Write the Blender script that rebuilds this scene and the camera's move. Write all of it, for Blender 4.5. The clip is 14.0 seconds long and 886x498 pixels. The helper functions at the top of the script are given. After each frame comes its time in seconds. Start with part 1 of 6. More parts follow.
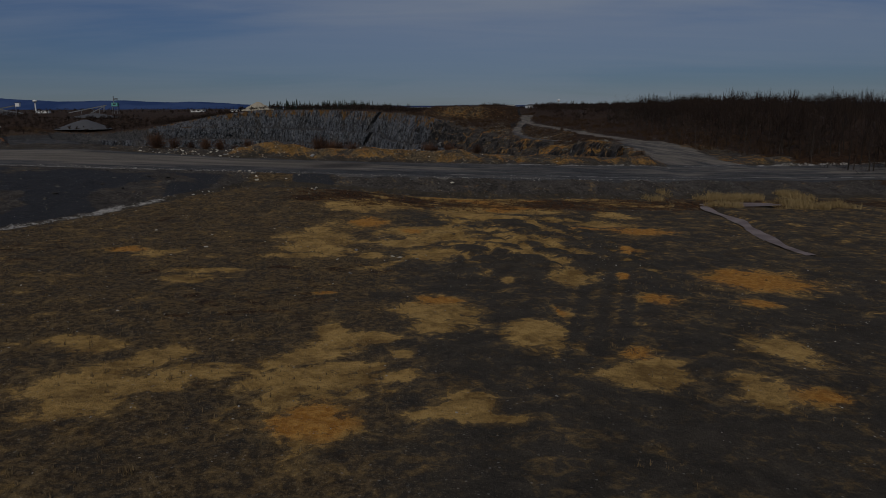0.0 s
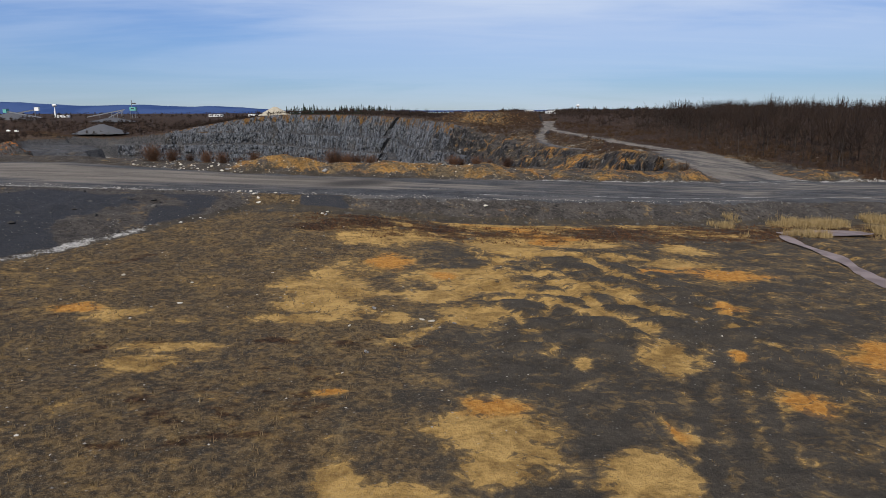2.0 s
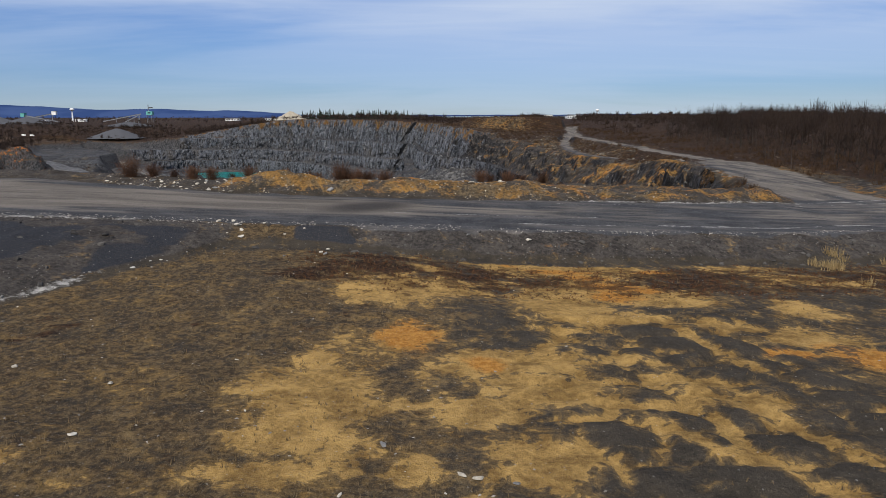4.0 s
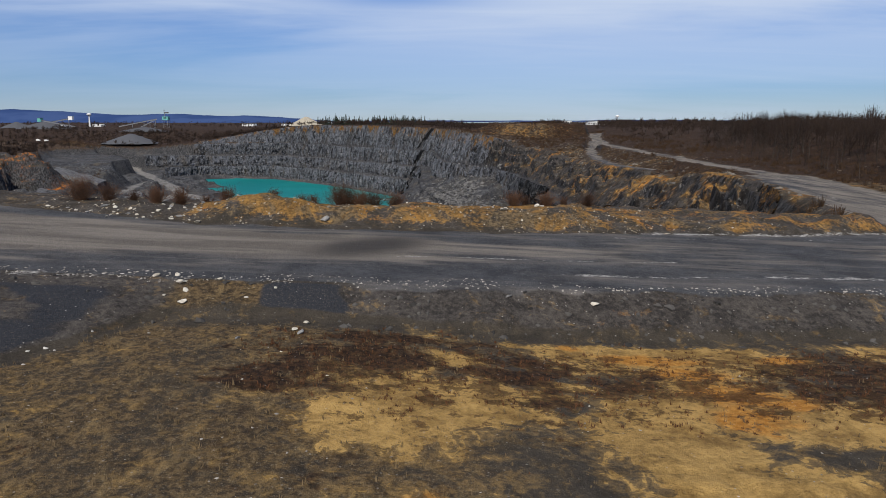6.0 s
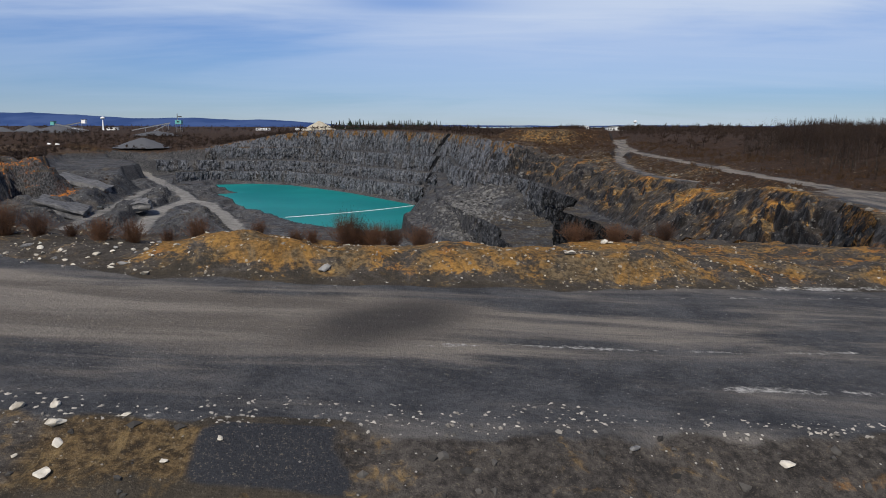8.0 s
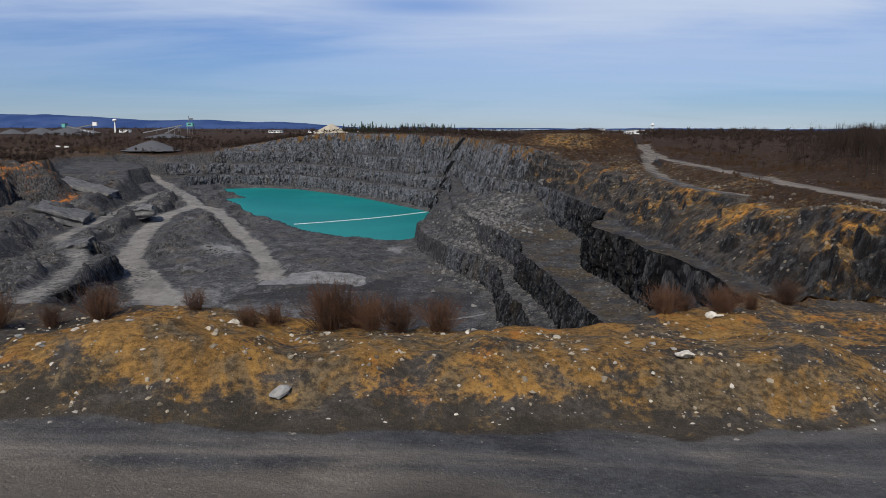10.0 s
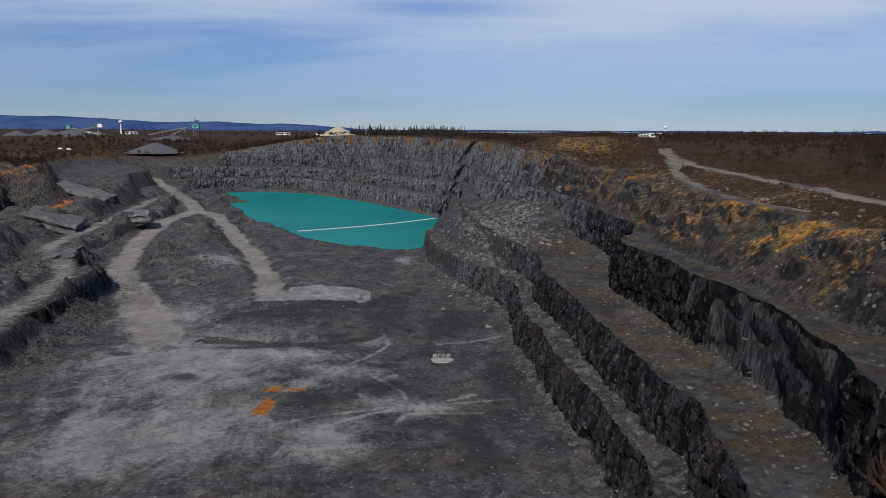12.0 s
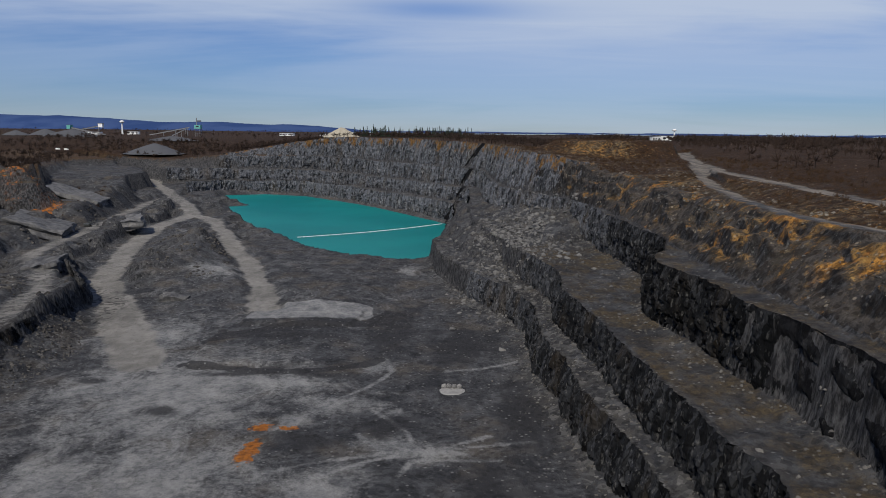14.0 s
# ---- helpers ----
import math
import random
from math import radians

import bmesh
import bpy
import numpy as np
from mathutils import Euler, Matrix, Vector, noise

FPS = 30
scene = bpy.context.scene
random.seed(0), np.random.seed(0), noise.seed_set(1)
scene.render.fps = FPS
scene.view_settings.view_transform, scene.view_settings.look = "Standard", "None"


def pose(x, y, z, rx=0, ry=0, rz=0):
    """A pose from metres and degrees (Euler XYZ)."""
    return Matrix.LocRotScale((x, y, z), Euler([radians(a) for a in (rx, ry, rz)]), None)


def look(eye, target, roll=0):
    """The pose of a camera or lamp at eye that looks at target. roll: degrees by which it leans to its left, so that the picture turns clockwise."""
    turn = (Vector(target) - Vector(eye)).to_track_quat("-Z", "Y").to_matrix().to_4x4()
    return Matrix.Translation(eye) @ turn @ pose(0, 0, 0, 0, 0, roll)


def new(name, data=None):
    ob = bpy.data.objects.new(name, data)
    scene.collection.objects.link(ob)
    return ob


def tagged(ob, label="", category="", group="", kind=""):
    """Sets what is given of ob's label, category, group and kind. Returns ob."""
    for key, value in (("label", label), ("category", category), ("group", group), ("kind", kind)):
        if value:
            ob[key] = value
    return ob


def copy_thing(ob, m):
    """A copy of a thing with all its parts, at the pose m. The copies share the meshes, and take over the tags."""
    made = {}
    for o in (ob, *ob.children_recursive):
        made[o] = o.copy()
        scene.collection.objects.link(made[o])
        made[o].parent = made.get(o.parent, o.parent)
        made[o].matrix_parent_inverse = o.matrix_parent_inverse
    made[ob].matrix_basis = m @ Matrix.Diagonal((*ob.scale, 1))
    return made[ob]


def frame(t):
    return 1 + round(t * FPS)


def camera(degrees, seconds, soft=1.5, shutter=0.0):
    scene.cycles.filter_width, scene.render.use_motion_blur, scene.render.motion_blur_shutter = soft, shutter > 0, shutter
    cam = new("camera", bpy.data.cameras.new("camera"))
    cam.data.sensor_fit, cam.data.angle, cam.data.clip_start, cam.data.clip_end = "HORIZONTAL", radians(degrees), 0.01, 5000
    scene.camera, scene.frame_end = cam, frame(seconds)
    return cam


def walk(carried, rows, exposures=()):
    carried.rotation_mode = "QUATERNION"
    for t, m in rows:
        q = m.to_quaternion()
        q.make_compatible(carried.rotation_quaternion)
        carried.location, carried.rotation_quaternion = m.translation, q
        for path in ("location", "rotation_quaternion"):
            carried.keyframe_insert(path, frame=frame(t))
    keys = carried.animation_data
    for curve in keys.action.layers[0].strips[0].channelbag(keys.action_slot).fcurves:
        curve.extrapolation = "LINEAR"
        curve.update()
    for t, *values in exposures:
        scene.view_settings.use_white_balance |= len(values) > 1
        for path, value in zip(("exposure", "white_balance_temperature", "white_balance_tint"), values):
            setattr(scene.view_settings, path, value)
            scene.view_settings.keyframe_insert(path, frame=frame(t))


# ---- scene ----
cam = camera(62.0, 14.0, soft=0.9)
PATH = [
    (0, (-0.609, 10.846, 14.931), (-0.463, 12.802, 14.545), -0.4),
    (0.5, (-0.761, 15.161, 15.081), (-0.625, 17.119, 14.698), -0.3),
    (1, (-0.997, 19.543, 15.268), (-0.874, 21.502, 14.888), -0.3),
    (1.5, (-1.228, 24.276, 15.537), (-1.115, 26.237, 15.159), -0.3),
    (2, (-1.457, 29.26, 15.713), (-1.355, 31.222, 15.339), -0.3),
    (2.5, (-1.796, 34.34, 15.851), (-1.703, 36.303, 15.48), -0.3),
    (3, (-2.058, 39.846, 15.97), (-1.976, 41.81, 15.602), -0.3),
    (5.5, (-1.954, 71.458, 16.546), (-1.93, 73.426, 16.194), -0.1),
    (6, (-2.364, 77.747, 16.638), (-2.35, 79.717, 16.29), -0.1),
    (6.5, (-2.775, 84.155, 16.715), (-2.769, 86.125, 16.37), 0.0),
    (7, (-3.435, 90.743, 16.805), (-3.438, 92.714, 16.463), 0.2),
    (7.5, (-4.313, 97.455, 16.962), (-4.325, 99.426, 16.624), 0.2),
    (8, (-5.075, 104.229, 17.166), (-5.097, 106.2, 16.83), 0.1),
    (8.5, (-5.696, 111.002, 17.371), (-5.728, 112.974, 17.038), 0.1),
    (11, (-7.574, 146.088, 18.741), (-7.644, 148.06, 18.412), 0.2),
    (11.5, (-8.257, 153.289, 18.86), (-8.332, 155.26, 18.533), 0.2),
    (12, (-9.021, 160.539, 18.949), (-9.101, 162.511, 18.624), 0.3),
    (12.5, (-9.812, 167.821, 19.036), (-9.896, 169.792, 18.712), 0.3),
    (13, (-10.58, 175.034, 19.121), (-10.666, 177.006, 18.798), 0.3),
    (13.5, (-11.443, 182.225, 19.186), (-11.532, 184.197, 18.865), 0.5),
    (14, (-12.352, 189.33, 19.232), (-12.443, 191.302, 18.911), 0.6),
]
walk(cam, [(t, look(eye, target, roll)) for t, eye, target, roll in PATH],
     exposures=[(0.0, -1.95, 6650, 10), (0.3, -1.05, 6650, 10), (0.6, -0.32, 6650, 10), (0.9, -0.05, 6650, 10), (1.5, -0.04, 6650, 10), (2.5, -0.12, 6650, 10), (8.7, -0.15, 6650, 10), (11.0, -0.24, 6650, 10), (14.0, -0.38, 6650, 10)])

# ---- world and sun ----
SUN_AZIMUTH, SUN_ELEVATION = radians(197), radians(46)   # clockwise from +y, above the horizon


def make_world():
    world = bpy.data.worlds.new("sky")
    scene.world = world
    world.use_nodes = True
    nt = world.node_tree
    nt.nodes.clear()
    out = nt.nodes.new("ShaderNodeOutputWorld")
    bg = nt.nodes.new("ShaderNodeBackground")
    bg.inputs["Strength"].default_value = 0.085
    sky = nt.nodes.new("ShaderNodeTexSky")
    sky.sky_type, sky.sun_disc = "NISHITA", False
    sky.sun_elevation, sky.sun_rotation = SUN_ELEVATION, SUN_AZIMUTH
    sky.altitude, sky.air_density, sky.dust_density, sky.ozone_density = 150, 1.0, 0.0, 4.0
    co = nt.nodes.new("ShaderNodeTexCoord")
    # direction projected on a high plane, for thin cloud sheets
    sep = nt.nodes.new("ShaderNodeSeparateXYZ")
    nt.links.new(co.outputs["Generated"], sep.inputs[0])

    def m(op, a, b=None, c=None):
        n = nt.nodes.new("ShaderNodeMath")
        n.operation = op
        for i, v in enumerate((a, b, c)):
            if v is None:
                continue
            if isinstance(v, (int, float)):
                n.inputs[i].default_value = v
            else:
                nt.links.new(v, n.inputs[i])
        return n.outputs[0]

    def mr(v, a, b, c=0.0, d=1.0):
        n = nt.nodes.new("ShaderNodeMapRange")
        n.interpolation_type = "SMOOTHSTEP"
        nt.links.new(v, n.inputs[0])
        for i, q in enumerate((a, b, c, d)):
            n.inputs[i + 1].default_value = q
        return n.outputs[0]

    zc = m("ADD", m("MAXIMUM", sep.outputs[2], 0.0), 0.10)
    comb = nt.nodes.new("ShaderNodeCombineXYZ")
    nt.links.new(m("DIVIDE", sep.outputs[0], zc), comb.inputs[0])
    nt.links.new(m("DIVIDE", sep.outputs[1], zc), comb.inputs[1])

    def noise_tex(scale, detail, stretch, shift=0.0, distort=0.0):
        mp = nt.nodes.new("ShaderNodeMapping")
        mp.inputs["Scale"].default_value = stretch
        mp.inputs["Location"].default_value = (shift, shift * 0.7, 0)
        nt.links.new(comb.outputs[0], mp.inputs[0])
        t = nt.nodes.new("ShaderNodeTexNoise")
        t.inputs["Scale"].default_value, t.inputs["Detail"].default_value = scale, detail
        t.inputs["Roughness"].default_value = 0.55
        t.inputs["Distortion"].default_value = distort
        nt.links.new(mp.outputs[0], t.inputs["Vector"])
        return t.outputs[0]

    sheet = noise_tex(0.42, 6, (0.6, 0.9, 1), 3.1, 0.5)
    wisp = noise_tex(1.6, 8, (0.4, 1.8, 1), 9.7, 0.9)
    veil = m("ADD", m("MULTIPLY", mr(sheet, 0.32, 0.57), 0.92), m("MULTIPLY", mr(wisp, 0.4, 0.75), 0.16))
    low = mr(sep.outputs[0], -0.50, 0.25, 0.42, 0.82)
    side = m("ADD", low, m("MULTIPLY", m("SUBTRACT", 1.0, low), mr(sep.outputs[2], 0.08, 0.17)))
    dx, dz = m("DIVIDE", m("ADD", sep.outputs[0], 0.06), 0.13), m("DIVIDE", m("ADD", sep.outputs[2], -0.152), 0.016)
    rift = m("POWER", 2.718, m("MULTIPLY", m("ADD", m("MULTIPLY", dx, dx), m("MULTIPLY", dz, dz)), -1.0))
    side = m("MULTIPLY", side, m("SUBTRACT", 1.0, m("MULTIPLY", rift, 0.75)))
    high = mr(sep.outputs[2], 0.02, 0.16, 0.35, 1.0)
    over = mr(sep.outputs[2], 0.30, 0.62, 1.0, 0.30)   # the veil thins overhead
    amount = m("MINIMUM", m("MULTIPLY", m("MULTIPLY", m("MULTIPLY", veil, side), high), over), 0.92)
    mix = nt.nodes.new("ShaderNodeMix")
    mix.data_type = "RGBA"
    nt.links.new(amount, mix.inputs["Factor"])
    tint = nt.nodes.new("ShaderNodeMix")
    tint.data_type = "RGBA"
    nt.links.new(mr(sep.outputs[2], 0.0, 0.30), tint.inputs["Factor"])
    tint.inputs["A"].default_value, tint.inputs["B"].default_value = (0.50, 0.67, 1.06, 1), (0.63, 0.85, 1.30, 1)
    clear = nt.nodes.new("ShaderNodeMix")
    clear.data_type, clear.blend_type = "RGBA", "MULTIPLY"
    clear.inputs["Factor"].default_value = 1.0
    nt.links.new(sky.outputs[0], clear.inputs["A"])
    nt.links.new(tint.outputs["Result"], clear.inputs["B"])
    nt.links.new(clear.outputs["Result"], mix.inputs["A"])
    mix.inputs["B"].default_value = (7.2, 8.55, 11.0, 1)
    nt.links.new(mix.outputs["Result"], bg.inputs["Color"])
    nt.links.new(bg.outputs[0], out.inputs[0])


make_world()
sun_data = bpy.data.lights.new("sun", "SUN")
sun_data.energy, sun_data.angle, sun_data.color = 5.0, radians(0.6), (1.0, 0.94, 0.85)
sun = new("sun", sun_data)
sun_dir = Vector((math.sin(SUN_AZIMUTH) * math.cos(SUN_ELEVATION), math.cos(SUN_AZIMUTH) * math.cos(SUN_ELEVATION), math.sin(SUN_ELEVATION)))
sun.matrix_world = look((0, 0, 300), Vector((0, 0, 300)) - sun_dir)


# ---- node helpers ----
class Nodes:
    """A short hand for building one procedural material."""

    def __init__(self, name, roughness=0.9, specular=0.25):
        self.mat = bpy.data.materials.new(name)
        self.mat.use_nodes = True
        self.nt = self.mat.node_tree
        self.bsdf = self.nt.nodes["Principled BSDF"]
        self.bsdf.inputs["Roughness"].default_value = roughness
        self.bsdf.inputs["Specular IOR Level"].default_value = specular
        geo = self.nt.nodes.new("ShaderNodeNewGeometry")
        self.place, self.normal, self.island = geo.outputs["Position"], geo.outputs["Normal"], geo.outputs["Random Per Island"]
        info = self.nt.nodes.new("ShaderNodeObjectInfo")
        self.random = info.outputs["Random"]

    def put(self, socket, v):
        if isinstance(v, (int, float)):
            socket.default_value = v
        elif isinstance(v, tuple):
            socket.default_value = (*v, 1) if len(v) == 3 and socket.type == "RGBA" else v
        else:
            self.nt.links.new(v, socket)

    def math(self, op, a, b=0.0, c=0.0):
        n = self.nt.nodes.new("ShaderNodeMath")
        n.operation = op
        for s, v in zip(n.inputs, (a, b, c)):
            self.put(s, v)
        return n.outputs[0]

    def add(self, a, b): return self.math("ADD", a, b)
    def mul(self, a, b): return self.math("MULTIPLY", a, b)

    def step(self, v, lo, hi, a=0.0, b=1.0):
        n = self.nt.nodes.new("ShaderNodeMapRange")
        n.interpolation_type = "SMOOTHSTEP"
        for s, q in zip(n.inputs, (v, lo, hi, a, b)):
            self.put(s, q)
        return n.outputs[0]

    def noise(self, scale, detail=4, stretch=(1, 1, 1), rough=0.55, distort=0.0, vec=None, turn=0.0):
        src = vec or self.place
        if stretch != (1, 1, 1) or turn:
            mp = self.nt.nodes.new("ShaderNodeMapping")
            mp.inputs["Scale"].default_value = stretch
            mp.inputs["Rotation"].default_value = (0, 0, turn)
            self.nt.links.new(src, mp.inputs[0])
            src = mp.outputs[0]
        t = self.nt.nodes.new("ShaderNodeTexNoise")
        t.inputs["Scale"].default_value, t.inputs["Detail"].default_value = scale, detail
        t.inputs["Roughness"].default_value, t.inputs["Distortion"].default_value = rough, distort
        self.nt.links.new(src, t.inputs["Vector"])
        return t.outputs[0]

    def cells(self, scale, kind="F1", out="Distance", stretch=(1, 1, 1), turn=0.0):
        mp = self.nt.nodes.new("ShaderNodeMapping")
        mp.inputs["Scale"].default_value = stretch
        mp.inputs["Rotation"].default_value = (0, 0, turn)
        self.nt.links.new(self.place, mp.inputs[0])
        t = self.nt.nodes.new("ShaderNodeTexVoronoi")
        t.feature = kind
        t.inputs["Scale"].default_value = scale
        self.nt.links.new(mp.outputs[0], t.inputs["Vector"])
        return t.outputs[out]

    def mix(self, a, b, f):
        n = self.nt.nodes.new("ShaderNodeMix")
        n.data_type = "RGBA"
        self.put(n.inputs["Factor"], f)
        self.put(n.inputs["A"], a)
        self.put(n.inputs["B"], b)
        return n.outputs["Result"]

    def attr(self, name):
        n = self.nt.nodes.new("ShaderNodeAttribute")
        n.attribute_name = name
        s = self.nt.nodes.new("ShaderNodeSeparateColor")
        self.nt.links.new(n.outputs["Color"], s.inputs[0])
        return (*s.outputs, n.outputs["Alpha"])

    def axis(self, v):
        s = self.nt.nodes.new("ShaderNodeSeparateXYZ")
        self.nt.links.new(v, s.inputs[0])
        return s.outputs

    def done(self, color, bump=None, strength=0.5, distance=0.2, rough=None):
        self.put(self.bsdf.inputs["Base Color"], color)
        if rough is not None:
            self.put(self.bsdf.inputs["Roughness"], rough)
        if bump is not None:
            b = self.nt.nodes.new("ShaderNodeBump")
            b.inputs["Strength"].default_value, b.inputs["Distance"].default_value = strength, distance
            self.put(b.inputs["Height"], bump)
            self.nt.links.new(b.outputs[0], self.bsdf.inputs["Normal"])
        return self.mat


# ---- materials ----
def ground_material():
    n = Nodes("ground_soil", 0.95, 0.12)
    sand, orange, scrub, road = n.attr("zone_a")
    pale, ochre, stony, grass = n.attr("zone_b")
    big = n.noise(0.06, 5)
    mid = n.noise(0.35, 7, rough=0.65, distort=0.4)
    fine = n.noise(2.2, 7, rough=0.7)
    grain = n.noise(9.0, 4, rough=0.75)
    flow = n.noise(0.7, 7, stretch=(1.0, 0.4, 1), rough=0.7, distort=0.7, turn=-0.6)
    # gravel: dark shale with brown dust
    base = n.mix((0.030, 0.0262, 0.0208), (0.059, 0.0495, 0.0375), n.step(n.add(n.mul(mid, 0.6), n.mul(fine, 0.4)), 0.36, 0.64))
    base = n.mix(base, (0.105, 0.078, 0.043), n.mul(n.step(flow, 0.46, 0.68), n.mul(n.step(grass, 0.2, 0.6, 0.2, 1.0), n.step(big, 0.38, 0.62, 0.15, 0.8))))
    # dry grass and brown weeds
    g = n.add(grass, n.add(n.mul(n.add(mid, -0.5), 1.3), n.mul(n.add(fine, -0.5), 0.9)))
    weeds = n.mix((0.030, 0.021, 0.012), (0.132, 0.089, 0.042), n.step(fine, 0.38, 0.64))
    weeds = n.mix(weeds, (0.215, 0.148, 0.066), n.mul(n.step(flow, 0.54, 0.68), 0.75))
    base = n.mix(base, weeds, n.step(g, 0.34, 0.80, 0.0, 0.9))
    # dark clumps of dead weeds
    clump = n.add(n.mul(n.noise(0.75, 7, rough=0.7, distort=0.4), 0.7), n.mul(big, 0.3))
    base = n.mix(base, (0.030, 0.018, 0.0095), n.mul(n.step(clump, 0.53, 0.64, 0.0, 0.6), n.step(grass, 0.2, 0.5)))
    # broken shale of the banks and the roadside
    shale = n.mix((0.022, 0.020, 0.019), (0.080, 0.071, 0.062), n.step(n.add(n.mul(fine, 0.6), n.mul(mid, 0.4)), 0.38, 0.64))
    base = n.mix(base, shale, n.step(n.add(stony, n.mul(n.add(mid, -0.5), 0.9)), 0.45, 0.75))
    # ochre clay of the berm and the hillside
    oc = n.add(ochre, n.add(n.mul(n.add(n.noise(0.22, 7, rough=0.65, distort=0.5), -0.5), 1.9), n.mul(n.add(fine, -0.5), 0.7)))
    clay = n.mix((0.066, 0.038, 0.014), (0.275, 0.150, 0.042), n.step(n.add(n.mul(fine, 0.6), n.mul(mid, 0.4)), 0.36, 0.62))
    soil = n.noise(0.17, 7, rough=0.66, distort=0.6)
    clay = n.mix(clay, (0.34, 0.130, 0.024), n.mul(n.step(soil, 0.54, 0.66), 0.75))
    clay = n.mix(clay, n.mix((0.040, 0.033, 0.022), (0.125, 0.101, 0.066), n.step(fine, 0.38, 0.64)), n.step(soil, 0.52, 0.40, 0.0, 0.85))
    base = n.mix(base, clay, n.step(oc, 0.38, 0.62))
    # rust-brown scrub; under the wood the same dark colour paints in the trees' shade
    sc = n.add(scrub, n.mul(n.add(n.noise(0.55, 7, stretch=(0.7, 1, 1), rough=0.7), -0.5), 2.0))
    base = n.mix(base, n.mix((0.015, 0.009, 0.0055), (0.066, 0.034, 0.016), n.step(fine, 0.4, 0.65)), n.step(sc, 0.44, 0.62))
    # yellow sand washed out in tongues
    wash = n.add(n.mul(n.add(n.noise(0.24, 8, rough=0.60, distort=1.3), -0.5), 1.5), n.mul(n.add(n.noise(1.0, 8, rough=0.66, distort=1.0), -0.5), 1.6))
    sa = n.add(sand, wash)
    yellow = n.mix((0.165, 0.098, 0.031), (0.43, 0.272, 0.090), n.step(n.add(n.mul(mid, 0.65), n.mul(fine, 0.35)), 0.38, 0.62))
    org = n.step(n.add(orange, n.mul(n.add(mid, -0.5), 1.2)), 0.32, 0.7)
    yellow = n.mix(yellow, n.mix((0.30, 0.128, 0.022), (0.47, 0.240, 0.056), n.step(fine, 0.4, 0.65)), org)
    mat_of_weeds = n.step(n.add(sc, n.mul(n.add(fine, -0.5), 0.8)), 0.54, 0.68, 1.0, 0.22)
    base = n.mix(base, yellow, n.mul(mat_of_weeds, n.add(n.step(sa, 0.10, 0.50, 0.0, 0.34), n.step(sa, 0.45, 0.56, 0.0, 0.62))))
    # haul road: dark crushed stone, dust dragged along by wheels
    north = n.mul(n.step(n.axis(n.place)[1], 178.0, 192.0), n.step(n.axis(n.place)[0], 55.0, 70.0))

    def along_road(a, b):
        return n.add(n.mul(a, n.math("SUBTRACT", 1.0, north)), n.mul(b, north))

    lanes = along_road(n.noise(0.26, 6, stretch=(0.16, 1.0, 1), rough=0.6, distort=0.6), n.noise(0.26, 6, stretch=(1.0, 0.12, 1), rough=0.6, distort=0.6, turn=0.22))
    thin = along_road(n.noise(1.5, 7, stretch=(0.12, 1.0, 1), rough=0.75, distort=0.3), n.noise(1.5, 7, stretch=(1.0, 0.12, 1), rough=0.75, distort=0.3, turn=0.22))
    dust = n.noise(0.10, 5, stretch=(0.35, 1.3, 1), distort=0.8)
    track = n.mix((0.029, 0.031, 0.035), (0.066, 0.068, 0.072), n.step(n.add(n.mul(n.noise(0.25, 6, rough=0.65), 0.6), n.mul(fine, 0.4)), 0.38, 0.62))
    track = n.mix(track, (0.180, 0.160, 0.138), n.mul(n.add(n.mul(n.step(lanes, 0.40, 0.66), 0.6), n.mul(n.step(thin, 0.60, 0.76), 0.18)), n.step(dust, 0.36, 0.60, 0.08, 0.9)))
    track = n.mix(track, n.mix((0.110, 0.096, 0.080), (0.190, 0.168, 0.142), n.step(n.add(n.mul(lanes, 0.85), n.mul(fine, 0.15)), 0.38, 0.62)), n.step(n.add(grass, n.add(n.mul(n.add(dust, -0.5), 1.6), n.mul(n.add(lanes, -0.5), 2.6))), 0.25, 1.0, 0.0, 0.85))
    track = n.mix(track, (0.030, 0.028, 0.027), n.step(n.add(scrub, n.mul(n.add(lanes, -0.5), 1.6)), 0.2, 1.0, 0.0, 0.8))
    base = n.mix(base, track, n.step(n.add(road, n.mul(n.add(mid, -0.5), 0.8)), 0.38, 0.6))
    base = n.mix(base, n.mix((0.021, 0.023, 0.028), (0.034, 0.036, 0.041), fine), n.step(road, -0.35, -0.65))
    # pale stone dust
    pa = n.add(pale, n.add(n.mul(n.add(n.noise(0.3, 6, rough=0.65, distort=0.5), -0.5), 1.4), n.mul(n.add(fine, -0.5), 0.9)))
    base = n.mix(base, n.mix((0.22, 0.215, 0.205), (0.45, 0.435, 0.40), n.step(fine, 0.35, 0.7)), n.step(pa, 0.45, 0.75, 0.0, 0.95))
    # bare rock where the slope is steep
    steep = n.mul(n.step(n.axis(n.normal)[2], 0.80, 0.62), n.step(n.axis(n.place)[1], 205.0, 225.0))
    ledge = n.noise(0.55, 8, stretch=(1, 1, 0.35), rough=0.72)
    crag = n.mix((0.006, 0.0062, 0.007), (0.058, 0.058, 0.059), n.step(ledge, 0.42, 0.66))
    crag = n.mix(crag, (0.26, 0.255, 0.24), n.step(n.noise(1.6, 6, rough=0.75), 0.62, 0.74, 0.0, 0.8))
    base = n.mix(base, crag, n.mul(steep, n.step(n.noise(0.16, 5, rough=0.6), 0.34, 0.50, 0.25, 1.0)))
    # scattered pebbles
    peb = n.cells(2.6, out="Distance")
    lone = n.step(n.axis(n.cells(2.6, out="Color"))[0], 0.80, 0.86)
    peb_on = n.mul(n.mul(n.step(peb, 0.20, 0.12), lone), n.add(0.15, n.mul(stony, 0.8)))
    base = n.mix(base, (0.40, 0.38, 0.34), peb_on)
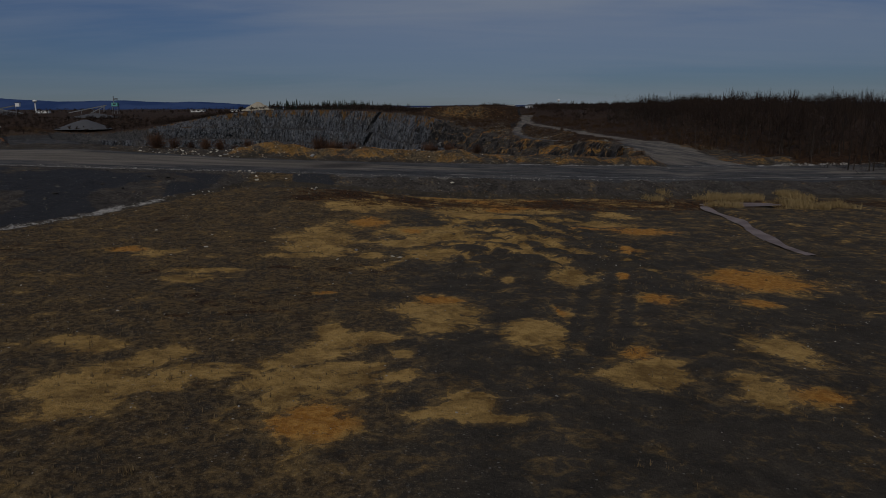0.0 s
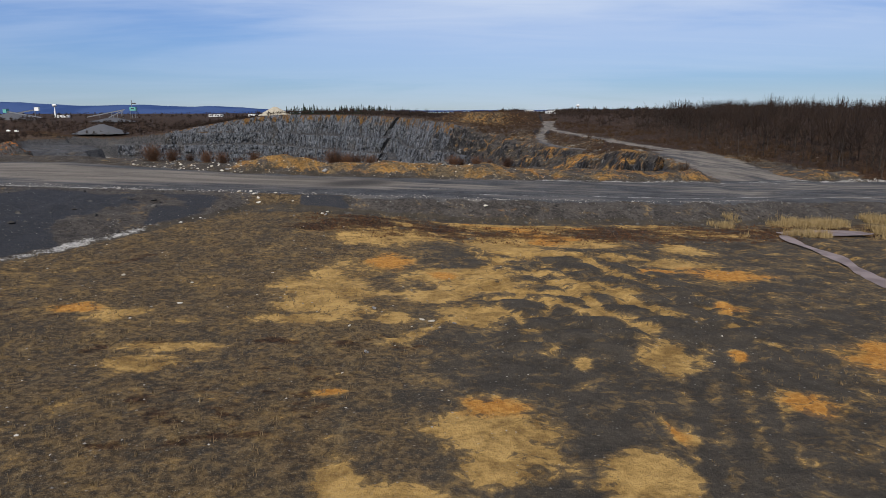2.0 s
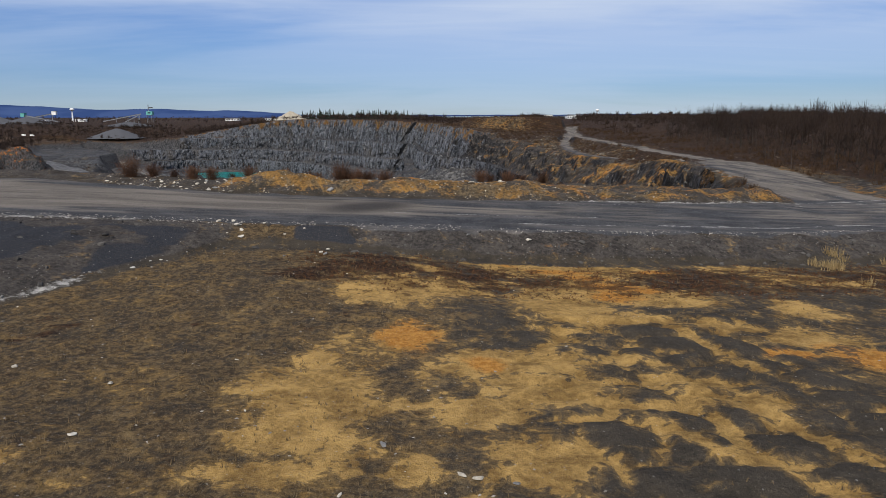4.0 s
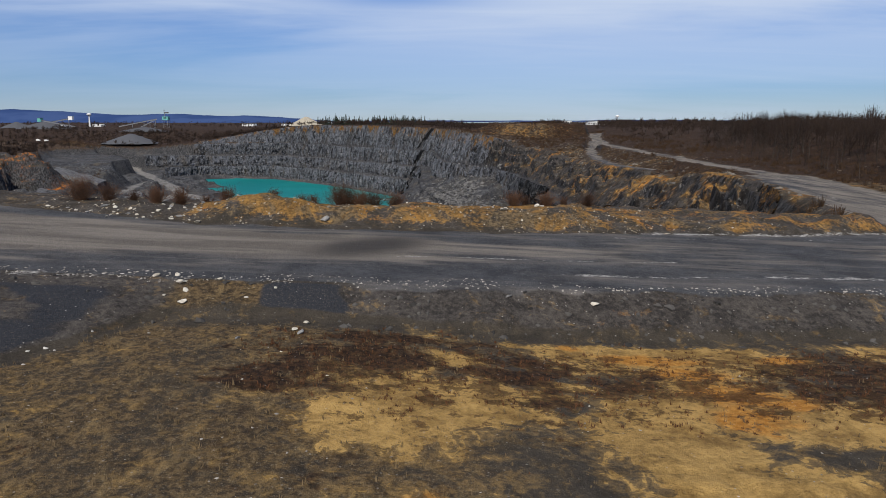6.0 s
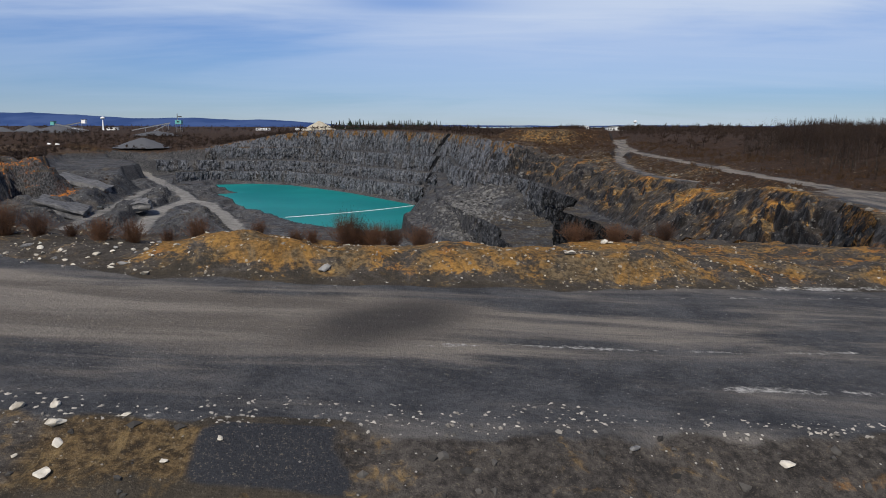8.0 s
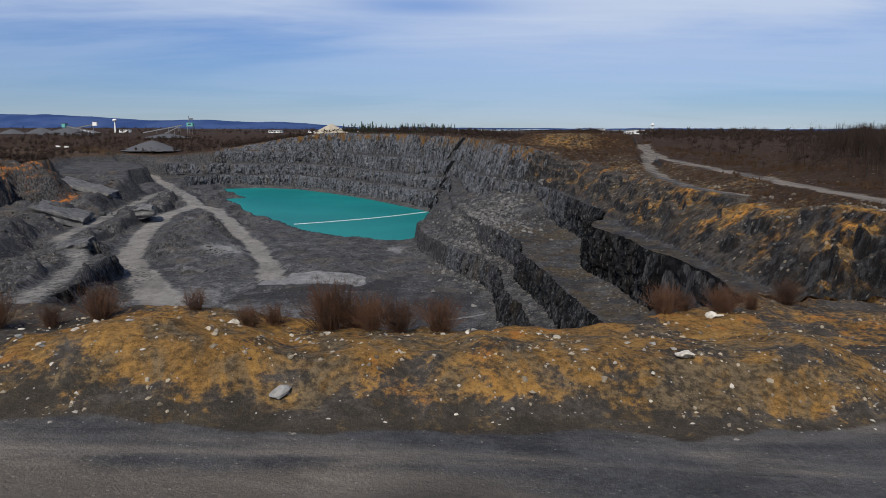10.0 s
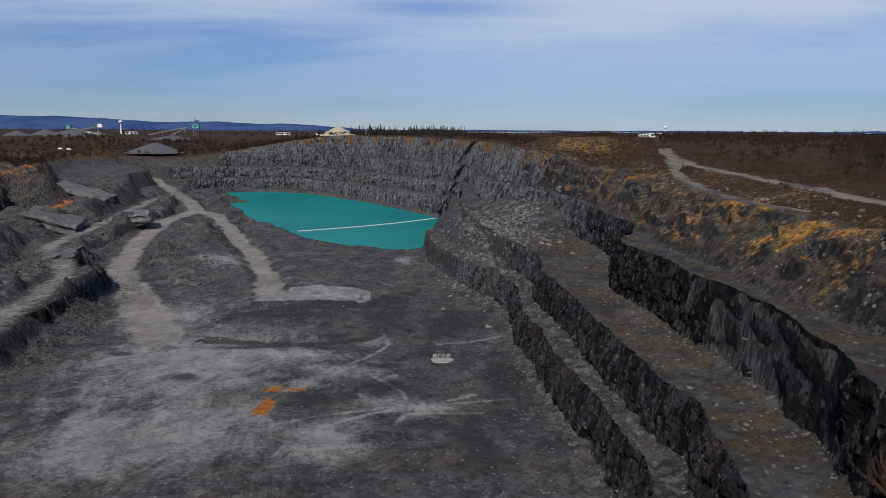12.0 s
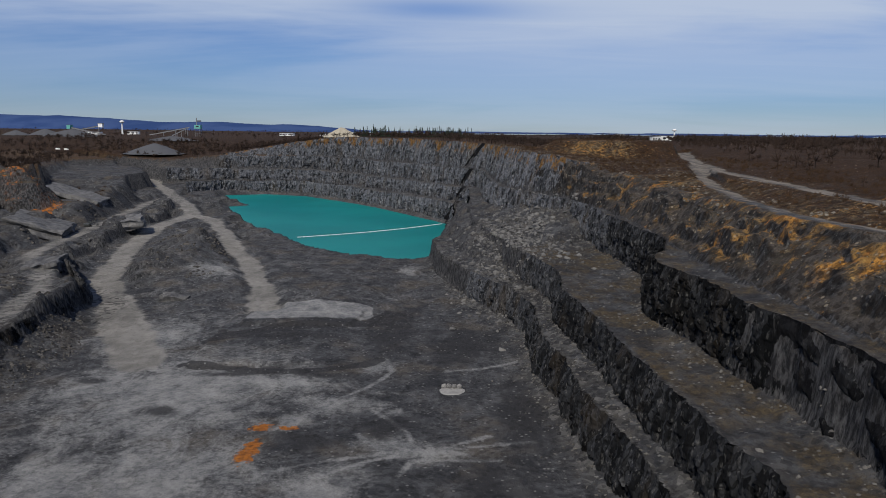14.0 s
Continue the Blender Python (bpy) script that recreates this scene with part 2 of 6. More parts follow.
    speck = n.add(n.mul(grain, 0.55), n.mul(n.noise(4.5, 5, rough=0.75), 0.45))
    base = n.mix(base, (0.014, 0.012, 0.010), n.mul(n.step(speck, 0.54, 0.66, 0.0, 0.55), n.mul(n.step(sa, 0.45, 0.60, 1.0, 0.5), n.step(road, 0.3, 0.7, 1.0, 0.45))))
    base = n.mix(base, (0.28, 0.235, 0.165), n.mul(n.step(speck, 0.46, 0.33, 0.0, 0.42), n.mul(n.step(grass, 0.1, 0.6, 0.4, 1.0), n.step(sc, 0.40, 0.60, 1.0, 0.12))))
    clod = n.axis(n.cells(0.75, out="Color"))
    hill = n.mul(n.step(n.axis(n.place)[1], 205.0, 225.0), n.step(road, 0.6, 0.3))
    base = n.mix(base, (0.013, 0.010, 0.008), n.mul(hill, n.step(clod[0], 0.50, 0.85, 0.0, 0.62)))
    base = n.mix(base, (0.26, 0.22, 0.165), n.mul(hill, n.mul(n.step(clod[1], 0.93, 0.97, 0.0, 0.6), n.step(n.cells(0.75), 0.42, 0.28))))
    height = n.add(n.mul(fine, 0.6), n.add(n.mul(grain, 0.25), n.add(n.mul(peb_on, 0.4), n.mul(mid, 0.8))))
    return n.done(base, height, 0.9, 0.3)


def pit_material():
    """Crushed grey limestone of the pit floor, its benches and ramps."""
    n = Nodes("pit_stone", 0.95, 0.12)
    sand, orange, scrub, road = n.attr("zone_a")
    pale, ochre, stony, grass = n.attr("zone_b")
    mid, fine = n.noise(0.10, 9, rough=0.70, distort=0.6), n.noise(0.7, 8, rough=0.78)
    drag = n.noise(0.075, 9, stretch=(1.0, 0.7, 1), rough=0.72, distort=1.2)
    grain = n.noise(3.5, 5, rough=0.75)
    base = n.mix((0.024, 0.025, 0.028), (0.094, 0.096, 0.100), n.step(n.add(n.mul(mid, 0.6), n.mul(fine, 0.4)), 0.38, 0.62))
    base = n.mix(base, (0.085, 0.070, 0.052), n.mul(n.step(n.noise(0.05, 6, rough=0.6), 0.48, 0.68), 0.6))
    pa = n.add(pale, n.add(n.mul(n.add(drag, -0.5), 1.35), n.mul(n.add(fine, -0.5), 0.7)))
    dust = n.mix((0.115, 0.118, 0.123), (0.285, 0.284, 0.274), n.step(n.add(n.mul(mid, 0.5), n.mul(fine, 0.5)), 0.38, 0.62))
    base = n.mix(base, dust, n.step(pa, 0.34, 0.86))
    base = n.mix(base, (0.029, 0.029, 0.031), n.step(n.add(sand, n.mul(n.add(drag, -0.5), 1.6)), 0.42, 0.8, 0.0, 0.85))
    lanes = n.noise(0.16, 7, stretch=(1.0, 0.6, 1), turn=0.4, rough=0.7, distort=0.5)
    ro = n.step(n.add(road, n.mul(n.add(mid, -0.5), 1.2)), 0.25, 0.85, 0.0, 0.9)
    base = n.mix(base, n.mix((0.150, 0.143, 0.130), (0.270, 0.258, 0.234), n.step(n.add(n.mul(lanes, 0.6), n.mul(n.noise(0.05, 5), 0.4)), 0.36, 0.64)), ro)
    oc = n.add(ochre, n.add(n.mul(n.add(n.noise(0.12, 7, rough=0.65), -0.5), 1.7), n.mul(n.add(fine, -0.5), 0.6)))
    base = n.mix(base, n.mix((0.036, 0.029, 0.020), (0.118, 0.088, 0.048), n.step(fine, 0.36, 0.66)), n.step(oc, 0.36, 0.85, 0.0, 0.85))
    org = n.step(n.add(orange, n.mul(n.add(n.noise(0.4, 6, rough=0.65), -0.5), 1.5)), 0.45, 0.62)
    base = n.mix(base, n.mix((0.22, 0.075, 0.016), (0.40, 0.145, 0.028), n.step(fine, 0.38, 0.62)), org)
    gr = n.step(n.add(grass, n.mul(n.add(mid, -0.5), 1.3)), 0.4, 0.75)
    base = n.mix(base, n.mix((0.045, 0.027, 0.015), (0.105, 0.066, 0.034), n.step(fine, 0.4, 0.65)), gr)
    base = n.mix(base, (0.008, 0.008, 0.009), n.step(scrub, 0.35, 0.6))
    rub = n.cells(0.55, out="Color", stretch=(1, 0.8, 1))
    base = n.mix(base, n.mix((0.010, 0.010, 0.011), (0.150, 0.147, 0.140), n.axis(rub)[0]), n.mul(n.step(stony, 0.3, 0.8), n.step(n.axis(rub)[1], 0.45, 0.6, 0.0, 0.7)))
    speck = n.add(n.mul(grain, 0.45), n.mul(fine, 0.55))
    base = n.mix(base, (0.012, 0.012, 0.013), n.step(speck, 0.525, 0.64, 0.0, 0.7))
    base = n.mix(base, (0.30, 0.295, 0.28), n.step(speck, 0.46, 0.33, 0.0, 0.36))
    clod, lump = n.axis(n.cells(0.85, out="Color")), n.axis(n.cells(0.33, out="Color", stretch=(1, 0.7, 1)))
    bare = n.math("SUBTRACT", 1.0, n.mul(ro, 0.75))
    base = n.mix(base, (0.013, 0.013, 0.014), n.mul(bare, n.mul(n.step(pa, 0.35, 0.8, 1.0, 0.35), n.add(n.step(clod[0], 0.55, 0.90, 0.0, 0.42), n.step(lump[0], 0.6, 0.95, 0.0, 0.22)))))
    base = n.mix(base, (0.22, 0.218, 0.21), n.mul(bare, n.mul(n.step(clod[1], 0.86, 0.93, 0.0, 0.6), n.step(n.cells(0.85), 0.40, 0.25))))
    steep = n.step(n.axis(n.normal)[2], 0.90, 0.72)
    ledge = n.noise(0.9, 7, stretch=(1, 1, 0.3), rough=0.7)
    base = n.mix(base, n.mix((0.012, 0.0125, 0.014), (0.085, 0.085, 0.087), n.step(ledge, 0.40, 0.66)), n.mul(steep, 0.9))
    height = n.add(n.mul(fine, 0.8), n.mul(grain, 0.35))
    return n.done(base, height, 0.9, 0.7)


def rock_material():
    """Jointed blue-grey limestone in blasted faces, brown where soil has run down. The fourth zone is how black the
    shale is; on the left terrace face it paints in shade.
    """
    n = Nodes("quarry_rock", 0.9, 0.08)
    sand, orange, scrub, black = n.attr("zone_a")
    pale, ochre, stony, grass = n.attr("zone_b")
    streak = n.noise(0.45, 7, stretch=(1, 1, 0.16), rough=0.7)
    blocks = n.noise(0.14, 7, stretch=(1, 1, 0.5), rough=0.65, distort=0.8)
    fine = n.noise(1.9, 7, stretch=(1, 1, 0.30), rough=0.78)
    cell = n.axis(n.cells(0.55, out="Color", stretch=(1, 1, 0.35)))[0]
    broad = n.noise(0.17, 7, stretch=(1, 1, 0.14), rough=0.7, distort=0.3)
    light = n.mix((0.009, 0.0105, 0.013), (0.106, 0.114, 0.130), n.step(n.add(n.mul(broad, 0.45), n.add(n.mul(streak, 0.25), n.add(n.mul(cell, 0.14), n.mul(n.noise(0.03, 5, rough=0.6), 0.2)))), 0.40, 0.60))
    light = n.mix(light, (0.21, 0.216, 0.224), n.mul(n.step(blocks, 0.50, 0.70), n.step(cell, 0.2, 0.9, 0.15, 0.75)))
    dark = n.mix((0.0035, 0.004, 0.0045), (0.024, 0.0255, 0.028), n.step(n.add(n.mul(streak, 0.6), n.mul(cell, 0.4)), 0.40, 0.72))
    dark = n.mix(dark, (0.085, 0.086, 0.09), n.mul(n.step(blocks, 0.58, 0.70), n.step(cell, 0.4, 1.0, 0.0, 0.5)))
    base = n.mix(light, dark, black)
    crack = n.step(n.cells(0.75, "DISTANCE_TO_EDGE", stretch=(1, 1, 0.3)), 0.07, 0.01)
    chipc = n.axis(n.cells(1.7, out="Color", stretch=(1, 1, 0.45)))[1]
    base = n.mix(base, (0.30, 0.295, 0.285), n.mul(n.step(chipc, 0.80, 0.98), n.mul(n.step(fine, 0.42, 0.66, 0.0, 0.75), n.add(1.0, n.mul(black, -0.55)))))
    base = n.mix(base, (0.36, 0.35, 0.33), n.mul(n.step(fine, 0.62, 0.72), n.add(0.75, n.mul(black, -0.38))))
    base = n.mix(base, (0.095, 0.072, 0.045), n.mul(n.step(n.noise(0.08, 6, stretch=(1, 1, 0.3)), 0.52, 0.70), n.add(0.35, n.mul(black, -0.2))))
    oc = n.add(ochre, n.add(n.mul(n.add(n.noise(0.12, 7, stretch=(1, 1, 0.6), rough=0.65), -0.5), 1.9), n.mul(n.add(fine, -0.5), 0.7)))
    base = n.mix(base, n.mix((0.058, 0.036, 0.016), (0.180, 0.096, 0.030), n.step(fine, 0.36, 0.64)), n.step(oc, 0.42, 0.64))
    org = n.step(n.add(orange, n.mul(n.add(blocks, -0.5), 2.0)), 0.48, 0.7)
    base = n.mix(base, n.mix((0.20, 0.078, 0.018), (0.35, 0.135, 0.028), n.step(fine, 0.38, 0.62)), org)
    base = n.mix(base, (0.010, 0.010, 0.011), n.step(fine, 0.44, 0.32, 0.0, 0.8))
    base = n.mix(base, (0.006, 0.006, 0.007), n.mul(crack, n.step(blocks, 0.40, 0.56, 0.1, 0.85)))
    base = n.mix(base, (0.36, 0.35, 0.33), n.step(n.add(pale, n.mul(n.add(streak, -0.5), 0.8)), 0.4, 0.7))
    base = n.mix(base, (0.008, 0.008, 0.009), n.step(scrub, 0.35, 0.6))
    return n.done(base, n.add(n.mul(streak, 0.7), n.add(n.mul(fine, 0.6), n.mul(cell, 0.3))), 1.0, 0.9)


GROUND, PIT, ROCK = ground_material(), pit_material(), rock_material()


# ---- numeric noise and plan helpers ----
def hashed(i, j, seed=0):
    h = np.sin(i * 127.1 + j * 311.7 + seed * 74.7) * 43758.5453
    return h - np.floor(h)


def value_noise(x, y, seed=0):
    i, j = np.floor(x), np.floor(y)
    u, v = x - i, y - j
    u, v = u * u * (3 - 2 * u), v * v * (3 - 2 * v)
    a, b = hashed(i, j, seed), hashed(i + 1, j, seed)
    c, d = hashed(i, j + 1, seed), hashed(i + 1, j + 1, seed)
    return (a + (b - a) * u) * (1 - v) + (c + (d - c) * u) * v


def fbm(x, y, seed=0, octaves=5, gain=0.5):
    """About -1 to 1."""
    total, amp, norm = 0.0, 1.0, 0.0
    for k in range(octaves):
        total = total + amp * (value_noise(x * 2**k + 17.3 * k, y * 2**k - 9.1 * k, seed + k) * 2 - 1)
        norm += amp
        amp *= gain
    return total / norm


def smooth(v, lo=0.0, hi=1.0):
    t = np.clip((v - lo) / (hi - lo), 0, 1)
    return t * t * (3 - 2 * t)


def near_box(pts, x, y, margin=60.0):
    px, py = [p[0] for p in pts], [p[1] for p in pts]
    return (x > min(px) - margin) & (x < max(px) + margin) & (y > min(py) - margin) & (y < max(py) + margin)


def along(pts, x, y):
    """Distance to an open line of (x, y[, z]) points (999 when far off), and the z of its nearest place."""
    dist, height = np.full(x.shape, 999.0), np.zeros(x.shape)
    k = near_box(pts, x, y)
    u, v = x[k], y[k]
    best, zz = np.full(u.shape, 999.0), np.zeros(u.shape)
    for a, b in zip(pts[:-1], pts[1:]):
        dx, dy = b[0] - a[0], b[1] - a[1]
        t = np.clip(((u - a[0]) * dx + (v - a[1]) * dy) / (dx * dx + dy * dy), 0, 1)
        d = np.hypot(u - a[0] - t * dx, v - a[1] - t * dy)
        if len(a) > 2:
            zz = np.where(d < best, a[2] + t * (b[2] - a[2]), zz)
        best = np.minimum(best, d)
    dist[k], height[k] = best, zz
    return dist, height


def inside(pts, x, y):
    """Signed distance to a closed outline, positive inside."""
    out = np.full(x.shape, -999.0)
    k = near_box(pts, x, y)
    u, v = x[k], y[k]
    d, _ = along([*pts, pts[0]], u, v)
    odd = np.zeros(u.shape, bool)
    for a, b in zip(pts, [*pts[1:], pts[0]]):
        cross = (a[1] > v) != (b[1] > v)
        odd ^= cross & (u < (b[0] - a[0]) * (v - a[1]) / (b[1] - a[1] + 1e-12) + a[0])
    out[k] = np.where(odd, d, -d)
    return out


# ---- plan of the quarry ----
FOOT = ((-90, 40), (-60, 70), (-38, 104), (-30, 118), (-23, 130), (-15, 131.5), (0, 131.5), (17, 133), (40, 136), (58, 141), (90, 146))
ROAD_NEAR = ((-90, 134), (-54, 135), (-29, 136), (-10, 136.5), (5, 137.5), (20, 139), (44, 143), (63, 150), (90, 155))
ROAD_FAR = ((-120, 186), (-77, 177), (-54, 172), (-39, 167), (-31, 165), (-15, 165.5), (-5, 167), (7, 168), (20, 171), (46, 176), (66, 184), (90, 190))
RIGHT_ROAD = ((72, 165, -0.5), (77, 186, -0.5), (83, 216, -0.3), (90, 250, 0), (97, 290, 0))
UPPER_ROAD = ((97, 290, 0), (99, 325, 0), (100, 372, 0), (102, 410, 0), (103, 444, 0), (100, 490, 0.3), (104, 560, 1), (118, 640, 1.5), (140, 760, 3))
HILL_TRACK = ((79, 362, -2.6), (74, 395, -3), (74, 430, -3), (85, 500, -3), (101, 578, -2), (118, 640, 1), (150, 780, 3))
STREAM = ((52, 130), (50.3, 123), (50.7, 118), (50.2, 112), (48.4, 106), (47.4, 99.5), (46.3, 93), (47, 88))
NEAR_RIM = [(-700, 260), (-300, 215), (-150, 198), (-60, 187), (-32, 184), (-19, 182.5), (-8, 182.5), (0, 184.5), (8, 189), (14, 193), (20, 199)]
RIM = NEAR_RIM + [(38, 208), (58, 222), (74, 241), (82, 268), (82, 299), (77, 330), (74, 360), (71, 390), (70, 425), (70, 470), (68, 520), (62, 565), (50, 610), (28, 650), (16, 690),
                  (10, 740), (6, 810), (2, 888), (-42, 962), (-87, 1036), (-140, 1100), (-208, 1157), (-288, 1180), (-358, 1190), (-480, 1220), (-700, 1260)]
BENCH_1 = [(-690, 300), (-300, 230), (-100, 204), (-30, 194), (10, 202), (34, 226), (50, 252), (54, 285), (55, 318), (53, 336), (47, 350), (46, 380), (41, 404), (42, 418), (50, 430), (54, 450), (51, 485), (46, 530),
           (45, 565), (38, 600), (20, 640), (4, 680), (-3, 735), (-5, 800), (-8, 878), (-53, 950), (-98, 1023), (-150, 1087), (-214, 1143), (-287, 1166), (-360, 1170),
           (-480, 1205), (-560, 1150), (-500, 1000), (-430, 880), (-395, 790), (-372, 700), (-352, 620), (-320, 500), (-290, 400)]
BENCH_2 = [(-240, 270), (-150, 225), (-30, 204), (8, 214), (24, 240), (34, 270), (36, 300), (32, 334), (28, 362), (25, 390), (22, 418), (18, 440), (19, 480), (10, 520),
           (-5, 590), (-15, 650), (-18, 720), (-18, 790), (-20, 868), (-64, 938), (-109, 1010), (-160, 1073), (-220, 1130), (-286, 1152), (-342, 1150),
           (-420, 1140), (-410, 1010), (-362, 900), (-330, 790), (-312, 690), (-300, 600), (-262, 520), (-240, 450), (-230, 380)]
FLOOR = [(-170, 300), (-140, 240), (-30, 216), (6, 228), (22, 262), (27, 305), (23, 340), (18, 370), (15, 393), (10, 430), (10, 472), (3, 500), (-5, 516), (-14, 540),
         (-32, 590), (-40, 650), (-36, 700), (-32, 782), (-33, 858), (-75, 928), (-120, 998), (-170, 1060), (-226, 1116), (-285, 1137), (-340, 1122), (-372, 1080),
         (-345, 1000), (-312, 900), (-282, 800), (-270, 730), (-258, 655), (-254, 600), (-228, 565), (-190, 508), (-183, 473), (-178, 450), (-176, 425), (-178, 390)]
LAKE = [(-330, 1105), (-285, 1127), (-228, 1107), (-174, 1051), (-124, 989), (-79, 919), (-40, 856), (-40, 782), (-46, 663), (-66, 650), (-85, 656),
        (-103, 668), (-123, 689), (-165, 755), (-207, 816), (-253, 903), (-282, 973), (-262, 990), (-300, 1010)]
SLIDE = [(-42, 850), (-46, 740), (-47, 672), (-40, 610), (-24, 560), (-6, 534), (10, 508), (24, 494), (36, 500), (60, 520), (150, 540), (150, 880), (0, 880)]
APRON = [(-109, 490), (-100, 512), (-85, 517), (-59, 514), (-57, 496), (-70, 488), (-85, 484), (-106, 482)]
LEVELS = ((RIM, -19.0, 8.0), (BENCH_1, -36.0, 2.0), (BENCH_2, -49.0, 1.8), (FLOOR, -62.0, 2.0))
RAMP = ((-130, 431, -62), (-157, 478, -62), (-182, 519, -61.5), (-212, 568, -61), (-234, 633, -60), (-251, 698, -59), (-263, 769, -58), (-262, 821, -57), (-298, 899, -56.5), (-370, 1028, -56), (-451, 1167, -55), (-529, 1213, -52), (-610, 1271, -50))
LOOP = ((-262, 821, -57), (-230, 788, -57.5), (-180, 679, -59), (-147, 612, -60), (-120, 548, -61), (-106, 504, -62))
LEFT_ROAD = ((-176, 390, -51), (-186, 431, -51), (-197, 477, -52), (-203, 501, -52.5), (-229, 541, -53), (-260, 579, -53), (-271, 622, -53.5), (-286, 687, -54), (-304, 773, -54.5), (-334, 890, -55), (-344, 967, -56))
STEP_LOW = [(-112, 425), (-80, 429), (-50, 438), (-45, 448), (-44, 560), (-60, 575), (-120, 540), (-116, 466)]
STEP_HIGH = [(-109, 475), (-63, 480), (-59, 511), (-55, 552), (-89, 545), (-112, 508)]
MOUND = [(24, 722), (50, 690), (92, 684), (132, 700), (150, 740), (120, 800), (40, 810)]
LAKE_LEVEL = -66.0


def bent(x, y):
    """Coordinates that wander a little, so that roads do not run ruler-straight."""
    k = 3.0 * smooth(y, 180, 400)
    return x + k * fbm(x / 34, y / 34, 141, 3), y + k * fbm(x / 34, y / 34, 142, 3)


def wood_edge(y):
    return np.interp(y, (120, 180, 245, 313, 380, 450, 520, 600, 760), (99, 103, 112, 117, 121, 128, 165, 215, 300))


def plateau(x, y):
    """Height of the land before anything was dug."""
    lip = np.interp(x, *zip(*FOOT))
    near, far = np.interp(x, *zip(*ROAD_NEAR)), np.interp(x, *zip(*ROAD_FAR))
    xc = np.clip(x, -110, 110)
    field = -0.036 * xc + 0.16 * fbm(x / 9, y / 9, 3, 4) + (0.09 + 0.10 * smooth(-x, -8, 10)) * fbm(x / 2.0, y / 1.5, 8, 4)
    hump, here = humps(x, y)
    field = field + 0.34 * here * hump
    field = field + 1.6 * smooth(y, 95, 132) * smooth(-x, -14, 18)
    wet = np.minimum(along(STREAM, x, y)[0] - 1.1, np.hypot((x - 59) / 2.6, y - 131.5) - 3.2)
    field = field - 0.55 * smooth(1.0 - wet, 0, 1.6)
    road = np.clip(2.95 - 0.046 * xc, -1.0, 6.0) + 0.05 * fbm(x / 3, y / 1.2, 5, 3)
    wob = 0.9 * fbm(x / 5, y * 0 + 3, 11, 4)
    s = np.clip((y - lip - wob) / np.maximum(near - lip, 1.0), 0, 1)
    z = field + (road - field) * s + (0.42 * fbm(x / 2.2, y / 2.2, 21, 5) + 0.12) * np.sin(np.pi * s)
    # the berm behind the road
    back = y - far + 0.8 * fbm(x / 6, y * 0 + 7, 13, 3)
    tall = np.interp(x, (-60, -34, -27, -22, -16, -12, -5, 3, 10, 15, 20, 26, 40, 60), (0.5, 1.0, 3.0, 2.6, 1.9, 1.8, 2.5, 2.0, 2.2, 2.6, 1.8, 1.0, 1.5, 1.7)) * (1 + 0.3 * fbm(x / 4, y / 7, 14, 3))
    east = smooth(x, 14, 28) * smooth(250 - y, 0, 25)
    z = z - 9.0 * smooth(x, 17, 27) * smooth(y, 196, 238) * smooth(262 - y, 0, 16) * smooth(76 - x, 0, 10)
    z = z + tall * smooth(back, 0, 6) * (1 - 0.62 * smooth(back, 7, 15)) + ((0.55 + 0.35 * east) * fbm(x / 3.0, y / 2.4, 22, 5, 0.62)) * smooth(back, 0, 2.5) * smooth(-y, -260, -200)
    # far land: a hill on the right, lower ground on the far left
    hillside = smooth(y, 230, 420)
    z = z + hillside * (2.0 * smooth(x, 60, 140) + 1.2 * fbm(x / 60, y / 60, 31, 4) + 0.9 * fbm(x / 9, y / 9, 32, 5) * smooth(130 - x, 0, 30))
    slope = 1 - smooth(-inside(RIM, x, y), 0, 27)
    z = z + 1.3 * fbm(x / 11, y / 11, 35, 5, 0.6) * smooth(slope, 0.05, 0.5) * smooth(y, 300, 360) * smooth(900 - y, 0, 100) * (x > -20)
    z = z - 4.5 * slope * smooth(y, 300, 345) * smooth(640 - y, 0, 60) * (x > 20)
    z = z + 1.5 * smooth(y, 510, 590) * smooth(80 - x, 0, 35) * smooth(x, -40, 0) * smooth(900 - y, 0, 120)
    z = z + 1.5 * smooth(y, 560, 850) * smooth(x, -330, -140) * smooth(-x, -100, -35)
    z = z - 34.0 * smooth(-x, 170, 470) * smooth(y, 760, 1000) - 18.0 * smooth(-x, 190, 420) * smooth(y, 420, 700) * smooth(1000 - y, 0, 200) + 0.6 * fbm(x / 14, y / 14, 33, 4) * smooth(y, 200, 330)
    z = z + 5.5 * smooth(x, 112, 170) * smooth(y, 140, 260)
    mound = smooth(inside(MOUND, x, y) + 5 * fbm(x / 18, y / 18, 36, 4), 0, 24)
    z = z * (1 - mound) + np.maximum(z, 12.4 + 0.6 * fbm(x / 12, y / 12, 37, 3)) * mound
    return z


def bench_shift(x, y):
    """The benches of the far wall rise and dip a little."""
    return 2.6 * fbm(x / 60, y / 60, 44, 3) * smooth(y, 640, 860)


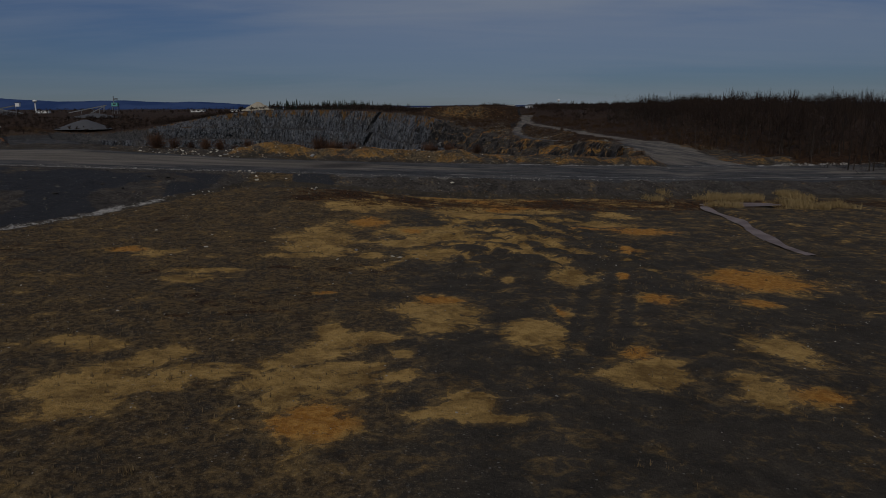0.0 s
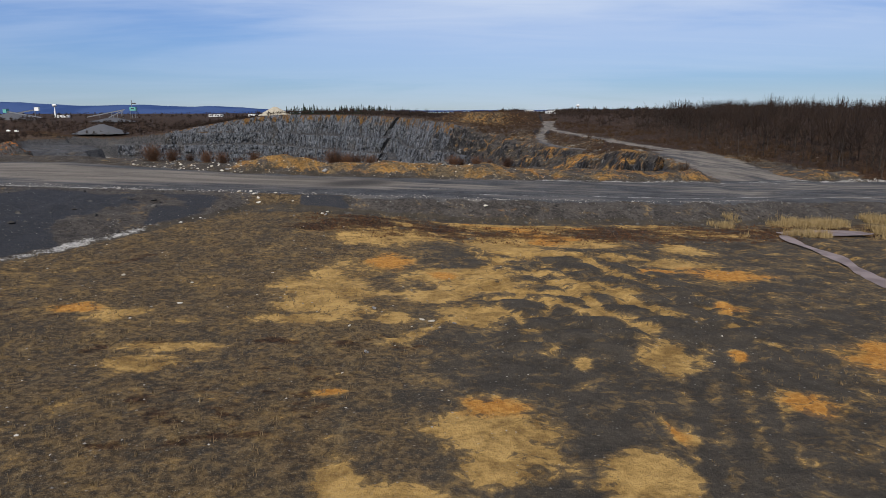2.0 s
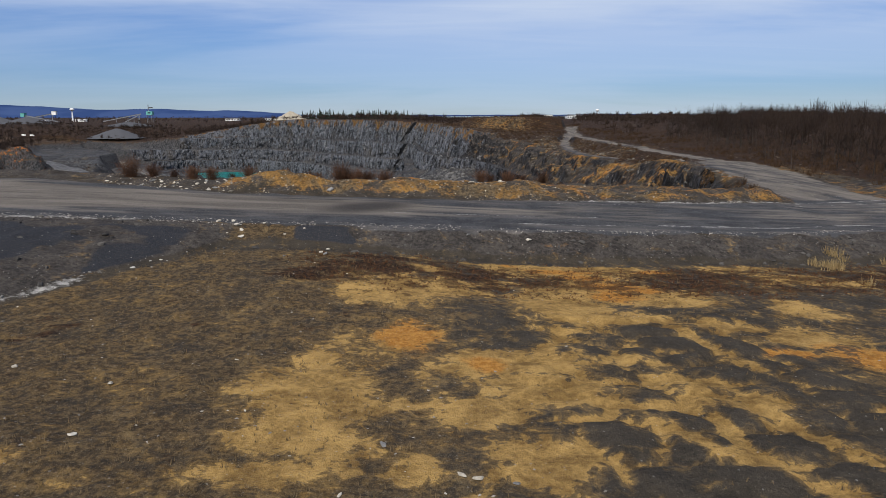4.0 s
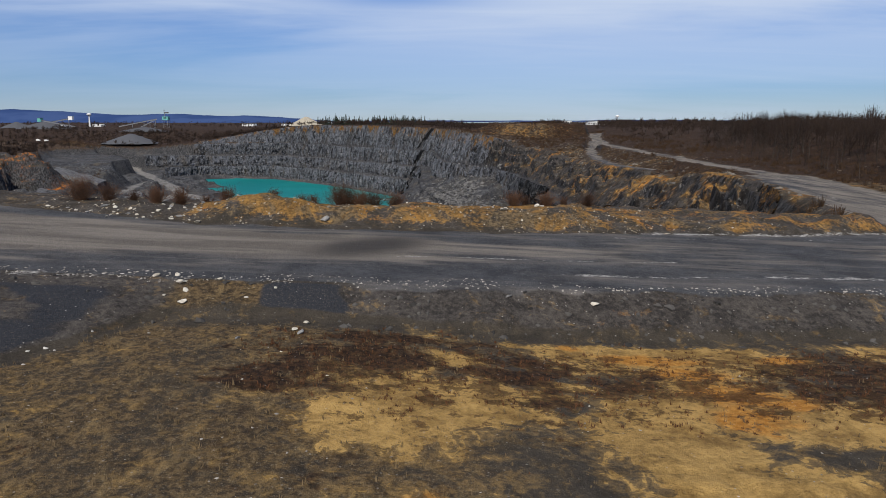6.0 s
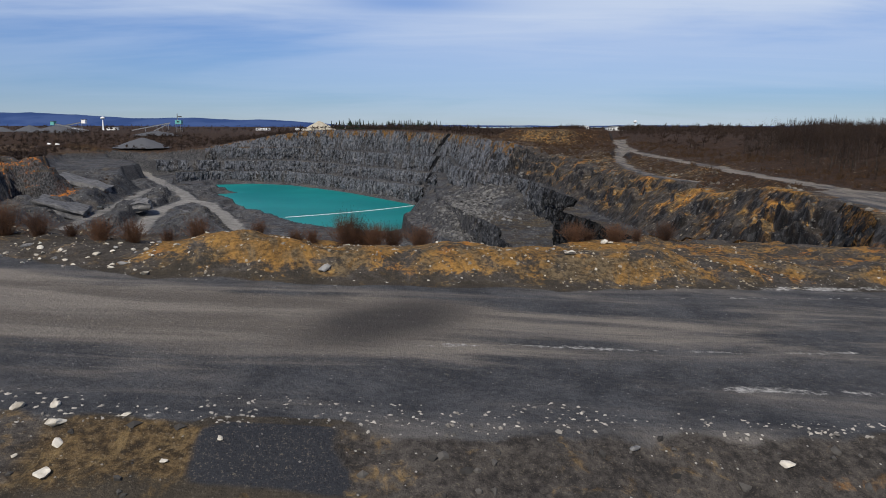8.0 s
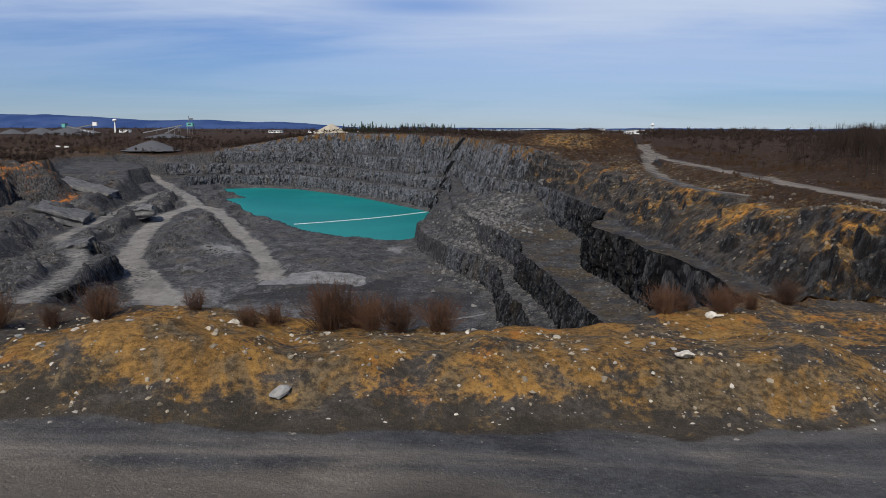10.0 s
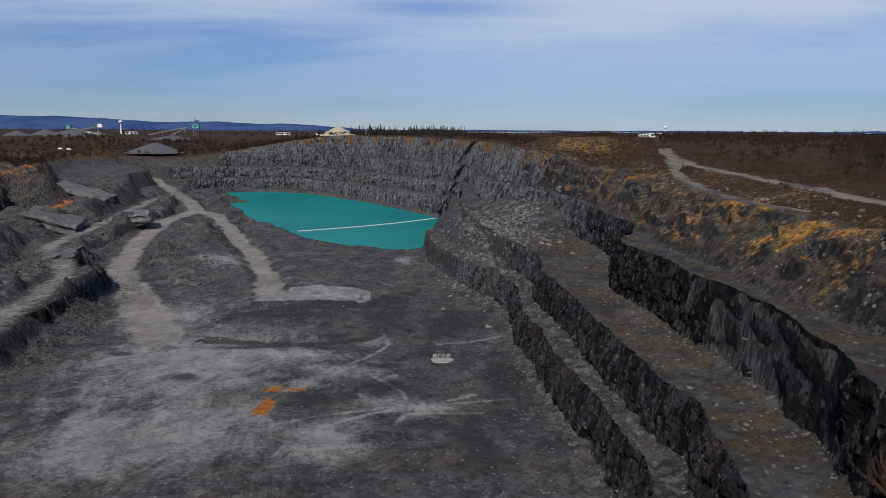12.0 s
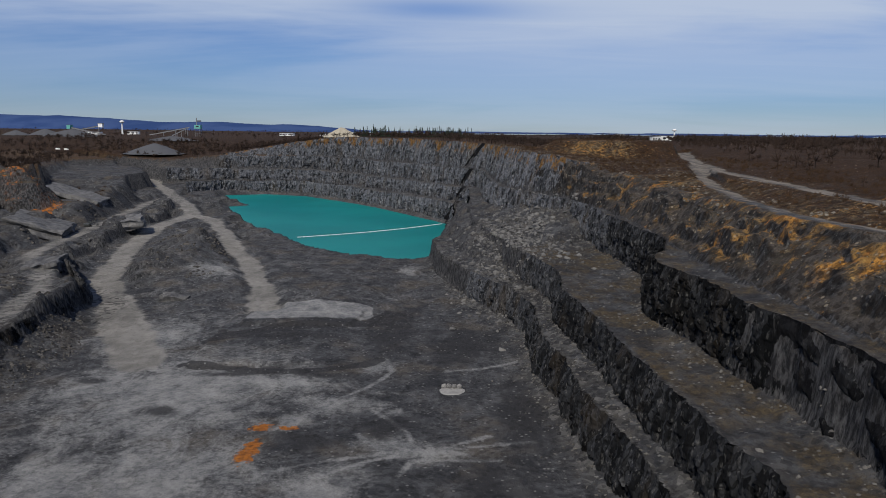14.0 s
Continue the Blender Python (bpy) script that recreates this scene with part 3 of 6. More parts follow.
def hill_ledges(x, y, s):
    """Broken steps in the clay slope below the hill: outcrops here, smooth slips there."""
    east = smooth(y, 235, 275) * smooth(680 - y, 0, 60) * smooth(x, 20, 40)
    t = 2.6 * s + 0.8 * fbm(x / 22, y / 22, 151, 4) + 0.35 * fbm(x / 4, y / 4, 152, 4)
    stepped = (np.floor(t) + smooth(t - np.floor(t), 0.55, 0.95) - t) / 2.6
    rocky = smooth(fbm(x / 17, y / 17, 153, 4) + 0.15 * smooth(360 - y, 0, 60), -0.15, 0.2)
    return east * np.sin(np.pi * np.clip(s, 0, 1)) * (stepped * rocky * 1.15 + 0.10 * fbm(x / 7, y / 7, 154, 5, 0.6))


def surface(x, y):
    """Height of the ground and how far a place is dug out."""
    z = plateau(x, y)
    wob = 2.2 * fbm(x / 16, y / 16, 41, 4) * smooth(y, 215, 260)
    depth, shift = np.zeros(x.shape), bench_shift(x, y)
    for outline, level, run in LEVELS:
        d = inside(outline, x, y) + wob * (1.0 if level < -20 else 0.7)
        if outline is RIM:
            run = 8 + 9 * smooth(y, 255, 320) * smooth(640 - y, 0, 70) * (x > 0)
        s = np.clip(d / run, 0, 1)
        if outline is RIM:
            s = s + hill_ledges(x, y, s)
        west = smooth(-x, 150, 215)
        floor = level - (3.0 * west + 2.5 * smooth(y, 455, 530) * west if outline is BENCH_2 else 8.0 * west * smooth(1000 - y, 0, 80) if outline is BENCH_1 else 0.0)
        if outline is BENCH_2:
            s = np.clip(d / (run + 12.0 * west * smooth(1000 - y, 0, 80)), 0, 1)
        floor = floor + (0.0 if outline is FLOOR else shift)
        slope = floor + 1.6 * smooth(8 - d, 0, 8) * (d > run) + 0.35 * fbm(x / 6, y / 6, 43, 4)   # talus at the toe
        z = z * (1 - s) + np.minimum(z, slope) * s
        depth = np.maximum(depth, np.where((outline is RIM) & (x > 20) & (y > 215) & (y < 660), np.where(s > 0.97, 1.0, 0.0), s))
    # fallen rock between the benches and the lake
    d = inside(SLIDE, x, y) + 5 * fbm(x / 18, y / 18, 156, 4)
    fall = -64 + 22 * smooth(d, -1, 24) + 0.36 * np.clip(d - 20, 0, 60) + (2.4 * fbm(x / 12, y / 12, 157, 5, 0.6) + 1.0 * fbm(x / 3, y / 3, 158, 3)) * smooth(d, 0, 10)
    z = np.where(d > 0, np.maximum(z, np.minimum(fall, -17)), z)
    # low spoil hill between the ramps, knoll and slabs on the left
    hill = 9.0 * np.exp(-(((x + 188 + (y - 630) * 0.32) / 19) ** 2 + ((y - 630) / 62) ** 2))
    dug = smooth(inside(FLOOR, x, y), 2, 12)
    z = z + dug * (hill + 2.5 * smooth(y, 515, 560) * smooth(-x, 45, 80) + 1.0 * fbm(x / 18, y / 18, 47, 5) * smooth(y, 470, 540))
    for outline, rise in ((STEP_LOW, 1.5), (STEP_HIGH, 1.6)):
        z = z + rise * smooth(-x, 48, 80) * smooth(inside(outline, x, y) + 1.2 * fbm(x / 7, y / 7, 53, 3), 0, 2.5)
    talus = inside(FLOOR, x, y)
    z = np.where((talus > 1.5) & (x < -120) & (y < 470), np.maximum(z, -55.5 - 0.40 * talus + 0.9 * fbm(x / 5, y / 5, 55, 4) - 8 * smooth(y, 490, 540)), z)
    knoll = smooth(inside([(-460, 850), (-390, 800), (-335, 752), (-338, 728), (-400, 700), (-520, 760)], x, y) + 7 * fbm(x / 16, y / 16, 49, 5, 0.62), -4, 26)
    t = 3.0 * knoll + 0.7 * fbm(x / 20, y / 20, 191, 4)
    ledged = np.clip((np.floor(t) + smooth(t - np.floor(t), 0.45, 0.95)) / 3.0, 0, 1) * (knoll > 0)
    z = np.where(knoll > 0, np.maximum(z, z * (1 - ledged) + (-20 + 1.5 * fbm(x / 12, y / 12, 192, 4)) * ledged), z)
    # broken ledges on the western terraces
    rugged = smooth(-x, 168, 190) * smooth(y, 400, 430) * smooth(1040 - y, 0, 80) * smooth(depth, 0.4, 0.8)
    lift = 3.2 * (fbm(x / 46, y / 34, 57, 4) + 0.15)
    tread = np.floor(lift) + smooth(lift - np.floor(lift), 0.80, 1.0)
    z = z + rugged * (3.4 * tread + 0.8 * fbm(x / 7, y / 7, 58, 4))
    # loose broken ground
    swept = smooth(inside(FLOOR, x, y), 4, 16) * smooth(505 - y, 0, 40) * smooth(x, -170, -150)
    loose = smooth(depth, 0.5, 0.9) * (1 - 0.92 * swept)
    z = z + loose * smooth(y, 200, 230) * (0.75 * fbm(x / 4.5, y / 4.5, 195, 4, 0.65) + 0.9 * np.maximum(fbm(x / 11, y / 11, 196, 4, 0.6), 0) * smooth(-x, 60, 110))
    # roads cut level
    bx, by = bent(x, y)
    for line, half in ((RAMP, 8.0), (LOOP, 6.0), (LEFT_ROAD, 5.5), (RIGHT_ROAD, 7.5), (UPPER_ROAD, 3.6), (HILL_TRACK, 3.0)):
        d, zz = along(line, bx, by)
        k = 1 - smooth(d, half, half * 2.0)
        z = z * (1 - k) + zz * k
    lake = inside(LAKE, x, y) + 1.5 * fbm(x / 10, y / 10, 51, 3)
    z = np.where(lake > -9, np.minimum(z, LAKE_LEVEL - 0.5 * np.minimum(lake, 12) + 0.15), z)
    far = smooth(np.hypot(x, y), 1200, 1700)
    return z * (1 - far) + far * (-6 + 8 * fbm(x / 700, y / 700, 61, 3)), depth


# ---- mesh helpers ----
def mesh_from(name, verts, faces, mats, zones=None, flat=False):
    """A mesh from arrays: vertices (n, 3), faces (m, 3 or 4)."""
    me = bpy.data.meshes.new(name)
    verts, faces = np.asarray(verts, np.float32), np.asarray(faces, np.int32)
    k = faces.shape[1]
    me.vertices.add(len(verts))
    me.vertices.foreach_set("co", verts.ravel())
    me.loops.add(faces.size)
    me.loops.foreach_set("vertex_index", faces.ravel())
    me.polygons.add(len(faces))
    me.polygons.foreach_set("loop_start", np.arange(0, faces.size, k, dtype=np.int32))
    me.polygons.foreach_set("loop_total", np.full(len(faces), k, np.int32))
    me.update(calc_edges=True)
    me.polygons.foreach_set("use_smooth", np.full(len(faces), not flat))
    for key, data in (zones or {}).items():
        layer = me.attributes.new(key, "FLOAT_COLOR", "POINT")
        layer.data.foreach_set("color", np.asarray(data, np.float32).ravel())
    for m in mats if isinstance(mats, (list, tuple)) else [mats]:
        me.materials.append(m)
    return me


def part(name, bm, material, parent, label=""):
    """Links a bmesh, or a ready mesh, as one mesh object under a thing or a part."""
    if isinstance(bm, bmesh.types.BMesh):
        me = bpy.data.meshes.new(name)
        bm.to_mesh(me)
        bm.free()
        me.materials.append(material)
    else:
        me = bm
    ob = new(name, me)
    ob.parent = parent
    if label:
        tagged(ob, label)
    return ob


def grid_faces(rows, cols):
    i = np.arange(rows - 1)[:, None] * cols + np.arange(cols - 1)[None]
    return np.stack([i, i + 1, i + cols + 1, i + cols], -1).reshape(-1, 4)


def steps(*runs):
    """Coordinates from runs of (start, end, first step, last step)."""
    out = []
    for a, b, s0, s1 in runs:
        n = max(2, int(round(abs(b - a) / ((s0 + s1) / 2))))
        t = np.linspace(0, 1, n, endpoint=False)
        w = (s0 * t + (s1 - s0) * t * t / 2) / ((s0 + s1) / 2)
        out.append(a + (b - a) * w)
    return np.concatenate([*out, [runs[-1][1]]])


# ---- zones: where each soil shows ----
def blobs(spots, x, y, seed):
    """Soft patches of (x, y, half width, half depth, turn in degrees)."""
    v = np.zeros(x.shape)
    wx, wy = x + 1.2 * fbm(x / 4, y / 4, seed, 3), y + 1.2 * fbm(x / 4, y / 4, seed + 7, 3)
    for cx, cy, a, b, turn in spots:
        c, s = math.cos(radians(turn)), math.sin(radians(turn))
        near = (np.abs(x - cx) < 3 * max(a, b) + 4) & (np.abs(y - cy) < 3 * max(a, b) + 4)
        dx, dy = wx[near] - cx, wy[near] - cy
        r = np.hypot((dx * c + dy * s) / a, (-dx * s + dy * c) / b)
        v[near] = np.maximum(v[near], np.clip(1.0 - 0.50 * r, 0, 1))
    return v


SAND_NEAR = ((3, 62.7, 2.2, 2.6, 0), (2.1, 59.6, 1.5, 1, 0), (5, 61.4, 0.6, 1.1, 0), (9.1, 57.5, 1.3, 2.7, 0), (-1.9, 57.2, 1.6, 0.9, 0), (-0.6, 56.6, 0.5, 0.7, 0),
        (-3.7, 55.7, 1, 0.7, 0), (-4.7, 58.5, 0.8, 1.2, 0), (-18.3, 55.7, 1.7, 1, 0), (-13.6, 54.1, 1.2, 1.1, 0), (-5.4, 54.1, 1, 0.7, 0), (16, 75.3, 1.1, 2.1, 0),
        (-6.6, 53.1, 1.1, 0.8, 0), (-11.4, 52.2, 1.3, 0.5, 0), (-3, 52.2, 1.6, 0.5, 0), (0.3, 54.1, 0.6, 0.5, 0), (15.1, 52.1, 1.2, 0.6, 0))
SAND_START = ((-16.7, 48.7, 2.1, 2.1, 0), (-16.2, 45.7, 1.9, 1.3, 0), (-19.1, 55.7, 2.3, 1.1, 0), (-13.9, 53.8, 1.1, 1.4, 0), (-11.6, 50.8, 1.6, 1.2, 0), (-5.1, 49.2, 2.7, 2.3, 0), (-2.6, 49, 1, 0.8, 0), (-6.5, 46.9, 1.2, 0.9, 0), (-3.5, 55.8, 1.5, 0.8, 0),
             (13.7, 50.2, 2, 1.3, 0), (24.7, 54.5, 1.5, 1.8, 0), (20.1, 47.9, 1.4, 1.9, 0), (3.1, 45.9, 1.3, 1.2, 0), (1.6, 45, 1.1, 0.6, 0), (4.8, 44.7, 1.4, 0.4, 0), (-13.3, 48.5, 1, 1.1, 0), (-15.4, 52.1, 1.1, 0.8, 0), (-0, 50.2, 1.1, 0.7, 0))
SAND_MIDDLE = ((-4.5, 116.9, 4.5, 3.6, 0), (-7.6, 92.1, 2, 7, 0), (-10.1, 93.3, 2.1, 2.1, 0), (-8.6, 87.4, 2.2, 1.9, 0), (4.3, 97.9, 4.2, 2.1, 0),
        (6.2, 93.6, 3.1, 2.4, 0), (0.7, 90.4, 2, 1.6, 0), (4.1, 84.5, 2, 2.1, 0), (10.3, 111.9, 2.6, 6.3, 0), (13.2, 109.2, 4, 1.5, 0), (17.4, 91.3, 1.1, 2, 0),
        (14.2, 84.5, 1.4, 0.6, 0))
SAND_EAST = ((14.6, 94.8, 2.7, 1.3, 0), (17, 80.7, 0.7, 1.1, 0), (15.8, 75.3, 1.3, 2.5, 0), (7.5, 79.5, 0.7, 0.8, 0), (7.6, 76, 0.5, 0.6, 0), (9.6, 74, 0.5, 0.7, 0),
        (-2.5, 83.3, 1, 1.4, 0), (-23.4, 83.4, 1.6, 0.9, 0), (-17.3, 75.7, 1.7, 0.8, 0), (-17.8, 72.2, 1.5, 1, 0), (-14.6, 75.7, 0.7, 0.6, 0), (-9.4, 83, 2, 1, 0))
SAND_FAR = ((10, 130.8, 4.4, 3.3, 0), (16.8, 129.3, 4.4, 3.2, 0), (19.5, 117.9, 3.9, 2.2, 0), (34.3, 136.1, 4.9, 3.7, 0), (38.6, 126.6, 3.7, 1.9, 0),
        (32, 114.8, 1.9, 2.3, 0), (27.5, 105.8, 2.8, 1.6, 0), (22.2, 107.6, 2.8, 1.4, 0), (13.7, 120.4, 3.3, 2.6, 0), (12.7, 91, 1.3, 0.8, 0),
        (-7.6, 117.1, 2.1, 1.3, 0), (-0.9, 116.7, 3.2, 1.4, 0), (-5.1, 119.1, 1.7, 0.6, 0), (1.9, 119.6, 2.7, 0.8, 0), (-1.8, 125.4, 1.3, 0.9, 0),
        (3.8, 129.7, 1.1, 0.8, 0), (15.6, 129.8, 2.3, 1.1, 0), (5.5, 122, 1.3, 0.6, 0))
ORANGE = ((-2.6, 103.4, 2.1, 2.1, 0), (31, 101.1, 4.5, 2.7, 0), (2.4, 97.7, 1.4, 1.6, 0), (25.1, 86.7, 1.5, 1.9, 0), (-6, 68.5, 0.8, 0.5, 0),
        (24.1, 101.5, 2.1, 1.4, 0), (20.5, 74.9, 0.8, 0.7, 0), (-26.9, 85.1, 1.7, 1.5, 0), (3.1, 66.6, 1.8, 1.6, 0), (-6, 68.3, 0.8, 0.6, 0),
        (21.1, 66.6, 1.6, 1.6, 0), (14.6, 53.9, 1.2, 1, 0), (12.3, 62.8, 0.3, 1.8, 0), (-2.5, 103.7, 2.5, 3.2, 0), (-4.2, 44, 1.9, 2.3, 0),
        (22.6, 46.6, 1.4, 1.8, 0))
ORANGE_FAR = ((12.7, 135.2, 3.4, 1.6, 0), (13, 128.5, 3.7, 1.2, 0), (14.8, 125.1, 2.4, 1.4, 0), (16.7, 121.5, 2.6, 1.9, 0), (16.2, 117.6, 2.3, 1.8, 0),
        (7.7, 130.6, 0.9, 0.8, 0), (19.2, 120.9, 1.6, 1.3, 0), (22.8, 129.4, 2.3, 0.8, 0))
ORANGE_EAST = ((33.2, 74.2, 5, 3.9, 0), (31.9, 77.1, 2.1, 2.3, 0), (21, 66.8, 1.9, 2, 0), (29.6, 65.7, 1.7, 1.3, 0))
SAND_VEINS = (((8.4, 106.4), (8.8, 99.4), (13.6, 99.7), (13.9, 92.5), (14.2, 84.5)),
 ((5.5, 96.6), (9.2, 92.2), (10.3, 89.5), (12.7, 85.5), (14.8, 84.0), (16.8, 81.1)),
 ((12.9, 112.9), (17.8, 109.6), (18.6, 103.0), (20.1, 97.5)),
 ((-3.4, 91.5), (1.9, 90.4), (4.4, 94.9)),
 ((0.2, 81.4), (-0.9, 79.6), (-1.9, 78.0)),
 ((13.0, 123.6), (8.7, 106.4), (5.6, 97.4)),
 ((14.2, 93.2), (17.3, 89.9), (19.1, 86.3), (20.0, 84.2)))
RUTS = (((23.0, 91.9), (14.9, 67.3), (10.0, 52.8)), ((25.5, 92.1), (16.8, 67.4), (11.9, 52.8)), ((27.6, 92.3), (18.7, 67.4), (14.4, 55.6)))
PIT_PALE = ((-105, 400, 34, 45, 0), (-137, 463, 18.8, 27, 0), (-126, 405, 17, 18, 0), (-80, 414, 24, 7, 0), (-85, 492, 24, 6, 0), (-66, 386, 4.4, 4, 0), (-36, 393, 2.7, 2.6, 0),
            (-28, 367, 16, 8, -8), (-53, 397, 11, 8, 20), (-83, 347, 24, 21, 0), (-49, 342, 13, 13, 0), (-47, 432, 5, 9, 0), (-52, 609, 5, 17, 0),
            (-107, 339, 22, 23, 0), (-3, 345, 2.4, 9, 0), (-96, 413, 12, 12, 0), (-152, 577, 12, 20, 0), (-294, 712, 7, 5, 0))
PIT_DARK = ((-89, 465, 31, 6, 0), (-44, 479, 11, 40, 0), (-135, 410, 5, 5, 0), (-103, 386, 6, 6, 0), (-55, 372, 9, 7, 0), (-35, 383, 9, 7, 20),
            (-18, 462, 15, 28, 0), (-7, 345, 13, 20, 0), (-80, 424, 30, 3, 4), (2, 395, 9, 32, 0))
TYRE_MARKS = (((-62, 352), (-48, 360), (-34, 364), (-16, 369), (4, 374)), ((-50, 350), (-38, 360), (-24, 366), (-8, 377)), ((-44, 376), (-36, 366), (-26, 361), (-6, 362)),
              ((-30, 352), (-27, 363), (-30, 378), (-44, 396)), ((-56, 398), (-46, 412), (-40, 428), (-44, 442)), ((-22, 430), (-8, 434), (2, 442)))
PIT_ORANGE = ((-69, 363, 2.6, 7, 0), (-70, 379, 2.9, 3, 0), (-63, 379, 2.2, 1.6, 0))


HILL_ORANGE = ((73, 346, 5, 3, 20), (77, 330, 4, 5, 0), (80, 300, 4, 8, 0), (71, 318, 4, 4, 0), (66, 355, 4, 3, 0), (70, 386, 3, 5, 0), (79, 372, 6, 3, 0), (60, 410, 3, 4, 0))


def humps(x, y):
    """Low rounded humps of gravel (1) with hollows between them (0), and where they lie."""
    hump, here = np.zeros(x.shape), np.zeros(x.shape)
    k = (x > -2) & (x < 32) & (y > 70) & (y < 119)
    x, y = x[k], y[k]
    if not len(x):
        return hump, here
    here[k] = smooth(np.minimum.reduce([x - 3, 27 - x, y - 74, 114 - y]) + 3 * fbm(x / 6, y / 6, 171, 3), -1, 5)
    u, v = (x + 0.9 * fbm(x / 3, y / 3, 172, 3)) / 4.6 + 0.25 * y / 3.2, (y + 0.9 * fbm(x / 3, y / 3, 173, 3)) / 3.4
    i, j = np.floor(u), np.floor(v)
    near = np.sort([np.hypot(i + a + 0.15 + 0.7 * hashed(i + a, j + b, 174) - u, j + b + 0.15 + 0.7 * hashed(i + a, j + b, 175) - v) for a in (-1, 0, 1) for b in (-1, 0, 1)], axis=0)
    hump[k] = smooth(near[1] - near[0], 0.0, 0.35)
    return hump, here


def zone_maps(x, y, z, depth):
    lip, near, far = (np.interp(x, *zip(*q)) for q in (FOOT, ROAD_NEAR, ROAD_FAR))
    plain = smooth(lip - y, 0, 3)
    orange = blobs(ORANGE + ORANGE_EAST + ORANGE_FAR, x, y, 72)
    sand = plain * np.maximum(0.13 + 0.08 * smooth(y, 60, 100) * smooth(x, -12, 4) + blobs(SAND_START + SAND_NEAR + SAND_MIDDLE + SAND_EAST + SAND_FAR, x, y, 71), 0.95 * orange)
    for line in SAND_VEINS:
        d, _ = along(line, x + 0.5 * fbm(x / 2, y / 2, 176, 3), y + 0.5 * fbm(x / 2, y / 2, 177, 3))
        sand = np.where(d < 3, np.maximum(sand, 0.75 * smooth(1.2 - d, 0, 0.9)), sand)
    hump, here = humps(x, y)
    sand = sand + here * (0.48 * smooth(0.42 - hump, 0, 0.4) * smooth(fbm(x / 9, y / 9, 178, 3), -0.3, 0.2) - 0.22 * hump)
    for line in RUTS:
        d, _ = along(line, x, y)
        sand = np.where(d < 2.5, sand + 0.14 * smooth(1.3 - d, 0, 0.8) - 0.35 * smooth(0.55 - d, 0, 0.3), sand)
    sand = np.where(x > 25, np.maximum(sand, 0.24 * plain * smooth(x, 30, 46) * smooth(y, 78, 92)), sand)
    scrub = (0.10 + 0.30 * smooth(fbm(x / 7, y / 7, 86, 3), 0.05, 0.5) * smooth(-x, -6, 4) + np.exp(-(((y - lip + 9) / 9) ** 2)) * smooth(x, -22, -8) * 0.54) * plain
    edge = 2.2 * fbm(x / 5, y / 5, 73, 3)
    road = smooth(np.minimum(y - near, far - y) + 0.6 * edge, -1.5, 1.5) * smooth(140 - np.abs(x), 0, 20)
    bx, by = bent(x, y)
    for line, half in ((RIGHT_ROAD, 9.0), (UPPER_ROAD, 3.6), (HILL_TRACK, 2.6), (RAMP, 7.0), (LOOP, 6.0), (LEFT_ROAD, 5.5)):
        d, _ = along(line, bx, by)
        flare = (2.0 if line in (RAMP, LOOP) else 0.0) * smooth(570 - y, 0, 90)
        road = np.maximum(road, (0.72 if line is LEFT_ROAD else 1.0) * smooth(half + edge + flare - d, -3.5 - flare * 0.6, 3.5))
    spill = smooth(np.minimum(x - np.interp(y, (128, 137), (-14.6, -16.6)), np.interp(y, (128, 137), (-8.2, -9.6)) - x) + 1.1 * fbm(x / 1.5, y / 2.5, 79, 3), -0.6, 1.2)
    spill = np.clip(spill, 0, 1) * smooth(y - lip, 0, 1.5) * smooth(near + 1 - y, 0, 2)
    tip = smooth(y - lip, 0.5, 3) * smooth(near - 1.5 - y, 0, 3) * smooth(-x, 24.5, 29) * smooth(0.35 + fbm(x / 7, y / 7, 80, 4), 0, 0.3)
    spill = np.maximum(spill, 0.9 * tip)
    on_road = road > 0.5
    road = road * (1 - spill) - spill
    bank = smooth(y - lip, 0, 2.0) * smooth(near - y, -1, 1)
    ochre = smooth(y - far, 0.5, 3) * (np.interp(x, (-60, -36, -29, 10, 18, 60, 90), (0.1, 0.1, 0.64, 0.64, 0.53, 0.46, 0.40))) * smooth(120 - np.abs(x), 0, 10)
    patch = fbm(x / 26, y / 26, 81, 4)
    top = smooth(inside(MOUND, x, y), -8, 6)
    ochre = np.where(y > 215, np.maximum((0.25 + 0.45 * patch + 0.10 * smooth(430 - y, 0, 150)) * smooth(x, -10, 30) * smooth(140 - x, 0, 50), 0.52 * top), ochre)
    scrub = np.maximum(scrub, (0.56 - 0.30 * patch + 0.25 * smooth(x, 80, 110)) * smooth(y, 230, 300) * smooth(900 - y, 0, 200) * (x > 0))
    # the wood floor gets nearly full scrub colour, standing in for shade among trunks
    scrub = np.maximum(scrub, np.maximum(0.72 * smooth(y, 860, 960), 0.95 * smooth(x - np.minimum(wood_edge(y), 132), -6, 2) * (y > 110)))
    grass = plain * (0.13 + 0.55 * smooth(-x, -8, 6)) + smooth(y, 200, 260) * 0.62 + 0.62 * bank * smooth(-x, 8, 16) * smooth(x, -26, -21) + 0.25 * bank
    stony = 0.18 + 0.10 * plain * smooth(x, 8, 22) + bank * (0.66 - 0.45 * smooth(-x, 8, 16) * smooth(x, -26, -21)) + 0.45 * smooth(y - far, -1, 2) * smooth(240 - y, 0, 20)
    stony = np.where((y > 240) & (x > 0), (0.42 - 0.7 * patch) * smooth(45 + inside(RIM, x, y), 0, 30), stony)
    pale = 0.70 * np.exp(-(((y - lip - 0.3) / 2.2) ** 2)) * smooth(-x, 27, 34) + (0.35 + 0.2 * smooth(-x, 25, 40)) * np.exp(-(((y - near) / 1.2) ** 2)) * smooth(-x, -10, 20)
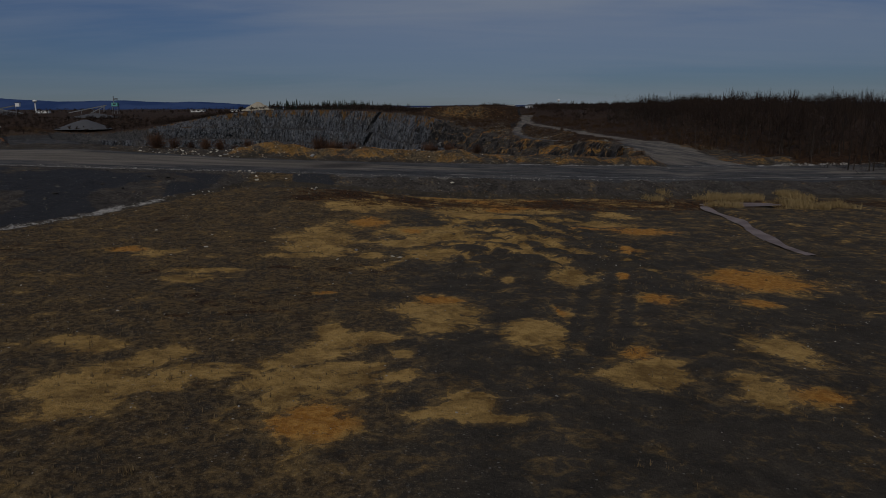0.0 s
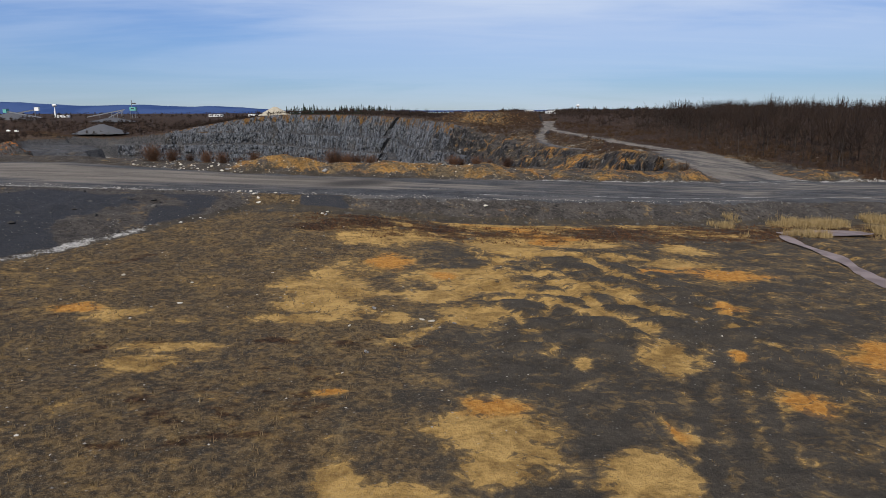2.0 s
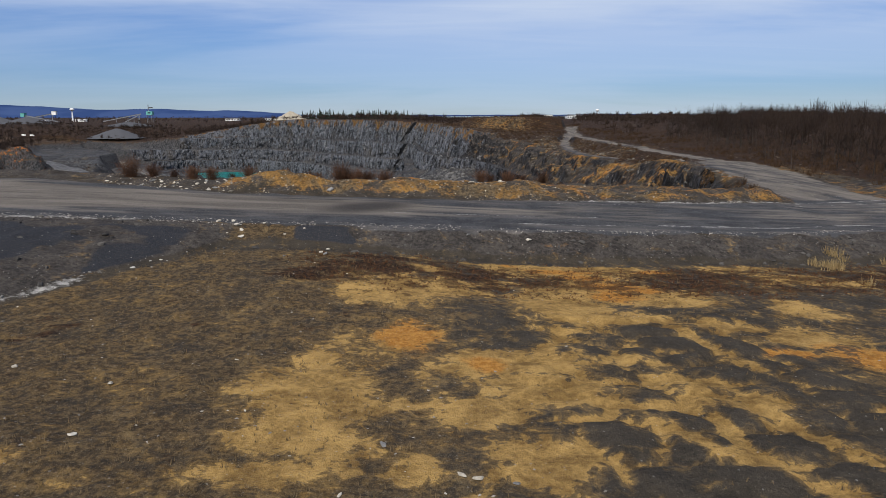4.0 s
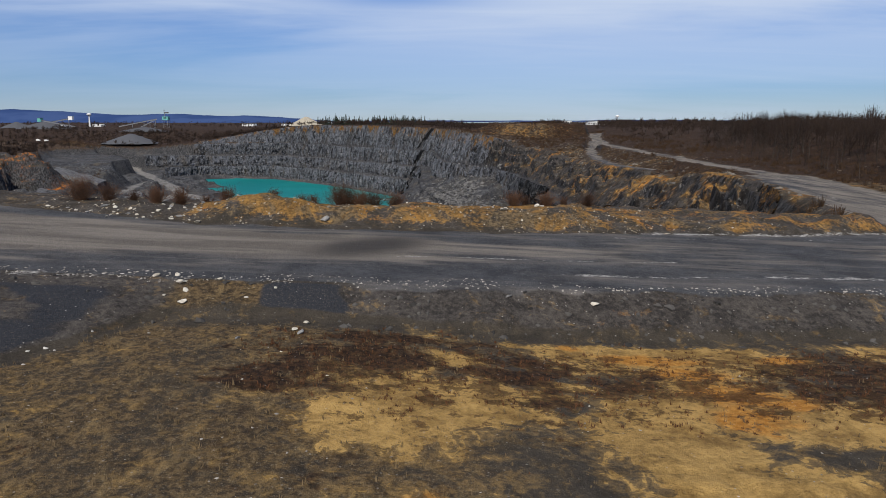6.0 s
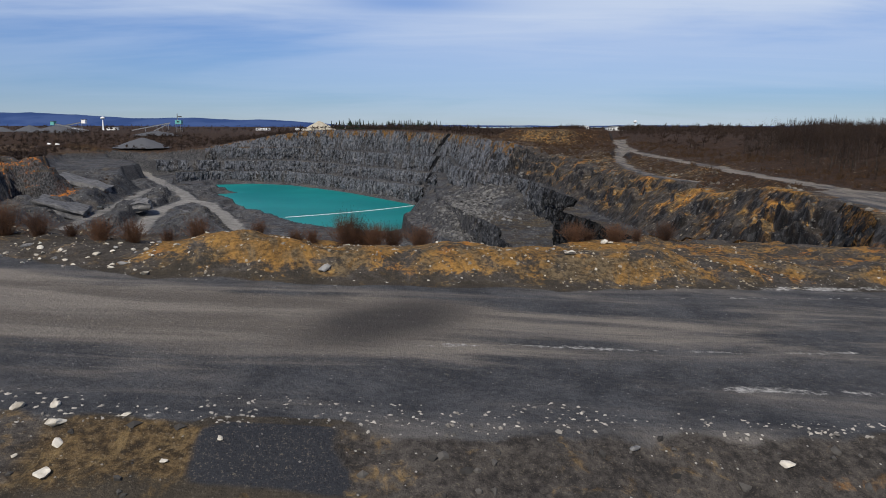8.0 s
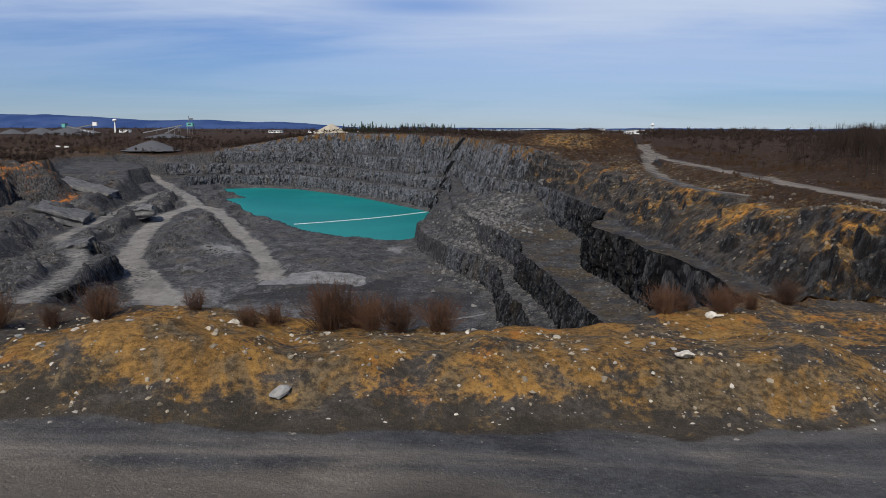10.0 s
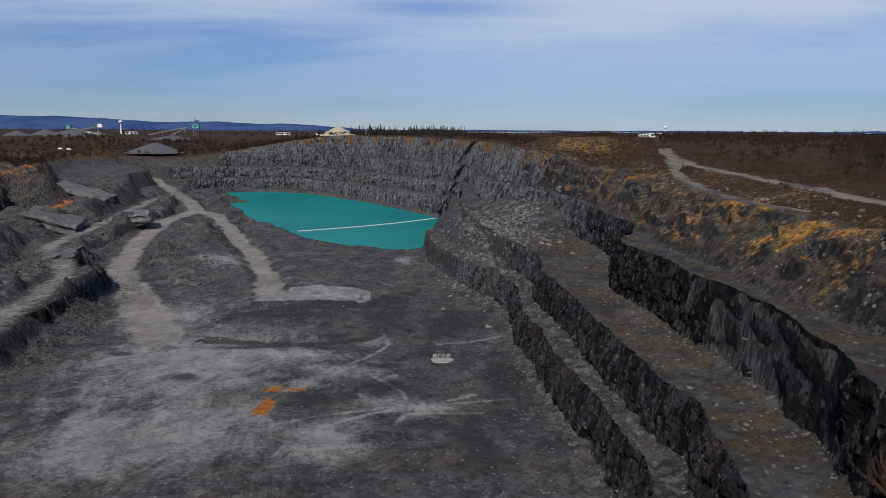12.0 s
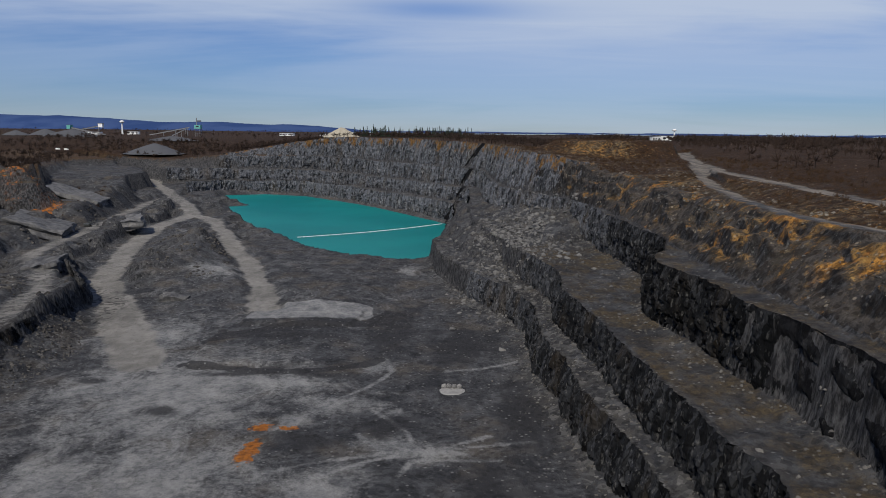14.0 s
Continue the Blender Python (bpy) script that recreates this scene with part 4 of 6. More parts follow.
    pale = np.maximum(pale, 0.62 * np.exp(-(((y - far - 0.6) / 1.3) ** 2)) * smooth(x, 16, 26))
    band = smooth(y - near, 8, 13) * smooth(far - y, 1.5, 6) * smooth(-x, -4, 14) + 0.45 * smooth(y - near, 3, 8) * smooth(far - y, 3, 8)
    stain = 1.15 * np.exp(-(((x + 9.5 - (y - 155) * 0.5) / 5.5) ** 2 + ((y - 155) / 8) ** 2))
    band = np.where(y > 190, 0.85, band)
    grass, scrub = np.where(on_road, band, grass), np.where(on_road, stain, scrub)
    pale = pale + np.where(on_road, 0.62 * np.exp(-(((y - near - 6.0 - 1.5 * fbm(x / 20, x * 0, 82, 2)) / 0.8) ** 2)) * smooth(x, 2, 14) + 0.66 * np.exp(-(((y - near - 13.0 - 0.8 * fbm(x / 9, x * 0, 85, 3)) / 0.45) ** 2)) * smooth(x, -12, -4) * smooth(30 - x, 0, 10) + 0.5 * np.exp(-(((far - y - 3.2) / 0.5) ** 2)) * smooth(x, 5, 20), 0)
    pale = np.maximum(pale, 0.30 * np.maximum(smooth(9.0 - along(RIGHT_ROAD, bx, by)[0], -3, 5), smooth(4.0 - np.minimum(along(UPPER_ROAD, bx, by)[0], along(HILL_TRACK, bx, by)[0]), -2, 3)))
    # broken slope between the hill and the top bench
    d = inside(RIM, x, y)
    face = smooth(d, -9, -1) * smooth(26 - d, 0, 4) * (x > 20) * smooth(y, 240, 270) * smooth(690 - y, 0, 50)
    mottle = fbm(x / 8, y / 8, 181, 5, 0.6)
    ochre = ochre * (1 - face) + face * (0.25 + 0.62 * mottle + 0.14 * smooth(6 - d, 0, 8))
    stony = stony * (1 - face) + face * (0.66 - 0.5 * mottle)
    grass, scrub = grass * (1 - 0.8 * face), scrub * (1 - face) + face * (0.20 + 0.3 * fbm(x / 14, y / 14, 182, 3))
    rusty = blobs([(a * 0.5, b * 0.5, c * 0.5, e * 0.5, f) for a, b, c, e, f in HILL_ORANGE], x * 0.5, y * 0.5, 183) * (y > 240)
    ochre = ochre + 0.6 * rusty
    orange, sand = np.maximum(orange, rusty), np.maximum(sand, 0.60 * rusty)
    # pit
    floor = inside(FLOOR, x, y)
    deep = depth > 0.5
    spread = np.maximum(blobs([(a * 0.2, b * 0.2, c * 0.2, d * 0.2, e) for a, b, c, d, e in PIT_PALE], x * 0.2, y * 0.2, 75), 0.25)
    pale = np.where(deep, smooth(floor, 0, 10) * (0.74 * spread + 0.16), pale)
    pale = np.where(deep, np.maximum(pale, 1.05 * smooth(inside(APRON, x, y) + 2 * fbm(x / 8, y / 8, 162, 3), -2, 2)), pale)
    pale = np.where(deep, np.maximum(pale, 0.45 * np.exp(-(((x - 8) / 20) ** 2 + ((y - 590) / 55) ** 2))), pale)
    dark = blobs([(a * 0.2, b * 0.2, c * 0.2, d * 0.2, e) for a, b, c, d, e in PIT_DARK], x * 0.2, y * 0.2, 76)
    for line in TYRE_MARKS:
        d, _ = along(line, x, y)
        pale = np.where(deep & (d < 4), np.maximum(pale, 0.75 * smooth(2.0 - d, 0, 1.6)), pale)
    dark = np.maximum(dark, (0.58 + 0.35 * fbm(x / 10, y / 18, 84, 4)) * smooth(-floor, 0, 3) * smooth(x, -30, 0) * smooth(640 - y, 0, 60))
    for a, b, c in ((((-112, 429), (-87, 425), (-70, 426), (-51, 434), (-46, 441)), 2.6, 1.25), (((-112, 458), (-95, 472), (-69, 483), (-55, 490), (-48, 505)), 5.0, 1.1)):
        dark = np.where(deep, np.maximum(dark, c * smooth(b + 1.5 * fbm(x / 6, y / 6, 161, 3) - along(a, x, y)[0], -1.0, 1.5)), dark)
    rust = blobs(PIT_ORANGE, x, y, 77)
    seam = smooth(3.0 - np.abs(x + 39 - 33 * (z + 64) / 72), 0, 1.5) * (y > 840) * (y < 985) * (x < 10)
    stony = np.where(deep, 0.8 * smooth(-x, 135, 150) * smooth(560 - y, 0, 30) * smooth(24 - floor, 0, 8) + 0.75 * smooth(12 - np.abs(floor), 0, 8) + 0.35 * smooth(-floor, 0, 5), stony)
    ochre = np.where(deep, (0.52 * smooth(-inside(BENCH_2, x, y), 0, 2) + 0.06 + 0.3 * fbm(x / 9, y / 15, 83, 4)) * smooth(-floor, 0, 2) * smooth(x, -20, 20) * smooth(600 - y, 0, 80), ochre)
    knoll_top = top = smooth(inside([(-460, 850), (-390, 800), (-335, 752), (-338, 728), (-400, 700), (-520, 760)], x, y), -14, 0)
    ochre = np.where(deep, np.maximum(ochre, top * (0.62 + 0.5 * fbm(x / 12, y / 12, 193, 4))), ochre)
    grass = np.where(deep, 0.35 * smooth(z, -50, -15) + 0.45 * smooth(z, -34, -24) * smooth(-x, 230, 280), grass)
    grass = np.where(deep, grass * (1 - 0.9 * knoll_top), grass)
    sand, scrub, orange = np.where(deep, dark * (rust < 0.3), sand), np.where(deep, seam, scrub), np.where(deep, np.maximum(rust, knoll_top * (0.50 + 0.4 * fbm(x / 16, y / 16, 197, 3))), orange)
    return {"zone_a": np.stack([sand, orange, scrub, road], -1), "zone_b": np.stack([pale, ochre, stony, grass], -1)}


# ---- ground, one sheet to the horizon, cut where its use changes ----
def make_ground():
    xs = steps((-4500, -700, 420, 10), (-700, -330, 7, 3), (-330, -150, 2.2, 1.4), (-150, -60, 1.2, 0.6), (-60, 90, 0.6, 0.6), (90, 180, 0.7, 2.5), (180, 700, 4, 20), (700, 4500, 40, 420))
    ys = steps((-600, 10, 60, 1.2), (10, 34, 1.2, 0.7), (34, 205, 0.6, 0.6), (205, 330, 0.9, 0.9), (330, 620, 1.15, 1.5), (620, 1250, 2.0, 3.4), (1250, 4700, 8, 260))
    x, y = np.meshgrid(xs, ys)
    z, depth = surface(x, y)
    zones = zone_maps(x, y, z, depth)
    verts = np.stack([x, y, z], -1).reshape(-1, 3)
    faces = grid_faces(len(ys), len(xs))
    # each face goes to the sheet in which its middle lies
    mid = verts[faces].mean(1)
    pit = (inside(RIM, mid[:, 0], mid[:, 1]) > 0.5) & (depth.reshape(-1)[faces].mean(1) > 0.15)
    road = (zones["zone_a"].reshape(-1, 4)[faces, 3].mean(1) > 0.5) & ~pit
    for name, label, mask, mat in (
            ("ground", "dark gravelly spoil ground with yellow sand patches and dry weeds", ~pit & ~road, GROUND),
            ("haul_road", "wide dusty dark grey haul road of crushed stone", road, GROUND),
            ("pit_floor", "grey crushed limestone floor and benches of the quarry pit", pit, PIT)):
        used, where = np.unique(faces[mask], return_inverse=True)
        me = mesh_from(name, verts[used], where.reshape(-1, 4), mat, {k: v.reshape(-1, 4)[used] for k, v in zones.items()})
        tagged(new(name, me), label, {"ground": "ground", "haul_road": "road", "pit_floor": "quarry floor"}[name], kind="structure")


make_ground()


# ---- blasted rock faces ----
def resample(pts, step):
    p = np.asarray(pts, float)
    s = np.r_[0, np.cumsum(np.hypot(*np.diff(p, axis=0).T))]
    t = np.linspace(0, s[-1], max(2, int(s[-1] / step)))
    q = np.stack([np.interp(t, s, p[:, 0]), np.interp(t, s, p[:, 1])], -1)
    k = max(1, int(4 / step))
    box = np.ones(2 * k + 1) / (2 * k + 1)
    pad = np.pad(q, ((k, k), (0, 0)), mode="edge")
    return np.stack([np.convolve(pad[:, 0], box, "valid"), np.convolve(pad[:, 1], box, "valid")], -1), t


def rock_face(pts, run, top, bottom, step, rows, seed, label, ochre=0.0, orange_at=None, rough=1.0, black=0.0):
    """A fractured face below a line, its inner side to the left of the line. top, bottom: heights, or None for the ground's."""
    line, s = resample(pts, step)
    tang = np.gradient(line, axis=0)
    tang /= np.linalg.norm(tang, axis=1, keepdims=True) + 1e-9
    inward = np.stack([-tang[:, 1], tang[:, 0]], -1)
    x, y = line.T
    # stay on the ground's own wandering edge
    w0 = -2.2 * fbm(x / 16, y / 16, 41, 4) * smooth(y, 215, 260) * (1.0 if top is not None else 0.7)
    shift = bench_shift(x, y)
    ztop = plateau(x, y) + 0.2 if top is None else top + 0.9 + shift
    zbot = bottom - 0.5 + (shift if bottom > -55 else 0 * shift)
    v = np.linspace(0, 1, rows)[:, None]
    S, V = np.broadcast_to(s, (rows, len(s))), np.broadcast_to(v, (rows, len(s)))
    Z = ztop + (zbot - ztop) * V
    # joints: tall blocks that stand out by different amounts
    u = S / (2.0 + 1.2 * hashed(np.floor(S / 23), 0 * S, seed)) + 0.9 * fbm(S / 5, Z / 6, seed, 4)
    block = hashed(np.floor(u), np.floor((Z + 1.1 * S) / 5.0 + 3 * hashed(np.floor(u), 0 * u, seed)), seed)
    u2 = S / 7.5 + 0.4 * fbm(S / 12, Z / 16, seed + 1, 3)
    big = hashed(np.floor(u2), np.floor(Z / 14 + hashed(np.floor(u2), 0 * u2, seed + 2)), seed + 3)
    tame = 0.45 + 0.55 * fbm(S / 40, Z / 30, seed + 9, 3)
    jag = hashed(np.floor(S / 0.9 + 2 * V), np.floor(Z / 1.6), seed + 21) - 0.5
    out = 0.9 * jag * min(1.0, rough * 1.6) + rough * (1.2 * block * (1 + tame) + 1.9 * big + 1.7 * fbm(S / 2.6, Z / 3.2, seed + 5, 5)) * np.sin(np.pi * np.clip(V * 0.94 + 0.05, 0, 1)) ** 0.5 - 0.2
    calm = 1 - 0.8 * smooth(y, 272, 280) * smooth(348 - y, 0, 8) * (top == -19.0)
    out = out * calm + (1 - calm) * (1.6 * fbm((S + 1.3 * Z) / 14, (Z - 0.4 * S) / 3.5, seed + 31, 4))
    seam = smooth(2.6 - np.abs(x + 39 - 33 * (Z + 64) / 72), 0, 1.2) * (y > 840) * (y < 985) * (x < 12)
    off = w0 + run * V * 0.95 + out * (1 - 0.8 * seam)
    P = np.stack([x + inward[:, 0] * off, y + inward[:, 1] * off, Z + 0.5 * rough * (block - 0.5) * (V < 0.08)], -1).reshape(-1, 3)
    a, b = np.zeros((*S.shape, 4)), np.zeros((*S.shape, 4))
    b[..., 1] = ochre * smooth(1 - V, 0.2, 0.9) if np.isscalar(ochre) else ochre[None] * smooth(1.2 - V, 0.2, 0.9)
    if orange_at is not None:
        a[..., 1] = sum(np.exp(-(((x - ox) ** 2 + (y - oy) ** 2) / r**2)) for ox, oy, r in orange_at) * (0.4 + 0.6 * (1 - V))
    a[..., 2] = np.maximum(seam, 0.62 * (1 - calm) * smooth(fbm((S + 1.3 * Z) / 9, (Z - 0.4 * S) / 0.7, seed + 33, 3), 0.42, 0.34))
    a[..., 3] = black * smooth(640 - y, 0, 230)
    me = mesh_from("rock_face", P, grid_faces(rows, len(s))[:, ::-1], ROCK, {"zone_a": a, "zone_b": b}, flat=True)
    return tagged(new("rock_face", me), label, "rock face", "blasted quarry faces", "structure")


def stretch(outline, first, last):
    return outline[outline.index(first):outline.index(last) + 1]


ORANGE_FACE = ((62, 228, 9),)
rock_face(stretch(RIM, (20, 199), (82, 268)), 8.0, None, -19.0, 0.6, 26, 1, "weathered brown and grey top face of the quarry", 0.60, ORANGE_FACE, rough=0.5, black=0.95)
rock_face(stretch(RIM, (50, 610), (6, 810)), 8.0, None, -19.0, 0.6, 26, 10, "weathered brown and grey top face of the quarry", 0.45, rough=0.6, black=0.75)
rock_face(stretch(RIM, (6, 810), (-358, 1190)), 8.0, None, -19.0, 1.0, 20, 2, "grey limestone top face with brown soil streaks", 0.46)
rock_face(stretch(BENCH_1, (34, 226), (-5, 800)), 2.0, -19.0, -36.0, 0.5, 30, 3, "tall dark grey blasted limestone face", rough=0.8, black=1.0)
rock_face(stretch(BENCH_1, (-5, 800), (-360, 1170)), 2.0, -19.0, -36.0, 1.0, 20, 4, "blue-grey jointed limestone face over the lake")
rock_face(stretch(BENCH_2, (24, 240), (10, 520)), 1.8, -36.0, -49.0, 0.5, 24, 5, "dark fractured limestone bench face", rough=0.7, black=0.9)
rock_face(stretch(BENCH_2, (-18, 790), (-420, 1140)), 1.8, -36.0, -49.0, 1.0, 16, 6, "blue-grey jointed limestone face over the lake")
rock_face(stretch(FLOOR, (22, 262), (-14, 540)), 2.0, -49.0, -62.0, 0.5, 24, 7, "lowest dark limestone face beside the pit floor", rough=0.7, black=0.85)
rock_face(stretch(FLOOR, (-32, 782), (-372, 1080)), 2.0, -49.0, -65.5, 1.0, 18, 8, "lowest limestone face at the edge of the lake")
# full black here puts the shade of this east-facing side into its colour
rock_face(stretch(FLOOR, (-228, 565), (-178, 390)), 2.0, -52.0, -62.0, 0.6, 22, 9, "black blasted face below the left terrace road", rough=0.6, black=1.0)



# ---- the lake ----
def lake_material():
    n = Nodes("lake_water", 0.45, 0.12)
    ripple = n.noise(0.35, 5, stretch=(1, 2, 1))
    color = n.mix((0.001, 0.150, 0.150), (0.003, 0.185, 0.180), n.step(n.noise(0.012, 4), 0.35, 0.65))
    return n.done(color, ripple, 0.15, 0.2, 0.45)


bm = bmesh.new()
bm.faces.new([bm.verts.new((x * 1.0, y * 1.0, LAKE_LEVEL)) for x, y in [(-400, 640), (0, 640), (0, 1160), (-400, 1160)]])
me = bpy.data.meshes.new("lake")
bm.to_mesh(me)
bm.free()
me.materials.append(lake_material())
tagged(new("lake", me), "still turquoise water filling the deep end of the quarry", "lake", kind="structure")


# ---- small materials ----
def plain_material(name, dark, light, scale=1.0, roughness=0.85, stretch=(1, 1, 1), vary=0.25, specular=0.25, metallic=0.0):
    n = Nodes(name, roughness, specular)
    n.bsdf.inputs["Metallic"].default_value = metallic
    c = n.mix(dark, light, n.step(n.add(n.noise(scale, 6, stretch=stretch, rough=0.65), n.mul(n.add(n.random, -0.5), vary)), 0.3, 0.7))
    return n.done(c, n.noise(scale * 4, 5), 0.4, 0.05)


def island_material(name, dark, light, roughness=0.9):
    """For scattered pieces: each one has its own shade."""
    n = Nodes(name, roughness, 0.2)
    c = n.mix(dark, light, n.add(n.mul(n.island, 0.75), n.mul(n.noise(2.0, 4), 0.3)))
    return n.done(c)


BARK = plain_material("bare_bark", (0.020, 0.016, 0.013), (0.062, 0.049, 0.039), 3.0, 0.95, (1, 1, 0.2))
TWIG = plain_material("bare_twigs", (0.009, 0.006, 0.0045), (0.036, 0.0225, 0.016), 0.6, 0.95)
SHRUB = plain_material("red_brown_twigs", (0.040, 0.021, 0.013), (0.125, 0.063, 0.034), 0.8, 0.95)
FARWOOD = island_material("far_bare_wood", (0.013, 0.0085, 0.0065), (0.046, 0.030, 0.022))
CONIFER = island_material("conifer_needles", (0.012, 0.020, 0.013), (0.030, 0.045, 0.028))
HILLSCRUB = island_material("hill_scrub", (0.018, 0.011, 0.007), (0.082, 0.046, 0.022))
LIMESTONE = plain_material("pale_limestone", (0.27, 0.245, 0.195), (0.56, 0.52, 0.44), 1.6, 0.9)
GREYSTONE = plain_material("grey_limestone", (0.10, 0.10, 0.10), (0.27, 0.265, 0.25), 1.6, 0.9)
DRYGRASS = island_material("dry_grass", (0.16, 0.105, 0.045), (0.36, 0.27, 0.13))
RUSTWEED = island_material("rust_weeds", (0.045, 0.020, 0.010), (0.125, 0.058, 0.026))
RUBBLE_PALE = island_material("pale_rubble", (0.06, 0.055, 0.05), (0.42, 0.39, 0.34))
RUBBLE_DARK = island_material("dark_rubble", (0.012, 0.0115, 0.0115), (0.105, 0.098, 0.088))


# ---- bare trees, shrubs ----
def tube(a, b, ra, rb, sides=3):
    """Vertices and faces of one tapered length of wood."""
    a, b = np.asarray(a, float), np.asarray(b, float)
    d = (b - a) / (np.linalg.norm(b - a) + 1e-9)
    u = np.cross(d, (0.3, 0.9, 0.2) if abs(d[2]) > 0.8 else (0, 0, 1.0))
    u /= np.linalg.norm(u)
    w = np.cross(d, u)
    ang = np.arange(sides) * 2 * math.pi / sides
    ring = np.cos(ang)[:, None] * u + np.sin(ang)[:, None] * w
    verts = np.r_[a + ring * ra, b + ring * rb]
    i = np.arange(sides)
    j = (i + 1) % sides
    return verts, np.stack([i, j, j + sides, i + sides], -1)


def gather(pieces):
    verts, faces, n = [], [], 0
    for v, f in pieces:
        verts.append(v)
        faces.append(f + n)
        n += len(v)
    return np.concatenate(verts), np.concatenate(faces)


def bare_tree(rng, height, levels=2, limbs=3, sides=3):
    """Trunk and crown (limbs, branches, twigs) of a leafless broadleaf tree."""
    trunk, crown = [], []
    lean = rng.normal(0, 0.05, 2)
    p, r = np.zeros(3), height * 0.013 + 0.03
    stops = []
    for k in range(4):
        q = p + np.array([lean[0] * height / 6 + rng.normal(0, 0.15), lean[1] * height / 6 + rng.normal(0, 0.15), height * 0.155])
        trunk.append(tube(p, q, r, r * 0.78, sides + 1))
        stops.append((p, q, r))
        p, r = q, r * 0.78

    def grow(base, way, length, radius, level):
        tip = base
        for _ in range(2):
            way = way + rng.normal(0, 0.16, 3) + (0, 0, 0.08)
            way = way / np.linalg.norm(way)
            end = tip + way * length / 2
            crown.append(tube(tip, end, radius, radius * 0.6, 3))
            if level > 0:
                for _ in range(2):
                    side = way + rng.normal(0, 0.6, 3)
                    grow(tip + (end - tip) * rng.uniform(0.3, 1.0), side / np.linalg.norm(side), length * rng.uniform(0.45, 0.7), radius * 0.5, level - 1)
            tip, radius = end, radius * 0.6

    for k, (p0, q0, r0) in enumerate(stops[1:]):
        for _ in range(limbs):
            a = rng.uniform(0, 2 * math.pi)
            way = np.array([math.cos(a), math.sin(a), rng.uniform(0.5, 1.6) + 0.3 * k])
            grow(p0 + (q0 - p0) * rng.uniform(0, 1), way / np.linalg.norm(way), height * rng.uniform(0.2, 0.36), r0 * 0.5, levels)
    return gather(trunk), gather(crown)


def whip_tree(rng, height, count=30):
    """A bare wood tree: a forked trunk and a rounded crown of fanning branches."""
    out = [tube((0, 0, 0), (0, 0, height * 0.45), height * 0.014, height * 0.010)]
    for _ in range(count):
        a, t = rng.uniform(0, 2 * math.pi), math.acos(rng.uniform(0.05, 1.0))
        way = np.array([math.cos(a) * math.sin(t) * 0.36, math.sin(a) * math.sin(t) * 0.36, math.cos(t) * 0.46]) * height
        b = np.array([0, 0, height * rng.uniform(0.22, 0.45)])
        mid = b + way * 0.5 + rng.normal(0, 0.02, 3) * height
        out.append(tube(b, mid, height * 0.008, height * 0.005))
        for _ in range(2):
            out.append(tube(mid, np.array([0, 0, height * 0.48]) + way * rng.uniform(0.8, 1.1) + rng.normal(0, 0.045, 3) * height, height * 0.0055, height * 0.0025))
    return gather(out)


def shrub(rng, height, stems=70, spread=0.55, twigs=3):
    """A clump of thin upright stems with side twigs."""
    out = []
    for _ in range(stems):
        a, tilt = rng.uniform(0, 2 * math.pi), abs(rng.normal(0, spread))
        base = np.array([math.cos(a), math.sin(a), 0]) * rng.uniform(0, 0.25 * height)
        way = np.array([math.cos(a) * math.sin(tilt), math.sin(a) * math.sin(tilt), math.cos(tilt)])
        length = height * rng.uniform(0.55, 1.05)
        mid = base + way * length * 0.55
        end = mid + (way + rng.normal(0, 0.15, 3)) * length * 0.45
        r = 0.006 + 0.0034 * height
        out += [tube(base, mid, r, r * 0.7), tube(mid, end, r * 0.7, r * 0.25)]
        for _ in range(twigs):
            s = base + (end - base) * rng.uniform(0.3, 0.9)
            out.append(tube(s, s + (way + rng.normal(0, 0.5, 3)) * length * 0.25, r * 0.5, r * 0.2))
    return gather(out)


def ground_at(x, y):
    x, y = np.atleast_1d(np.asarray(x, float)), np.atleast_1d(np.asarray(y, float))
    return surface(x, y)[0]


def scattered(template, spots, rng, scale=(0.8, 1.2), tilt=0.0):
    """Copies of one template's arrays at (x, y, z) rows, as one set of arrays."""
    v0, f0 = template
    n = len(spots)
    a, s = rng.uniform(0, 2 * math.pi, n), rng.uniform(*scale, n)
    c, d = np.cos(a)[:, None], np.sin(a)[:, None]
    x, y, z = v0[:, 0], v0[:, 1], v0[:, 2]
    out = np.stack([(x * c - y * d) * s[:, None] + spots[:, :1], (x * d + y * c) * s[:, None] + spots[:, 1:2], z * s[:, None] * rng.uniform(0.85, 1.15, n)[:, None] + spots[:, 2:]], -1)
    faces = f0[None] + (np.arange(n) * len(v0))[:, None, None]
    return out.reshape(-1, 3), faces.reshape(-1, f0.shape[1])


def thicket(name, templates, spots, rng, mat, label, category, scale=(0.8, 1.2)):
    pieces = [scattered(t, spots[k::len(templates)], rng, scale) for k, t in enumerate(templates)]
    v, f = gather([p for p in pieces if len(p[0])])
    return tagged(new(name, mesh_from(name, v, f, mat)), label, category, kind="stuff")


rng = np.random.default_rng(11)


def spots_in(count, box, keep):
    """Random places in a box for which keep(x, y) holds, on the ground."""
    x, y = rng.uniform(box[0], box[1], count), rng.uniform(box[2], box[3], count)
    k = keep(x, y)
    x, y = x[k], y[k]
    return np.stack([x, y, ground_at(x, y) - 0.05], -1)


def clear_of_roads(x, y, gap=3.0):
    ok = np.ones(x.shape, bool)
    for line, half in ((RIGHT_ROAD, 9), (UPPER_ROAD, 5), (HILL_TRACK, 4), (RAMP, 8), (LOOP, 6), (LEFT_ROAD, 5)):
        ok &= along(line, x, y)[0] > half + gap
    return ok


# single trees along the edge of the wood
tree_kinds = []
